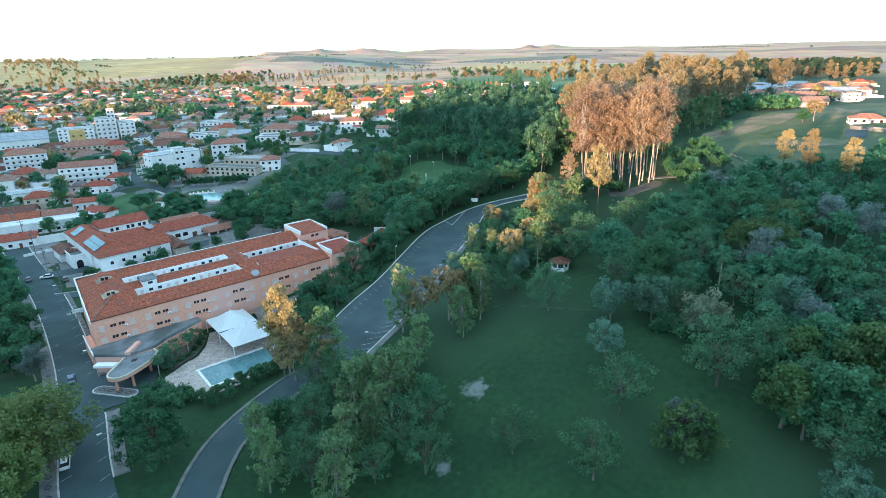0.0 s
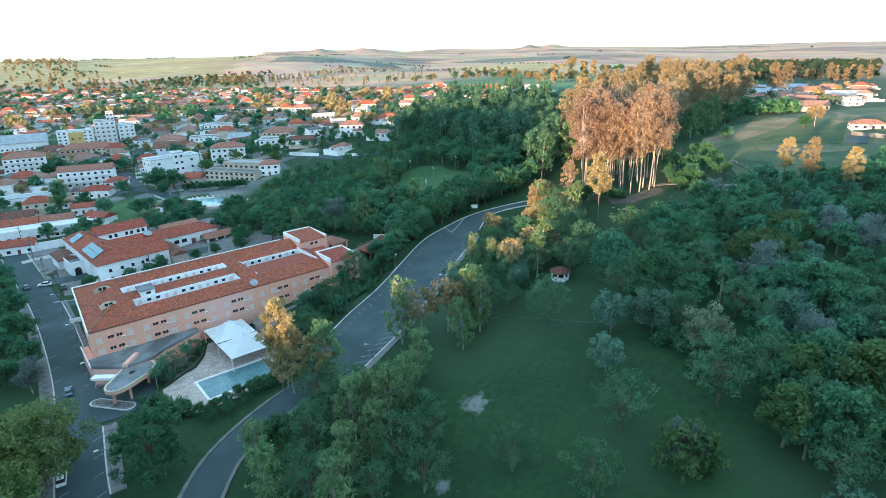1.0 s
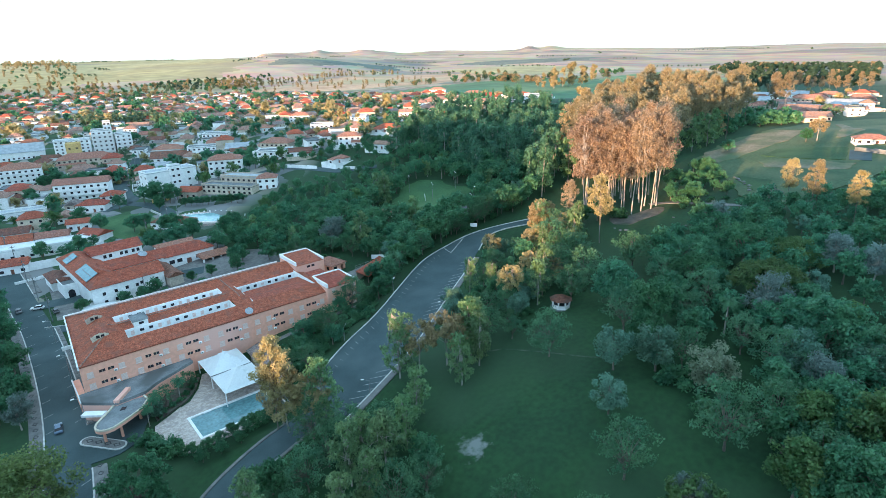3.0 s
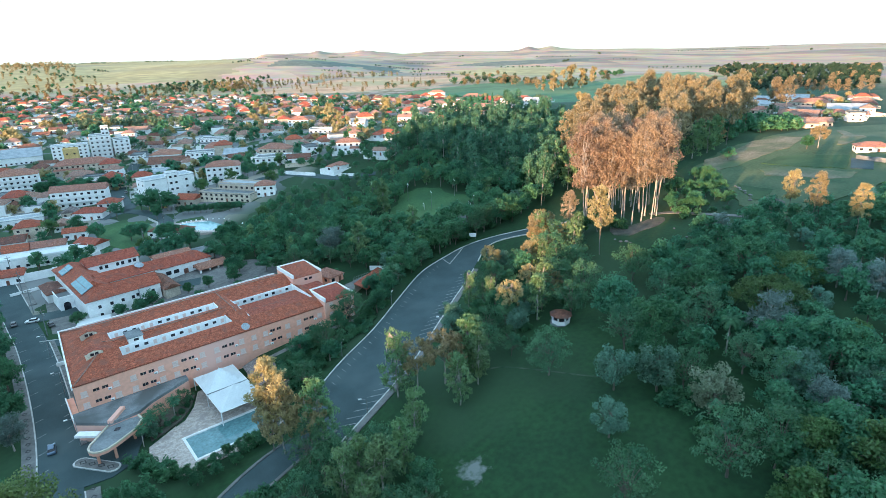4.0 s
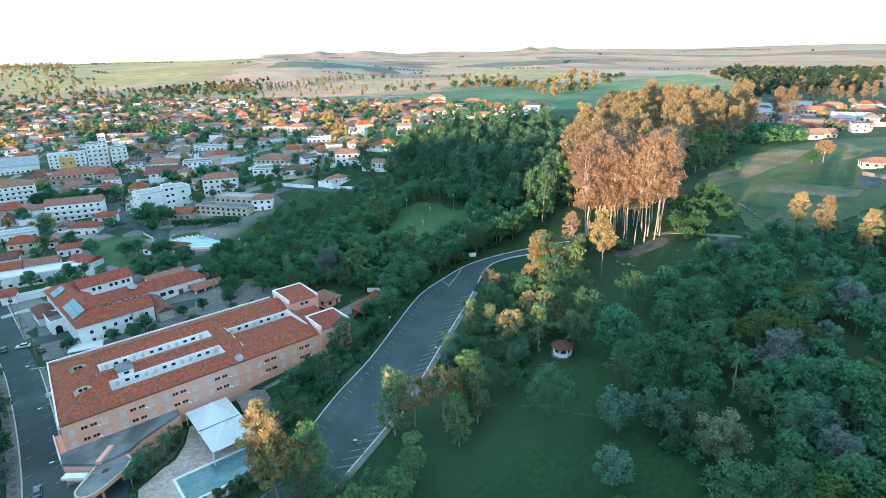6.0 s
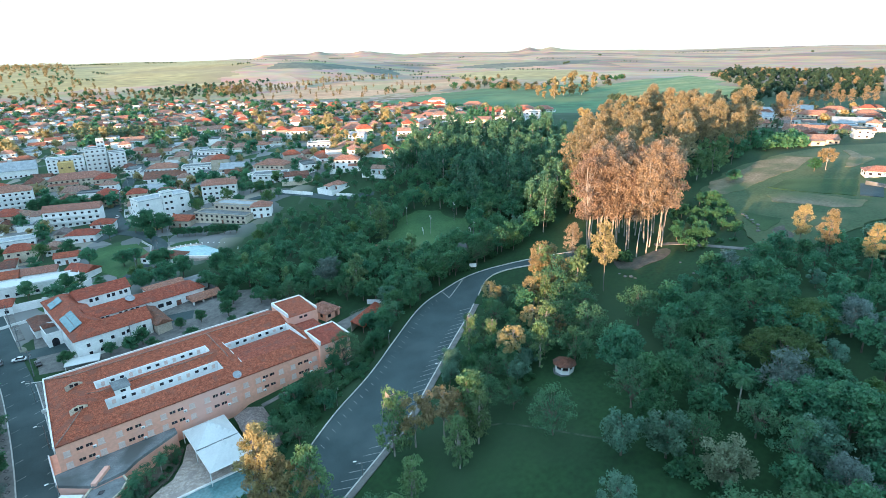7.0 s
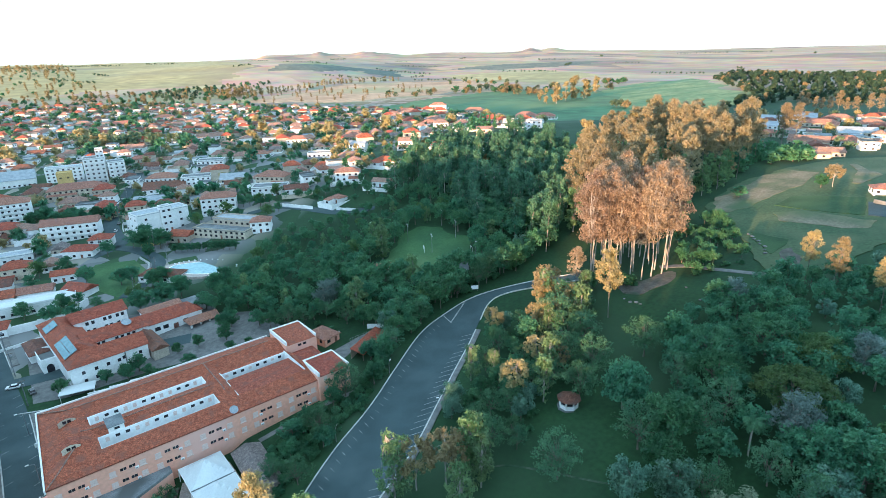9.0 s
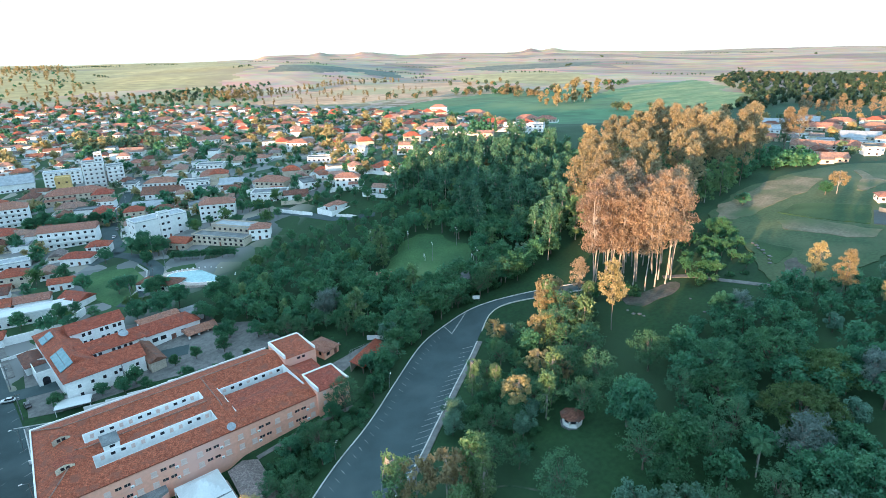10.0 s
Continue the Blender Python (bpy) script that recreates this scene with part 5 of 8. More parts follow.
# front windows: pairs of small dark panes between shuttered openings, in two storeys
for zz in (3.75, 0.65):
    for c in (6.2, 16.8, 26.8, 37.7, 51.8, 62.5):
        for k in range(2):
            x = c - 1.65 + k * 1.95
            w = hotel_part("window", boxes((x, -0.05, zz, x + 1.35, 0.03, zz + 0.72)), M_GLASS, "dark bathroom window")
            part("mullion", boxes((x + 0.62, -0.08, zz, x + 0.72, -0.04, zz + 0.72)), M_CREAM, w)
            part("sill", boxes((x - 0.1, -0.16, zz - 0.12, x + 1.45, 0.03, zz - 0.02)), M_PINK, w)
    for c in (2.6, 9.6, 13.5, 20.1, 23.6, 30.6, 34.5, 41.5, 45.1, 48.6, 55.5, 59.2, 66.2):
        s = hotel_part("shutter", boxes((c - 0.7, -0.10, zz - 0.6, c + 0.7, 0.03, zz + 0.85)), M_SHUTTER, "closed pale pink roller shutter")
        part("sill", boxes((c - 0.85, -0.26, zz - 0.74, c + 0.85, 0.03, zz - 0.61)), M_SHUTTER, s)
    for c in (8.1, 18.7, 28.8, 39.9, 50.1, 64.6):
        ac = hotel_part("air_conditioner", boxes((c - 0.4, -0.5, zz - 0.7, c + 0.4, 0.02, zz - 0.2), bevel=0.03), M_WHITE, "white air conditioner box")
        part("grille", boxes((c - 0.3, -0.515, zz - 0.63, c + 0.1, -0.497, zz - 0.27)), M_METAL, ac)

# ---- houses of the town ----
HOUSES = {}


def house_proto(w, d, hgt, storeys, roof_kind, wall_m, roof_m, seed):
    rng = random.Random(seed)
    ob = new("house")
    part("wall", boxes((-w / 2, -d / 2, -1.5, w / 2, d / 2, hgt)), wall_m, ob)
    o = 0.45
    bm = bmesh.new()
    if roof_kind == "flat":
        box(bm, -w / 2 - 0.1, -d / 2 - 0.1, hgt, w / 2 + 0.1, d / 2 + 0.1, hgt + 0.2)
        box(bm, -w / 2, -d / 2, hgt + 0.2, w / 2, -d / 2 + 0.2, hgt + 0.8)
        box(bm, -w / 2, d / 2 - 0.2, hgt + 0.2, w / 2, d / 2, hgt + 0.8)
        box(bm, -w / 2, -d / 2 + 0.2, hgt + 0.2, -w / 2 + 0.2, d / 2 - 0.2, hgt + 0.8)
        box(bm, w / 2 - 0.2, -d / 2 + 0.2, hgt + 0.2, w / 2, d / 2 - 0.2, hgt + 0.8)
    else:
        W, D, rise = w / 2 + o, d / 2 + o, 0.30 * min(w, d)
        inset = D if roof_kind == "hip" else 0.0
        if W < D:
            inset = 0.0
        zb = hgt + 0.02
        vs = [bm.verts.new(p) for p in ((-W, -D, zb), (W, -D, zb), (W, D, zb), (-W, D, zb), (-W, -D, zb + 0.15), (W, -D, zb + 0.15), (W, D, zb + 0.15), (-W, D, zb + 0.15), (-W + inset * 0.8, 0, zb + rise), (W - inset * 0.8, 0, zb + rise))]
        for q in ((3, 2, 1, 0), (0, 1, 5, 4), (1, 2, 6, 5), (2, 3, 7, 6), (3, 0, 4, 7), (4, 5, 9, 8), (5, 6, 9), (6, 7, 8, 9), (7, 4, 8)):
            bm.faces.new([vs[i] for i in q])
    part("roof", bm, roof_m, ob)
    # a lower wing with a lean-to roof, and the white wall round the yard
    ww, wd, sx = w * rng.uniform(0.35, 0.55), rng.uniform(3.0, 4.5), rng.choice((-1, 1))
    xa = sx * (w / 2 - ww / 2)
    part("wing", boxes((xa - ww / 2, -d / 2 - wd, -1.5, xa + ww / 2, -d / 2 - 0.07, 2.5)), wall_m, ob)
    bm = bmesh.new()
    vs = [bm.verts.new(p) for p in ((xa - ww / 2 - 0.3, -d / 2 - wd - 0.4, 2.5), (xa + ww / 2 + 0.3, -d / 2 - wd - 0.4, 2.5), (xa + ww / 2 + 0.3, -d / 2 - 0.07, 3.1), (xa - ww / 2 - 0.3, -d / 2 - 0.07, 3.1))]
    us = [bm.verts.new(v.co - Vector((0, 0, 0.15))) for v in vs]
    bm.faces.new(vs), bm.faces.new(us[::-1])
    for i in range(4):
        bm.faces.new((vs[(i + 1) % 4], vs[i], us[i], us[(i + 1) % 4]))
    part("wing_roof", bm, rng.choice((roof_m, M_SLAB, M_ROOF_OLD)), ob)
    X, Y0, Y1 = w / 2 + rng.uniform(1.5, 3), -d / 2 - wd - rng.uniform(2, 4), d / 2 + rng.uniform(2, 4)
    if seed % 3:
        part("yard_wall", boxes((-X, Y0, -1.5, X, Y0 + 0.2, 1.3), (-X, Y1 - 0.2, -1.5, X, Y1, 1.3), (-X, Y0 + 0.2, -1.5, -X + 0.2, Y1 - 0.2, 1.3), (X - 0.2, Y0 + 0.2, -1.5, X, Y1 - 0.2, 1.3)), M_WHITE if seed % 2 else M_CREAM, ob)
    for s in range(storeys):
        z0 = s * 3.0 + 1.0
        for side in range(2):
            length = w if side == 0 else d
            n = max(1, int(length / 3.6))
            for i in range(n):
                c = (i + 0.5) / n * length - length / 2
                hh = 1.2
                if s == 0 and side == 0 and i == n // 2:
                    part("door", boxes((c - 0.5, -d / 2 - 0.06, -0.1, c + 0.5, -d / 2 + 0.02, 2.1)), M_ROOF_OLD, ob)
                    continue
                if side == 0:
                    part("window", boxes((c - 0.65, -d / 2 - 0.06, z0, c + 0.65, -d / 2 + 0.02, z0 + hh)), M_GLASS, ob)
                else:
                    part("window", boxes((-w / 2 - 0.06, c - 0.65, z0, -w / 2 + 0.02, c + 0.65, z0 + hh)), M_GLASS, ob)
    wname = {M_WHITE: "white", M_CREAM: "cream", M_PINK: "pink", M_OCHRE: "ochre"}[wall_m]
    rname = "flat slab roof" if roof_kind == "flat" else {M_ROOF: "red tile roof", M_ROOF_OLD: "brown tile roof", M_ROOF_ORANGE: "orange tile roof", M_ROOF_PALE: "dusty orange tile roof", M_SHED: "grey roof"}[roof_m]
    return tagged(ob, f"{wname} rendered {'two-storey' if storeys > 1 else 'low'} town house with {rname}", "house", group="houses of the town")


KINDS = [(13, 9, 3.2, 1, "hip", M_WHITE, M_ROOF_OLD), (11, 8, 3.1, 1, "gable", M_WHITE, M_ROOF_PALE), (15, 10, 3.3, 1, "hip", M_CREAM, M_ROOF_OLD), (12, 10, 6.2, 2, "hip", M_WHITE, M_ROOF_PALE), (14, 9, 6.0, 2, "flat", M_WHITE, M_SLAB), (10, 8, 3.0, 1, "gable", M_CREAM, M_SHED), (16, 9, 3.2, 1, "gable", M_WHITE, M_ROOF_OLD), (12, 9, 3.4, 1, "flat", M_WHITE, M_ZINC), (13, 11, 6.3, 2, "hip", M_CREAM, M_ROOF), (18, 11, 3.4, 1, "hip", M_CREAM, M_ROOF_PALE)]
town_rng = random.Random(21)


def settle(k, x, y, turn, scale=1.0):
    z = height(x, y)
    m = pose(x, y, z, 0, 0, turn)
    if k not in HOUSES:
        HOUSES[k] = ob = house_proto(*KINDS[k], 50 + k)
        ob.matrix_world = m
        return ob
    return copy_thing(HOUSES[k], m @ Matrix.Scale(scale, 4))


BUILT = []  # plan circles of the single buildings, kept free of the scattered ones


def building(label, x, y, turn, w, d, hgt, storeys, roof, wall_m, roof_m, front=0.0, balconies=False, category="building", name="building", bays=None, base=None, wing=0.0, yard=0):
    """A single building. (x, y): the near left corner; turn: degrees of its front; front windows and side windows by storey."""
    z = height(x + 0.5 * w * math.cos(radians(turn)), y + 0.5 * w * math.sin(radians(turn))) if base is None else base
    ob = tagged(empty(name, (x, y, z), turn), label, category)
    c = Matrix.Rotation(radians(turn), 2) @ Vector((w / 2, d / 2))
    BUILT.append((x + c.x, y + c.y, 0.6 * max(w, d) + 3))
    part("wall", boxes((0, 0, -3, w, d, hgt)), wall_m, ob)
    bm = bmesh.new()
    if roof == "flat":
        box(bm, -0.15, -0.15, hgt, w + 0.15, d + 0.15, hgt + 0.25)
        part("roof", bm, roof_m, ob)
        part("parapet", boxes((0, 0, hgt + 0.25, w, 0.2, hgt + 0.9), (0, d - 0.2, hgt + 0.25, w, d, hgt + 0.9), (0, 0.2, hgt + 0.25, 0.2, d - 0.2, hgt + 0.9), (w - 0.2, 0.2, hgt + 0.25, w, d - 0.2, hgt + 0.9)), wall_m, ob)
    else:
        o, rise = 0.5, 0.28 * min(w, d)
        zb = hgt + 0.02
        along = w >= d
        e = (min(w, d) / 2 + o) if roof == "hip" else 0.0
        r0, r1 = ((-o + e, d / 2), (w + o - e, d / 2)) if along else ((w / 2, -o + e), (w / 2, d + o - e))
        lo = [(-o, -o), (w + o, -o), (w + o, d + o), (-o, d + o)]
        vs = [bm.verts.new((*p, zb)) for p in lo] + [bm.verts.new((*p, zb + 0.18)) for p in lo] + [bm.verts.new((*r0, zb + rise)), bm.verts.new((*r1, zb + rise))]
        quads = [(3, 2, 1, 0), (0, 1, 5, 4), (1, 2, 6, 5), (2, 3, 7, 6), (3, 0, 4, 7)]
        quads += [(4, 5, 9, 8), (5, 6, 9), (6, 7, 8, 9), (7, 4, 8)] if along else [(4, 5, 8), (5, 6, 9, 8), (6, 7, 9), (7, 4, 8, 9)]
        for q in quads:
            bm.faces.new([vs[i] for i in q])
        part("roof", bm, roof_m, ob)
    if wing:  # a lower wing before the front, with a lean-to roof
        xa, xb = (0.0, w * abs(wing)) if wing > 0 else (w * (1 - abs(wing)), w)
        part("wing", boxes((xa, -4.2, -3, xb, -0.17, 2.7)), wall_m, ob)
        bm = bmesh.new()
        vs = [bm.verts.new(p) for p in ((xa - 0.3, -4.6, 2.71), (xb + 0.3, -4.6, 2.71), (xb + 0.3, -0.17, 3.5), (xa - 0.3, -0.17, 3.5))]
        us = [bm.verts.new(v.co - Vector((0, 0, 0.14))) for v in vs]
        bm.faces.new(vs), bm.faces.new(us[::-1])
        for i in range(4):
            bm.faces.new((vs[(i + 1) % 4], vs[i], us[i], us[(i + 1) % 4]))
        part("wing_roof", bm, roof_m, ob)
        for i in range(max(1, int((xb - xa) / 4))):
            cx = xa + (i + 0.5) * (xb - xa) / max(1, int((xb - xa) / 4))
            part("window", boxes((cx - 0.8, -4.26, 0.7, cx + 0.8, -4.17, 2.0)), M_GLASS, ob)
    if yard:  # a white wall round three sides of the forecourt
        y0 = -4.8 - yard
        part("yard_wall", boxes((-2.5, y0, -3, w + 2.5, y0 + 0.2, 1.5), (-2.5, y0 + 0.2, -3, -2.3, d, 1.5), (w + 2.3, y0 + 0.2, -3, w + 2.5, d, 1.5)), M_WHITE, ob, "white yard wall")
        part("forecourt", boxes((-2.3, y0 + 0.2, -3, w + 2.3, -4.7, 0.06)), M_PAVE, ob, "pale paved forecourt")
    sh = hgt / storeys
    for s in range(storeys):
        n = bays or max(2, int(w / 3.3))
        for i in range(n):
            cx = (i + 0.5) / n * w
            if s == 0 and i == n // 2 and not balconies:
                dd = part("door", boxes((cx - 0.55, -0.06, 0, cx + 0.55, 0.03, 2.1)), M_ROOF_OLD, ob)
                continue
            wn_ = part("window", boxes((cx - 0.7, -0.06, s * sh + 0.9, cx + 0.7, 0.03, s * sh + 2.1)), M_GLASS, ob)
            if y < 215:
                part("sill", boxes((cx - 0.8, -0.16, s * sh + 0.78, cx + 0.8, 0.03, s * sh + 0.89)), wall_m, wn_)
        if balconies and s:
            part("balcony", boxes((0.2, -1.3, s * sh - 0.12, w - 0.2, -0.002, s * sh), (0.2, -1.3, s * sh, w - 0.2, -1.2, s * sh + 0.95)), wall_m, ob)
        n = max(1, int(d / 4))
        for i in range(n):
            cy = (i + 0.5) / n * d
            part("window", boxes((-0.06, cy - 0.6, s * sh + 0.9, 0.03, cy + 0.6, s * sh + 2.1)), M_GLASS, ob)
    return ob


def wall_run(name, pts, hgt, thick, material, label):
    """A free-standing garden wall along plan points, stepping with the land."""
    bm = bmesh.new()
    for (x0, y0), (x1, y1) in zip(pts, pts[1:]):
        n = max(1, int(math.hypot(x1 - x0, y1 - y0) / 6))
        for i in range(n):
            a, b = Vector((x0, y0)).lerp(Vector((x1, y1)), i / n), Vector((x0, y0)).lerp(Vector((x1, y1)), (i + 1) / n)
            t = (b - a).normalized()
            nrm = Vector((-t.y, t.x)) * thick / 2
            z = height((a.x + b.x) / 2, (a.y + b.y) / 2)
            prism(bm, [tuple(a - nrm), tuple(b - nrm), tuple(b + nrm), tuple(a + nrm)], z - 1.0, z + hgt)
    return tagged(part(name, bm, material), label, "wall", kind="structure")


# ---- things in front of the hotel ----
g0 = height(6, -14)
podium = [(-0.7, -0.002), (-0.7, -4.6), (5.4, -10.2), (12.0, -9.6), (15.5, -7.0), (25.5, -2.4), (25.5, -0.002)]
bm = prism(bmesh.new(), podium, gl, -0.9)
hotel_part("podium", bm, M_PINK, "pink ground storey")
bm = prism(bmesh.new(), podium, -0.9, -0.35)
hotel_part("podium_roof", bm, M_SLAB, "stained grey flat roof")
for (x0, y0), (x1, y1) in zip(podium[1:], podium[2:-1]):
    a, b = Vector((x0, y0)), Vector((x1, y1))
    t = (b - a).normalized()
    nn = Vector((-t.y, t.x))
    hotel_part("podium_parapet", prism(bmesh.new(), [tuple(a), tuple(b), tuple(b + nn * 0.35), tuple(a + nn * 0.35)], -0.35, -0.1), M_SLAB)
hotel_part("side_ledge", boxes((-0.9, -0.002, gl, 0.68, 9.0, -0.6)), M_PINK)
hotel_part("side_ledge_cap", boxes((-1.05, -4.4, -0.6, -0.75, 9.0, -0.1)), M_WHITE, "white painted ledge")
hotel_part("beam", prism(bmesh.new(), [(5.0, -9.9), (5.9, -10.5), (9.6, -6.0), (8.7, -5.4)], -0.35, 0.45), M_PINK, "pink diagonal parapet beam")
hotel_part("white_awning", prism(bmesh.new(), [(-0.6, -6.6), (3.4, -9.9), (2.2, -11.2), (-1.8, -7.9)], -2.1, -1.5), M_WHITE, "white lean-to awning")
# the rounded forecourt canopy
canopy = tagged(empty("canopy", (4, -14, g0)), "rounded flat-roofed entrance canopy on pink columns", "canopy")
left_edge, right_edge = [(5.6, -8.6), (2.6, -12.2), (0.2, -15.0)], [(9.9, -15.4), (12.0, -12.2), (11.6, -9.9)]
arc = [(-0.35, -16.3), (-0.3, -17.6), (0.4, -18.7), (1.6, -19.3), (3.0, -19.3), (5.0, -18.4), (7.5, -16.9)]
outline = [(x - 4, y + 14) for x, y in left_edge + arc + right_edge]
rel = -0.9 - g0
part("canopy_slab", prism(bmesh.new(), outline, rel - 0.9, rel - 0.25), M_PINK, canopy, "pink rendered canopy edge")
part("canopy_deck", prism(bmesh.new(), [(x * 0.93 + 0.1, y * 0.93) for x, y in outline], rel - 0.25, rel - 0.18), M_SLAB, canopy, "stained grey flat roof")
bm = bmesh.new()
for (x0, y0), (x1, y1) in zip(outline, outline[1:]):
    a, b = Vector((x0, y0)), Vector((x1, y1))
    t = (b - a).normalized()
    nn = Vector((-t.y, t.x)) * 0.38
    prism(bm, [tuple(a), tuple(b), tuple(b + nn), tuple(a + nn)], rel - 0.25, rel + 0.1)
part("canopy_rim", bm, M_CREAM, canopy, "pale pink raised rim")
part("skylight", prism(bmesh.new(), [(1.6, 1.2), (2.6, 0.8), (3.2, 1.8), (2.2, 2.2)], rel - 0.18, rel - 0.05), M_GLASS, canopy)
for x, y in ((1.2, -17.0), (4.6, -17.2), (9.4, -13.0)):
    part("column", tube(bmesh.new(), (x - 4, y + 14, -0.3), (x - 4, y + 14, rel - 0.9), 0.32, 0.30, 12), M_PINK, canopy)
forecourt = [(-4.5, -6.5), (-5.5, -22.5), (2.5, -23.5), (7.5, -21.5), (9.5, -17.0), (12.2, -12.0), (11.5, -9.6), (5.4, -10.3), (-1.0, -4.7)]


def patch(name, outline, material, rise, label, category, kind="structure", wobble=0.0):
    """A paved or planted patch that lies on the land."""
    bm = bmesh.new()
    if wobble:
        ring = resample([Vector(q) for q in outline + outline[:1]], int(sum(math.hypot(a[0] - b[0], a[1] - b[1]) for a, b in zip(outline, outline[1:] + outline[:1])) / 2.5) + 8)[:-1]
        outline = [(q.x + wobble * noise.noise((q.x / 7, q.y / 7, 4.0)) * 2, q.y + wobble * noise.noise((q.x / 7, q.y / 7, 9.0)) * 2) for q in ring]
    f = bm.faces.new([bm.verts.new((x, y, 0)) for x, y in outline])
    bmesh.ops.triangulate(bm, faces=[f])
    for _ in range(3):
        long = [e for e in bm.edges if e.calc_length() > 6]
        if long:
            bmesh.ops.subdivide_edges(bm, edges=long, cuts=1)
            bmesh.ops.triangulate(bm, faces=[q for q in bm.faces if len(q.verts) > 3])
    for v in bm.verts:
        v.co.z = height(v.co.x, v.co.y) + rise
    bmesh.ops.recalc_face_normals(bm, faces=bm.faces)
    if sum(q.normal.z for q in bm.faces) < 0:
        bmesh.ops.reverse_faces(bm, faces=bm.faces)
    edge = [e for e in bm.edges if e.is_boundary]
    ret = bmesh.ops.extrude_edge_only(bm, edges=edge)
    for v in [g for g in ret["geom"] if isinstance(g, bmesh.types.BMVert)]:
        v.co.z -= 0.4
    return tagged(part(name, bm, material), label, category, kind=kind)


patch("road_forecourt", forecourt, M_ASPHALT, 0.18, "dark asphalt turning place before the hotel", "road")
# traffic island with dark diamonds set in pale stone
isl = tagged(empty("traffic_island", (0.6, -17.0, height(0.6, -17.0)), -52), "kerbed island of pale stone with dark diamonds", "traffic island")
stad = [(-4.2 + 1.6 * math.cos(a), 1.6 * math.sin(a)) for a in np.linspace(math.pi / 2, 3 * math.pi / 2, 9)] + [(4.2 + 1.6 * math.cos(a), 1.6 * math.sin(a)) for a in np.linspace(-math.pi / 2, math.pi / 2, 9)]
part("kerb", prism(bmesh.new(), stad, -0.3, 0.40), M_KERB, isl, "whitewashed kerb")
part("paving", prism(bmesh.new(), [(x * 0.93, y * 0.82) for x, y in stad], 0.40, 0.42), M_PAVE, isl)


def diamond(parent, x, y, z, r=0.8, turn=0.0):
    bm = bmesh.new()
    ca, sa = math.cos(radians(turn)), math.sin(radians(turn))
    ring = []
    for rr in (r, r * 0.6):
        ring.append([bm.verts.new((x + ca * a * rr * 1.35 - sa * b * rr, y + sa * a * rr * 1.35 + ca * b * rr, z)) for a, b in ((1, 0), (0, 1), (-1, 0), (0, -1))])
    for i in range(4):
        bm.faces.new((ring[0][i], ring[0][(i + 1) % 4], ring[1][(i + 1) % 4], ring[1][i]))
    ret = bmesh.ops.extrude_face_region(bm, geom=list(bm.faces))
    for v in [g for g in ret["geom"] if isinstance(g, bmesh.types.BMVert)]:
        v.co.z += 0.012
    bmesh.ops.recalc_face_normals(bm, faces=bm.faces)
    return part("diamond", bm, M_PAVE_DARK, parent)


for i in range(4):
    diamond(isl, -3.6 + i * 2.4, 0, 0.424, 0.75)
for ob in [o for o in bpy.data.objects if o.name.startswith("pavement_street_")]:
    d0 = {"pavement_street_west": 5.65, "pavement_street_south": -5.9, "pavement_street_mid": -5.2, "pavement_street_north": -5.9}[ob.name]
    seg = [p for p in street if {"west": -70 < p.y < 60, "south": -47 < p.y < -23, "mid": -8 < p.y < 60, "north": False}[ob.name.split("_")[2]]]
    for p in offset(resample(seg, max(2, int(len(seg)))), d0) if seg else []:
        diamond(ob, p.x, p.y, height(p.x, p.y) + 0.304, 0.62 if "mid" not in ob.name else 0.4, 90)
# pool terrace, pool and tent
TZ = height(18, -22) + 0.25
terrace = [(9.8, -24.0), (11.0, -19.0), (14.5, -17.0), (20.5, -14.0), (24.0, -9.5), (27.0, -3.0), (39.0, -3.0), (39.0, -21.0), (38.5, -33.5), (15.0, -34.5), (12.5, -33.0)]
pool_rect = (18.0, -30.8, 36.5, -21.2)
bm = bmesh.new()
ter = tagged(empty("pool_terrace", (0, 0, 0)), "crazy-paved pink and grey stone pool terrace", "terrace", kind="structure")
x0, y0, x1, y1 = pool_rect
for piece in ([(9.8, -24.0), (12.5, -33.0), (15.0, -34.5), (x0, -34.4), (x0, -14.8), (14.5, -17.0), (11.0, -19.0)], [(x0, y1), (39.0, y1), (39.0, -3.0), (27.0, -3.0), (24.0, -9.5), (20.5, -14.0), (x0, -15.2)], [(x0, -34.4), (38.5, -33.5), (38.6, y0), (x0, y0)], [(x1, y0), (38.6, y0), (39.0, y1), (x1, y1)]):
    prism(bm, piece, TZ - 2.5, TZ)
part("paving_bed", bm, M_TERRACE, ter)
pool = tagged(empty("swimming_pool", (x0, y0, TZ)), "rectangular pale blue pool with a white rim", "pool")
w, d = x1 - x0, y1 - y0
part("basin", boxes((0.0, 0.0, -1.6, w, 0.3, -0.002), (0, d - 0.3, -1.6, w, d, -0.002), (0, 0.3, -1.6, 0.3, d - 0.3, -0.002), (w - 0.3, 0.3, -1.6, w, d - 0.3, -0.002), (0.3, 0.3, -1.7, w - 0.3, d - 0.3, -1.5)), M_WHITE, pool)
part("rim", boxes((-0.35, -0.35, 0.003, w + 0.35, 0.2, 0.10), (-0.35, d - 0.2, 0.003, w + 0.35, d + 0.35, 0.10), (-0.35, 0.2, 0.003, 0.2, d - 0.2, 0.10), (w - 0.2, 0.2, 0.003, w + 0.35, d - 0.2, 0.10)), M_WHITE, pool, "white stone rim")
part("water", boxes((0.31, 0.31, -1.45, w - 0.31, d - 0.31, -0.14)), M_WATER, pool, "still pale blue water")
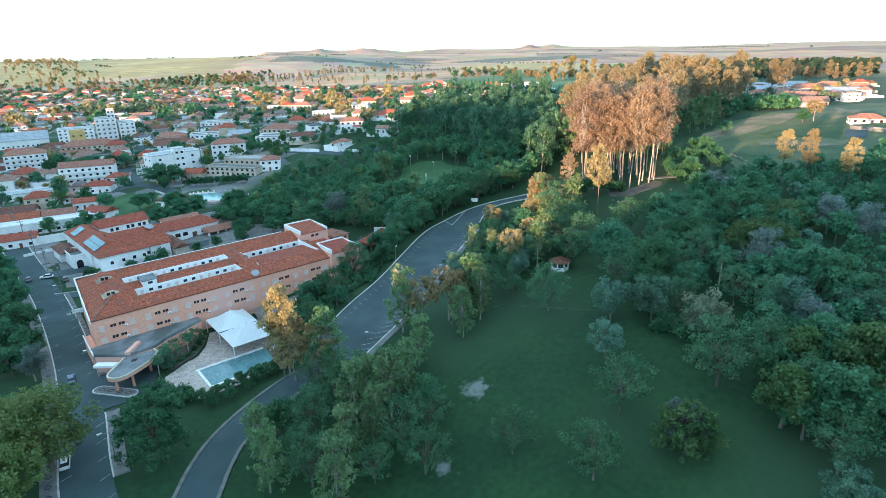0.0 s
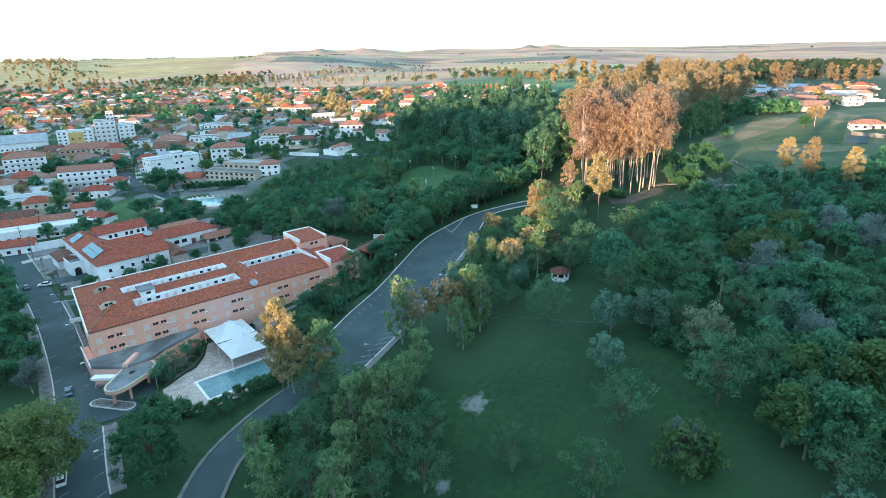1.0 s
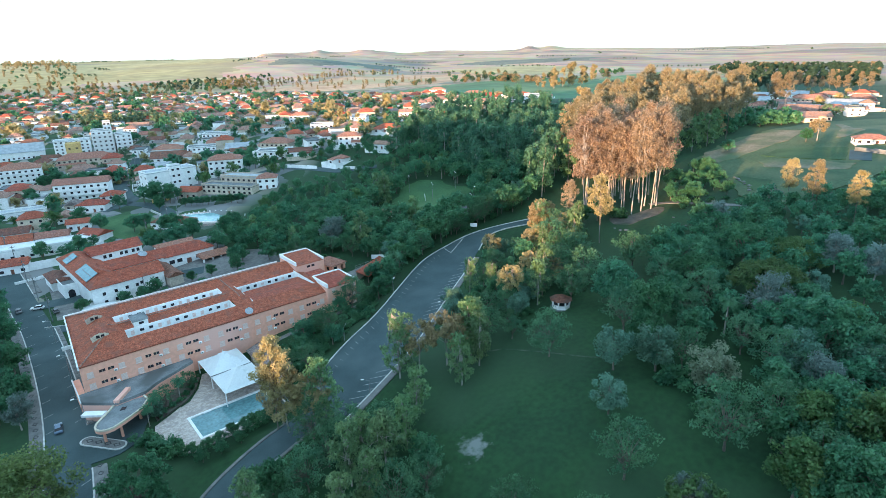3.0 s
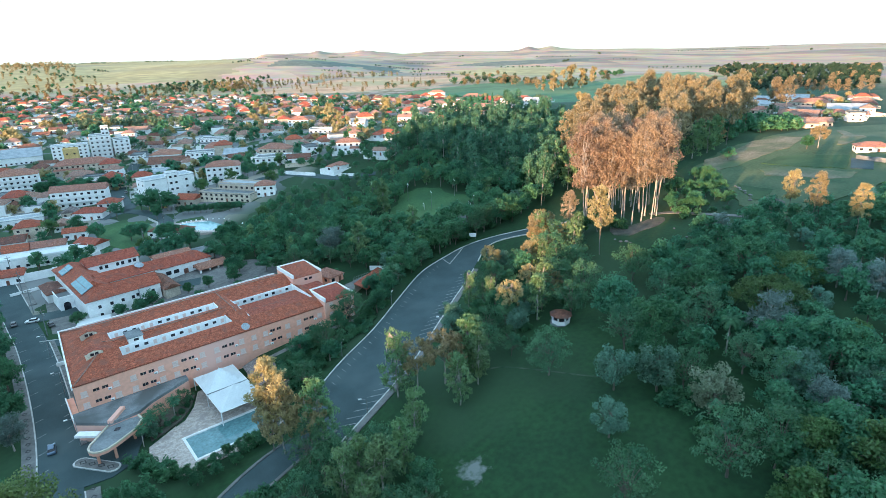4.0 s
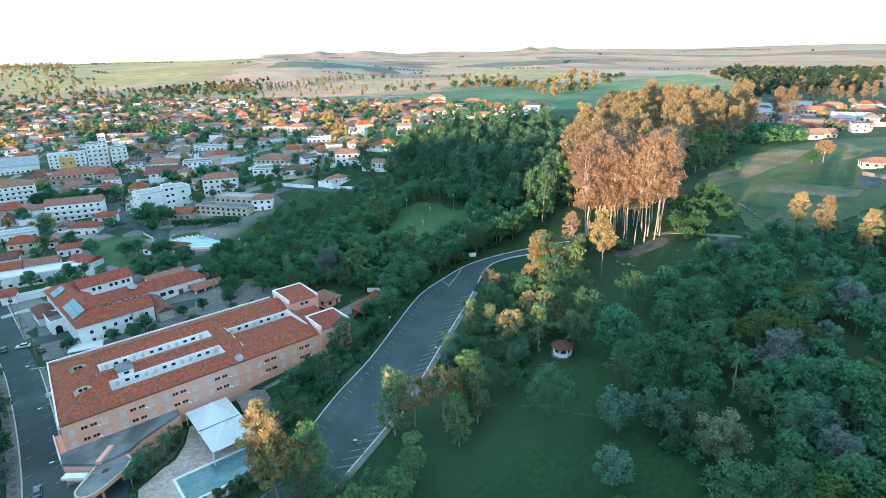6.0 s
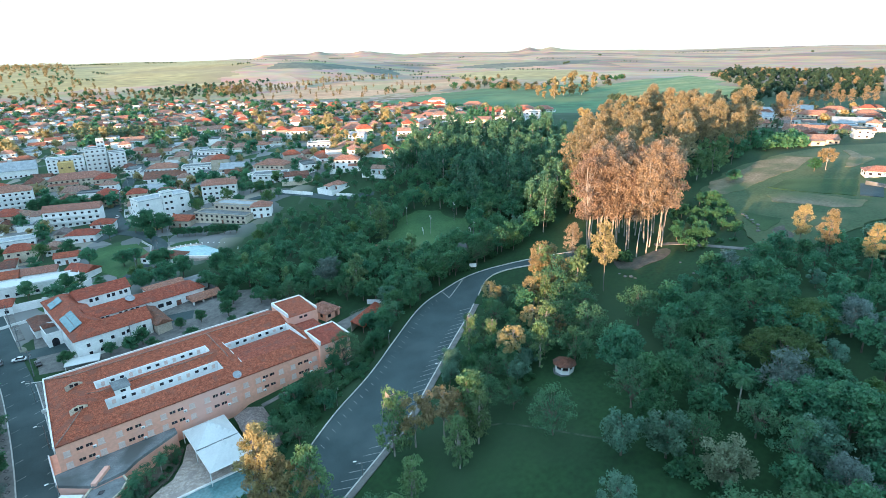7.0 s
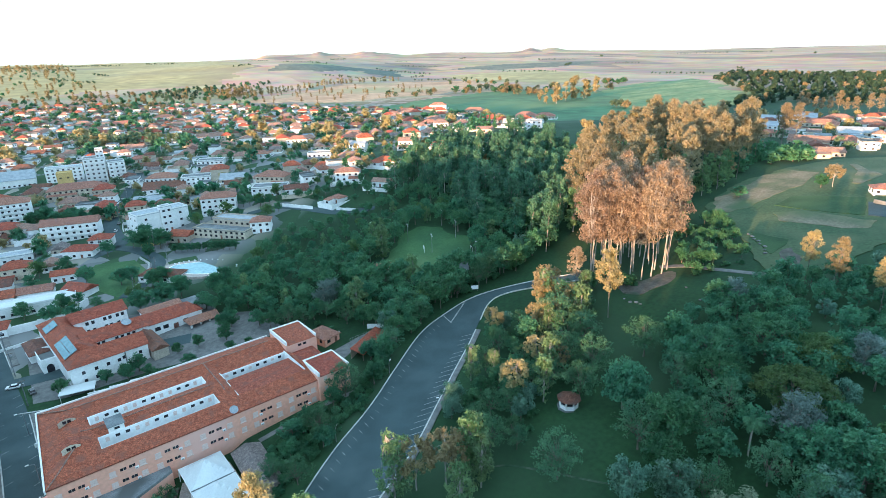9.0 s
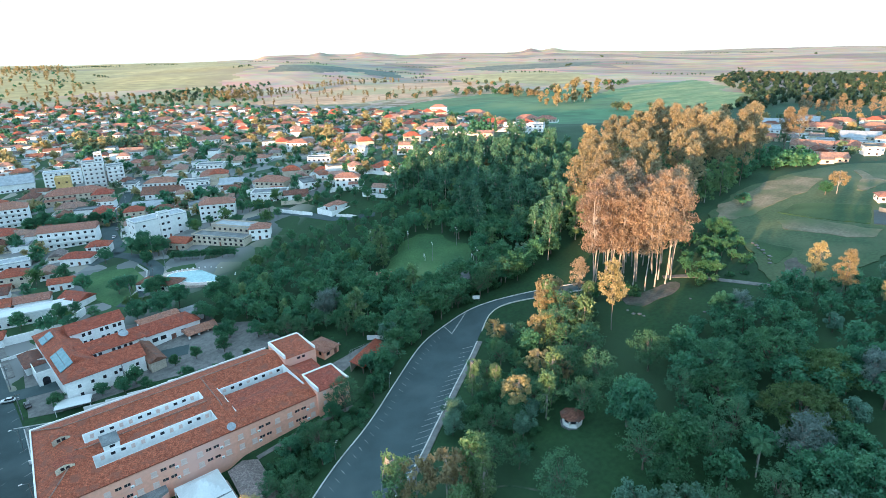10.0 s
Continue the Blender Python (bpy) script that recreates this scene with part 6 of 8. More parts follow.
# planting bed between the podium and the terrace
bed = [(12.2, -12.5), (15.5, -8.0), (24.5, -3.6), (26.0, -4.2), (23.2, -9.6), (20.0, -13.2), (14.8, -16.0), (12.0, -17.0)]
patch("soil_bed", bed, M_SOIL, 0.45, "red soil planting bed beside the terrace", "flower bed")
for (x, y) in ((14, -14.6), (16.5, -13.6), (18.6, -12.6), (20.6, -10.6), (22.6, -8.4), (24, -6), (13, -16)):
    plant("bush", x, y, 0.5, "low bushes of the flower bed", dz=0.4)
tent = tagged(empty("tent", (32.2, -12.2, TZ)), "white double-peaked canvas event tent on steel legs", "tent")
rim = 3.6
tw, td = 5.3, 10.3
for k, cy in enumerate((-td / 2, td / 2)):
    bm = bmesh.new()
    n = 10
    grid = {}
    for i in range(n + 1):
        for j in range(n + 1):
            a, b = -1 + 2 * i / n, -1 + 2 * j / n
            q = max(abs(a), abs(b))
            grid[i, j] = bm.verts.new((a * tw, cy + b * td / 2, rim + 3.3 * (1 - q) ** 1.2 - 0.12 * math.sin(math.pi * (abs(a) if abs(b) > abs(a) else abs(b))) * q))
    for i in range(n):
        for j in range(n):
            bm.faces.new((grid[i, j], grid[i + 1, j], grid[i + 1, j + 1], grid[i, j + 1]))
    ret = bmesh.ops.extrude_face_region(bm, geom=list(bm.faces))
    for v in [g for g in ret["geom"] if isinstance(g, bmesh.types.BMVert)]:
        v.co.z -= 0.06
    bmesh.ops.recalc_face_normals(bm, faces=bm.faces)
    part("canvas", bm, M_CANVAS, tent, "white canvas roof")
    part("finial", tube(bmesh.new(), (0, cy, rim + 3.0), (0, cy, rim + 3.8), 0.12, 0.05, 6), M_WHITE, tent)
for x in (-tw, tw):
    for y in (-td, 0, td):
        part("leg", tube(bmesh.new(), (x, y, -0.1), (x, y, rim), 0.12, 0.12, 8), M_WHITE, tent)
    part("edge_beam", tube(bmesh.new(), (x, -td, rim), (x, td, rim), 0.09, 0.09, 6), M_WHITE, tent)
part("gutter", boxes((-tw, -0.16, rim - 0.12, tw, 0.16, rim + 0.08)), M_SLAB, tent, "dark rain gutter between the peaks")
for y in (-td, 0, td):
    part("edge_beam", tube(bmesh.new(), (-tw, y, rim), (tw, y, rim), 0.09, 0.09, 6), M_WHITE, tent)
# tiled shed between the tent and the bank
shed = tagged(empty("shed", (42.6, -13.5, height(43, -13)), -4), "low shed with a grey-brown tile roof", "shed")
part("wall", boxes((-3.2, -9.0, -1, 3.2, 8.2, 2.2)), M_CREAM, shed)
bm = bmesh.new()
vs = [bm.verts.new(p) for p in ((-4.0, -9.8, 2.2), (4.0, -9.8, 2.2), (4.0, 9.0, 2.2), (-4.0, 9.0, 2.2), (0, -9.8, 3.7), (0, 9.0, 3.7))]
for q in ((0, 1, 4), (1, 2, 5, 4), (2, 3, 5), (3, 0, 4, 5), (3, 2, 1, 0)):
    bm.faces.new([vs[i] for i in q])
part("roof", bm, M_SHED, shed, "grey-brown weathered tiles")
dish = tagged(empty("satellite_dish", (43.2, 0.6, roof_z(43.2, 0.6))), "pale grey satellite dish on the roof", "dish")
bm = bmesh.new()
rings = []
for k in range(5):
    r = 1.15 * k / 4
    rings.append([bm.verts.new((r * math.cos(a * math.tau / 18), -0.5 + r * math.sin(a * math.tau / 18) * 0.8 - 0.25 * (r / 1.15) ** 2, 1.0 + r * math.sin(a * math.tau / 18) * 0.6 + 0.32 * (r / 1.15) ** 2)) for a in range(18)] if k else [bm.verts.new((0, -0.5, 1.0))])
for a in range(18):
    bm.faces.new((rings[0][0], rings[1][a], rings[1][(a + 1) % 18]))
    for k in range(1, 4):
        bm.faces.new((rings[k][a], rings[k + 1][a], rings[k + 1][(a + 1) % 18], rings[k][(a + 1) % 18]))
ret = bmesh.ops.extrude_face_region(bm, geom=list(bm.faces))
for v in [g for g in ret["geom"] if isinstance(g, bmesh.types.BMVert)]:
    v.co.y += 0.03
    v.co.z -= 0.03
part("bowl", bm, M_ZINC, dish)
part("mast", tube(bmesh.new(), (0, 0, -0.1), (0, -0.45, 0.95), 0.06, 0.05, 6), M_METAL, dish)
part("feed", tube(bmesh.new(), (0, -0.45, 1.0), (0, -1.25, 1.55), 0.03, 0.03, 5), M_METAL, dish)
# keeper's house behind the end towers
building("small pink house with a low red hip roof", 83.8, 25.0, 12, 6.5, 9, 2.6, 1, "hip", M_PINK, M_ROOF_ORANGE, category="house", name="house")
lean = tagged(empty("lean_to", (88.5, 7.6, height(92, 10)), 27), "long open shed with a red tile lean-to roof", "shed")
bm = bmesh.new()
vs = [bm.verts.new(p) for p in ((0, 0, 2.0), (17, 0, 2.0), (17, 5.2, 3.4), (0, 5.2, 3.4))]
us = [bm.verts.new(v.co - Vector((0, 0, 0.16))) for v in vs]
bm.faces.new(vs), bm.faces.new(us[::-1])
for i in range(4):
    bm.faces.new((vs[(i + 1) % 4], vs[i], us[i], us[(i + 1) % 4]))
part("roof", bm, M_ROOF, lean, "red clay tile lean-to roof")
part("back_wall", boxes((0.1, 4.9, -1, 16.9, 5.1, 3.2)), M_CREAM, lean)
for x in (0.3, 5.8, 11.2, 16.7):
    part("post", boxes((x - 0.12, 0.3, -1, x + 0.12, 0.54, 1.95)), M_BARK, lean)
wall_run("wall_yard", [(101, 25), (105, 21.5), (107, 17)], 1.6, 0.3, M_WHITE, "white wall at the end of the service yard")
rail = tagged(empty("fence", (0, 0, 0)), "green metal rail fence across the service yard", "fence")
for k in range(7):
    x, y = 91.5 + k * 1.1, 21.4 - k * 0.06
    part("post", tube(bmesh.new(), (x, y, height(x, y) - 0.3), (x, y, height(x, y) + 1.5), 0.05, 0.05, 5), M_METAL, rail)
for dz in (0.7, 1.45):
    part("rail", tube(bmesh.new(), (91.5, 21.4, height(91.5, 21.4) + dz), (98.1, 21.04, height(98.1, 21.04) + dz), 0.04, 0.04, 5), M_METAL, rail)
for k in range(5):
    x, y = 88.6 + k * 0.9, 28.0 + k * 0.5
    bl = tagged(empty("bollard", (x, y, height(x, y))), "short white painted post in the yard", "post", group="white posts of the yard")
    part("shaft", tube(bmesh.new(), (0, 0, -0.3), (0, 0, 0.9), 0.17, 0.15, 8), M_WHITE, bl)
building("small hut with a red tile roof at the field's edge", 129.5, 61.5, -30, 6.5, 5, 2.6, 1, "gable", M_WHITE, M_ROOF_ORANGE, category="hut", name="hut", bays=2)
# path and steps along the front of the hotel
tagged(strip("path_hotel", spline(V2((47.5, -3.6), (58, -3.0), (68, -3.0), (80, -4.5)), 2.0), -0.8, 0.8, M_PAVE, 0.14), "narrow concrete path along the hotel wall", "path", kind="structure")
patch("road_service", [(80, 17), (84, 14), (95, 18), (104, 20), (104, 23), (94, 22), (84, 21)], M_PAVE, 0.12, "pale concrete service lane", "road")

# ---- the white villa behind the hotel ----
def pitched(a0, b0, a1, b1, z, rise, along, hips=(0, 0), o=0.5):
    """A tiled roof over a plan rectangle; along: the ridge runs in a; hips: how far each ridge end is drawn in."""
    bm = bmesh.new()
    a0, b0, a1, b1 = a0 - o, b0 - o, a1 + o, b1 + o
    am, bm_ = (a0 + a1) / 2, (b0 + b1) / 2
    r0, r1 = ((a0 + hips[0], bm_), (a1 - hips[1], bm_)) if along else ((am, b0 + hips[0]), (am, b1 - hips[1]))
    lo = [(a0, b0), (a1, b0), (a1, b1), (a0, b1)]
    vs = [bm.verts.new((*p, z)) for p in lo] + [bm.verts.new((*p, z + 0.16)) for p in lo] + [bm.verts.new((*r0, z + rise)), bm.verts.new((*r1, z + rise))]
    quads = [(3, 2, 1, 0), (0, 1, 5, 4), (1, 2, 6, 5), (2, 3, 7, 6), (3, 0, 4, 7)]
    quads += [(4, 5, 9, 8), (5, 6, 9), (6, 7, 8, 9), (7, 4, 8)] if along else [(4, 5, 8), (5, 6, 9, 8), (6, 7, 9), (7, 4, 8, 9)]
    for q in quads:
        bm.faces.new([vs[i] for i in q])
    return bm


VILLA_TURN = 5
villa = tagged(empty("villa", (13.2, 65.1, 0), VILLA_TURN), "large white villa of several wings with red tile roofs", "villa")
for a0, b0, a1, b1, z, rise, along, hips in ((0, 0, 24, 10.5, 2.8, 3.0, True, (5.5, 0)), (0, 8, 11, 46, 2.9, 3.2, False, (4, 5.5)), (8, 13.5, 29, 24, 3.4, 2.6, True, (0, 4)), (9, 31, 27, 41, 5.2, 2.6, True, (0, 0)), (24, 14, 49, 25, 2.8, 2.8, True, (0, 5))):
    part("wing", boxes((a0, b0, -6.5, a1, b1, z)), M_WHITE, villa, "white rendered wing")
    part("wing_roof", pitched(a0, b0, a1, b1, z + 0.01, rise, along, hips), M_ROOF, villa, "red clay tile roof")
part("raised_roof", pitched(30, 21, 44, 26, 5.0, 1.2, True), M_ROOF_ORANGE, villa, "bright red raised roof strip")
part("raised_wall", boxes((30, 21, 3, 44, 26, 5.0)), M_WHITE, villa)
part("grey_roof", pitched(46, 20, 53, 27, 3.6, 0.9, True), M_SLAB, villa, "dark grey sheet roof")
part("grey_roof_wall", boxes((46, 20, -6, 53, 27, 3.6)), M_WHITE, villa)
part("porch_roof", pitched(42, 8, 53, 13.9, 0.4, 2.0, True, (0, 0)), M_ROOF_ORANGE, villa, "orange tile porch roof")
for a in (42.3, 46, 49.5, 52.7):
    part("porch_column", boxes((a - 0.3, 8.2, -6, a + 0.3, 8.8, 0.4)), M_WHITE, villa)
part("service_wing", boxes((24.4, -3.5, -6.5, 29.4, 13.4, 0.9)), M_CREAM, villa, "low cream service wing")
part("service_roof", pitched(24.4, -3.5, 29.4, 13.4, 0.91, 1.7, False), M_ROOF_OLD, villa, "dark brown tile roof")
# balcony over an arched porch at the street end
part("balcony_block", boxes((-4.6, 19.5, -6.5, -0.002, 30.5, -0.7)), M_WHITE, villa, "white porch block under the balcony")
part("balcony_wall", boxes((-4.6, 19.5, -0.7, -4.35, 30.5, 0.4), (-4.35, 19.5, -0.7, -0.002, 19.75, 0.4), (-4.35, 30.25, -0.7, -0.002, 30.5, 0.4)), M_WHITE, villa, "white balcony parapet")
part("balcony_floor", boxes((-4.35, 19.75, -0.7, -0.002, 30.25, -0.66)), M_SLAB, villa)
# a dark panel on the wall stands in for the shade inside the arch
bm = bmesh.new()
arch = [(-3.4, -5.0), (-1.2, -5.0), (-1.2, -2.9)] + [(-2.3 + 1.1 * math.cos(q), -2.9 + 1.1 * math.sin(q)) for q in np.linspace(0.3, math.pi - 0.3, 7)] + [(-3.4, -2.9)]
f0 = [bm.verts.new((a, 19.46, z)) for a, z in arch]
bm.faces.new(f0)
ret = bmesh.ops.extrude_face_region(bm, geom=list(bm.faces))
for v in [g for g in ret["geom"] if isinstance(g, bmesh.types.BMVert)]:
    v.co.y = 19.52
part("arch", bm, M_GLASS, villa, "dark arched opening")
part("side_roof", pitched(-6.2, 28, -0.6, 41, -0.6, 1.5, False, (2, 2)), M_ROOF_OLD, villa)
part("side_wing", boxes((-6.2, 30.6, -6.5, -0.6, 41, -0.6)), M_WHITE, villa)
# front windows in two storeys, court windows, and those of the long wing
for a, z in ((3.2, -0.4), (3.4, -3.4), (10.6, -0.2), (10.2, -3.2), (14.0, -0.2), (15.6, 0.2), (17.2, -2.9), (15.0, -3.0), (20.8, 0.1), (21.4, -2.9), (7.0, -0.3), (6.8, -3.3)):
    w_ = part("window", boxes((a, -0.06, z, a + 1.0, 0.03, z + 1.15)), M_GLASS, villa)
    part("sill", boxes((a - 0.1, -0.18, z - 0.12, a + 1.1, 0.03, z - 0.01)), M_WHITE, w_)
part("downpipe", tube(bmesh.new(), (16.6, -0.12, -5), (16.6, -0.12, 3.0), 0.16, 0.16, 6), M_METAL, villa)
for a in (11.5, 13.2, 17.5, 19.3, 21.4, 23.2):
    part("window", boxes((a, 13.44, 1.9, a + 1.1, 13.53, 3.0)), M_GLASS, villa)
for a in (12.6, 14.6, 18.6, 20.4, 23.0, 24.8):
    part("window", boxes((a, 30.94, 3.2, a + 1.1, 31.03, 4.5)), M_GLASS, villa)
    part("window", boxes((a, 30.94, 0.2, a + 1.1, 31.03, 1.4)), M_GLASS, villa)
for a in (31.0, 34.0, 41.5):
    part("window", boxes((a, 13.94, -0.3, a + 2.0, 14.03, 1.2)), M_GLASS, villa)
part("door", boxes((37.8, 13.93, -2.0, 39.6, 14.03, 0.6)), M_ROOF_OLD, villa)
for k in range(8):
    part("step", boxes((37.3, 13.9 - 0.42 * (k + 1), -6, 40.1, 13.9 - 0.42 * k - 0.003, -2.1 - 0.18 * k)), M_PAVE, villa)
BUILT.append((36, 88, 34))
vd = tagged(empty("satellite_dish", (34.4, 84.4, 5.0)), "round mesh satellite dish on the villa roof", "dish")
bm = bmesh.new()
for k in range(16):
    a0, a1 = k * math.tau / 16, (k + 1) * math.tau / 16
    for r0, r1 in ((0.05, 0.9), (0.9, 1.7)):
        bm.faces.new([bm.verts.new((r * math.cos(a), r * math.sin(a), 0.55 + 0.16 * r * r)) for r, a in ((r0, a0), (r1, a0), (r1, a1), (r0, a1))])
ret = bmesh.ops.extrude_face_region(bm, geom=list(bm.faces))
for v in [g for g in ret["geom"] if isinstance(g, bmesh.types.BMVert)]:
    v.co.z -= 0.04
bowl = part("bowl", bm, M_ZINC, vd)
part("mast", tube(bmesh.new(), (0, 0, -0.5), (0, 0, 0.58), 0.08, 0.06, 6), M_METAL, vd)
vd.matrix_world = vd.matrix_world @ pose(0, 0, 0, 22, 8, 0)
awn = tagged(empty("carport", (8.5, 60.5, height(8.5, 60.5)), -14), "pale sheet-roofed carport beside the villa", "carport")
part("roof", boxes((0, 0, 2.6, 10, 5.5, 2.8)), M_CANVAS, awn)
for x in (0.3, 9.7):
    for y in (0.3, 5.2):
        part("post", tube(bmesh.new(), (x, y, -0.4), (x, y, 2.6), 0.08, 0.08, 6), M_WHITE, awn)
for b0, lo_, n in ((6.5, 14.5, 2), (33.0, 6.0, 2)):
    sp = tagged(empty("solar_panel", (0, 0, 0)), "pair of bluish solar panels on the roof", "solar panel")
    for k in range(n):
        q = part("panel", boxes((k * 2.35, 0, 0, k * 2.35 + 2.15, lo_, 0.12)), M_SOLAR, sp)
        part("frame", boxes((k * 2.35 - 0.06, -0.06, -0.08, k * 2.35 + 2.21, lo_ + 0.06, -0.004)), M_METAL, q)
    sp.matrix_world = pose(13.2, 65.1, 0, 0, 0, VILLA_TURN) @ pose(0.5, b0, 3.82, 0, -27.6, 0)
patch("yard_villa", [(2, 66), (14, 62), (36, 58), (60, 49), (80, 48), (79, 70), (66, 82), (68, 92), (40, 108), (20, 114), (4, 108)], M_PAVE, 0.1, "grey paved yard round the villa", "yard")
tagged(strip("road_back", spline(V2((-3, 60), (8, 55.5), (24, 50.5), (42, 45.5), (58, 42.5)), 3.0), -2.4, 2.4, M_ASPHALT, 0.14, across=2), "narrow asphalt lane behind the hotel", "road", kind="structure")
tagged(strip("kerb_back", spline(V2((-3, 60), (8, 55.5), (24, 50.5), (42, 45.5), (58, 42.5)), 3.0), 2.45, 2.75, M_KERB, 0.3), "pale painted kerb of the lane", "kerb", kind="structure")
for x, y, s in ((66, 66, 0.8), (70, 74, 0.9), (61, 58, 0.7), (52, 61, 0.55), (45, 62, 0.5), (32, 61, 0.75), (28, 60, 0.6), (22, 62, 0.55), (10, 66, 0.6), (74, 58, 0.8), (64, 88, 0.9), (72, 84, 1.0)):
    plant("broad_dark" if s > 0.65 else "broad", x, y, s, "garden trees of the villa")
wall_run("wall_villa_front", [(16, 58), (40, 52.5), (64, 47)], 1.1, 0.3, M_WHITE, "low white garden wall")
wall_run("wall_hotel_back", [(0, 40), (30, 40), (68, 40)], 1.4, 0.3, M_WHITE, "low white wall behind the hotel")

# ---- buildings at the edge of the town ----
building("white three-storey block with a pale flat roof", 66.0, 202, 9, 29, 11, 12.0, 3, "flat", M_WHITE, M_ZINC, bays=3, name="apartment_block")
stair = building("white stair tower with small dark windows", 79.0, 202.5, 9, 6, 4, 14.5, 4, "flat", M_WHITE, M_ZINC, bays=2, name="stair_tower")
building("long white three-storey block with balconies and a red tile roof", 24.5, 247, -20, 29, 11, 9.6, 3, "gable", M_WHITE, M_ROOF_ORANGE, balconies=True, name="apartment_block")
building("white four-storey block with balconies and an orange hip roof", 3.0, 328, -8, 24, 14, 12.5, 4, "hip", M_WHITE, M_ROOF_ORANGE, balconies=True, name="apartment_block")
building("white three-storey house with an orange tile roof", 103, 210, -24, 20, 11, 9.6, 3, "hip", M_WHITE, M_ROOF_ORANGE, name="house", category="house")
building("beige modern house with stepped flat roofs", 87.5, 177.5, -57, 33, 9, 4.6, 2, "flat", M_CREAM, M_SLAB, name="house", category="house")
building("beige modern house with stepped flat roofs", 99, 178, -57, 24, 9, 6.6, 2, "flat", M_CREAM, M_ZINC, name="house", category="house")
building("pale house with twin arched windows and orange tile roof", 110.5, 154, -30, 10.5, 9, 6.0, 2, "hip", M_WHITE, M_ROOF_ORANGE, name="house", category="house", bays=3)
building("small house with a brown tile roof", 76.0, 182, -50, 11, 9, 3.6, 1, "gable", M_CREAM, M_ROOF, name="house", category="house")
building("ochre gatehouse at the road bend", 63.0, 187, -15, 9, 4, 2.8, 1, "flat", M_OCHRE, M_SLAB, name="gatehouse", category="house")
building("dark brown roofed bath house by the pool", 50.5, 140, -48, 19, 9, 3.0, 1, "hip", M_WHITE, M_ROOF_OLD, name="bath_house", category="house")
building("white house with an orange tile roof", 29, 205, -33, 15, 9, 4.0, 1, "hip", M_WHITE, M_ROOF, name="house", category="house")
building("white house with an orange tile roof", 42, 210, -25, 11, 9, 5.2, 2, "hip", M_WHITE, M_ROOF, name="house", category="house")
building("long low white hall with a pale roof", -18, 230, -8, 36, 9, 3.6, 1, "flat", M_WHITE, M_ZINC, name="hall")
for x, y, t, w_, d_, rm in ((-10, 163, -14, 15, 9, M_ROOF), (6, 160, -14, 13, 8, M_ROOF_ORANGE), (22, 152, -58, 12, 8, M_ROOF), (-9, 178, -10, 14, 9, M_ROOF_OLD), (20, 172, -16, 10, 7, M_ROOF), (-14, 128, -12, 14, 8, M_ROOF)):
    building("low white terraced house with red tile roof", x, y, t, w_, d_, 3.4, 1, "gable", M_WHITE, rm, name="house", category="house")
building("long white building with a pale flat roof", -16, 147, -10, 42, 9, 4.4, 1, "flat", M_WHITE, M_CANVAS, name="hall")
wall_run("wall_terrace_yard", [(-8, 127), (10, 126), (20, 124.5), (29, 134)], 3.4, 0.4, M_WHITE, "tall white yard wall")
wall_run("wall_terrace_street", [(-6, 112), (8, 114), (20, 114)], 1.2, 0.3, M_WHITE, "low white street wall")
# hotel tower block further off
building("tall white hotel tower with rows of windows", 70, 386, -12, 15, 13, 20, 6, "flat", M_WHITE, M_SLAB, balconies=True, name="tower_block")
building("white lift shaft on the tower block", 80, 388, -12, 5.5, 6, 26, 8, "flat", M_WHITE, M_SLAB, bays=2, name="tower_block")
building("white stepped wing of the tower block", 86, 381, -6, 12, 12, 15, 5, "flat", M_WHITE, M_SLAB, balconies=True, name="tower_block")
building("long white hotel wing", 46, 416, -12, 26, 11, 11, 4, "flat", M_WHITE, M_ZINC, name="tower_block")
building("pinkish hotel front building with a red roof", 40, 362, -14, 38, 15, 5.5, 2, "hip", M_CREAM, M_ROOF_ORANGE, name="hotel_wing", wing=0.5)
building("ochre water tower box", 50, 380, -12, 10, 9, 14, 3, "flat", M_OCHRE, M_OCHRE, bays=2, name="tank_tower")
building("market hall with a wide blue-grey sheet roof", -10, 428, -6, 50, 22, 6, 1, "gable", M_WHITE, M_ZINC, name="hall")
# houses above the wood
WALLS = {"W": ("white", M_WHITE), "C": ("cream", M_CREAM)}
ROOFS = {"O": ("orange tile hip roof", "hip", M_ROOF_ORANGE), "R": ("red tile hip roof", "hip", M_ROOF), "D": ("dusty tile gable roof", "gable", M_ROOF_PALE), "L": ("brown tile gable roof", "gable", M_ROOF_OLD), "Z": ("grey sheet gable roof", "gable", M_ZINC), "S": ("flat slab roof", "flat", M_SLAB)}


def district(rows, walled=True):
    """Single houses: middle of the front, turn, width, storeys, wall and roof."""
    for k, (x, y, turn, w, storeys, code) in enumerate(rows):
        wall, (words, form, roof_m) = WALLS[code[0]], ROOFS[code[1]]
        w *= 0.84
        d = clamp(w * 0.6, 7, 13)
        cx, cy = x - 0.5 * w * math.cos(radians(turn)), y - 0.5 * w * math.sin(radians(turn))
        building(f"{wall[0]} {('low', 'two-storey', 'three-storey')[storeys - 1]} house with {words}", cx, cy, turn, w, d, 0.3 + 2.8 * storeys, storeys, form, wall[1], roof_m, name="house", category="house", wing=(0.45, -0.4, 0.0, 0.6)[k % 4], yard=(2.5, 0, 4, 1.5, 3)[k % 5] if walled else 0)


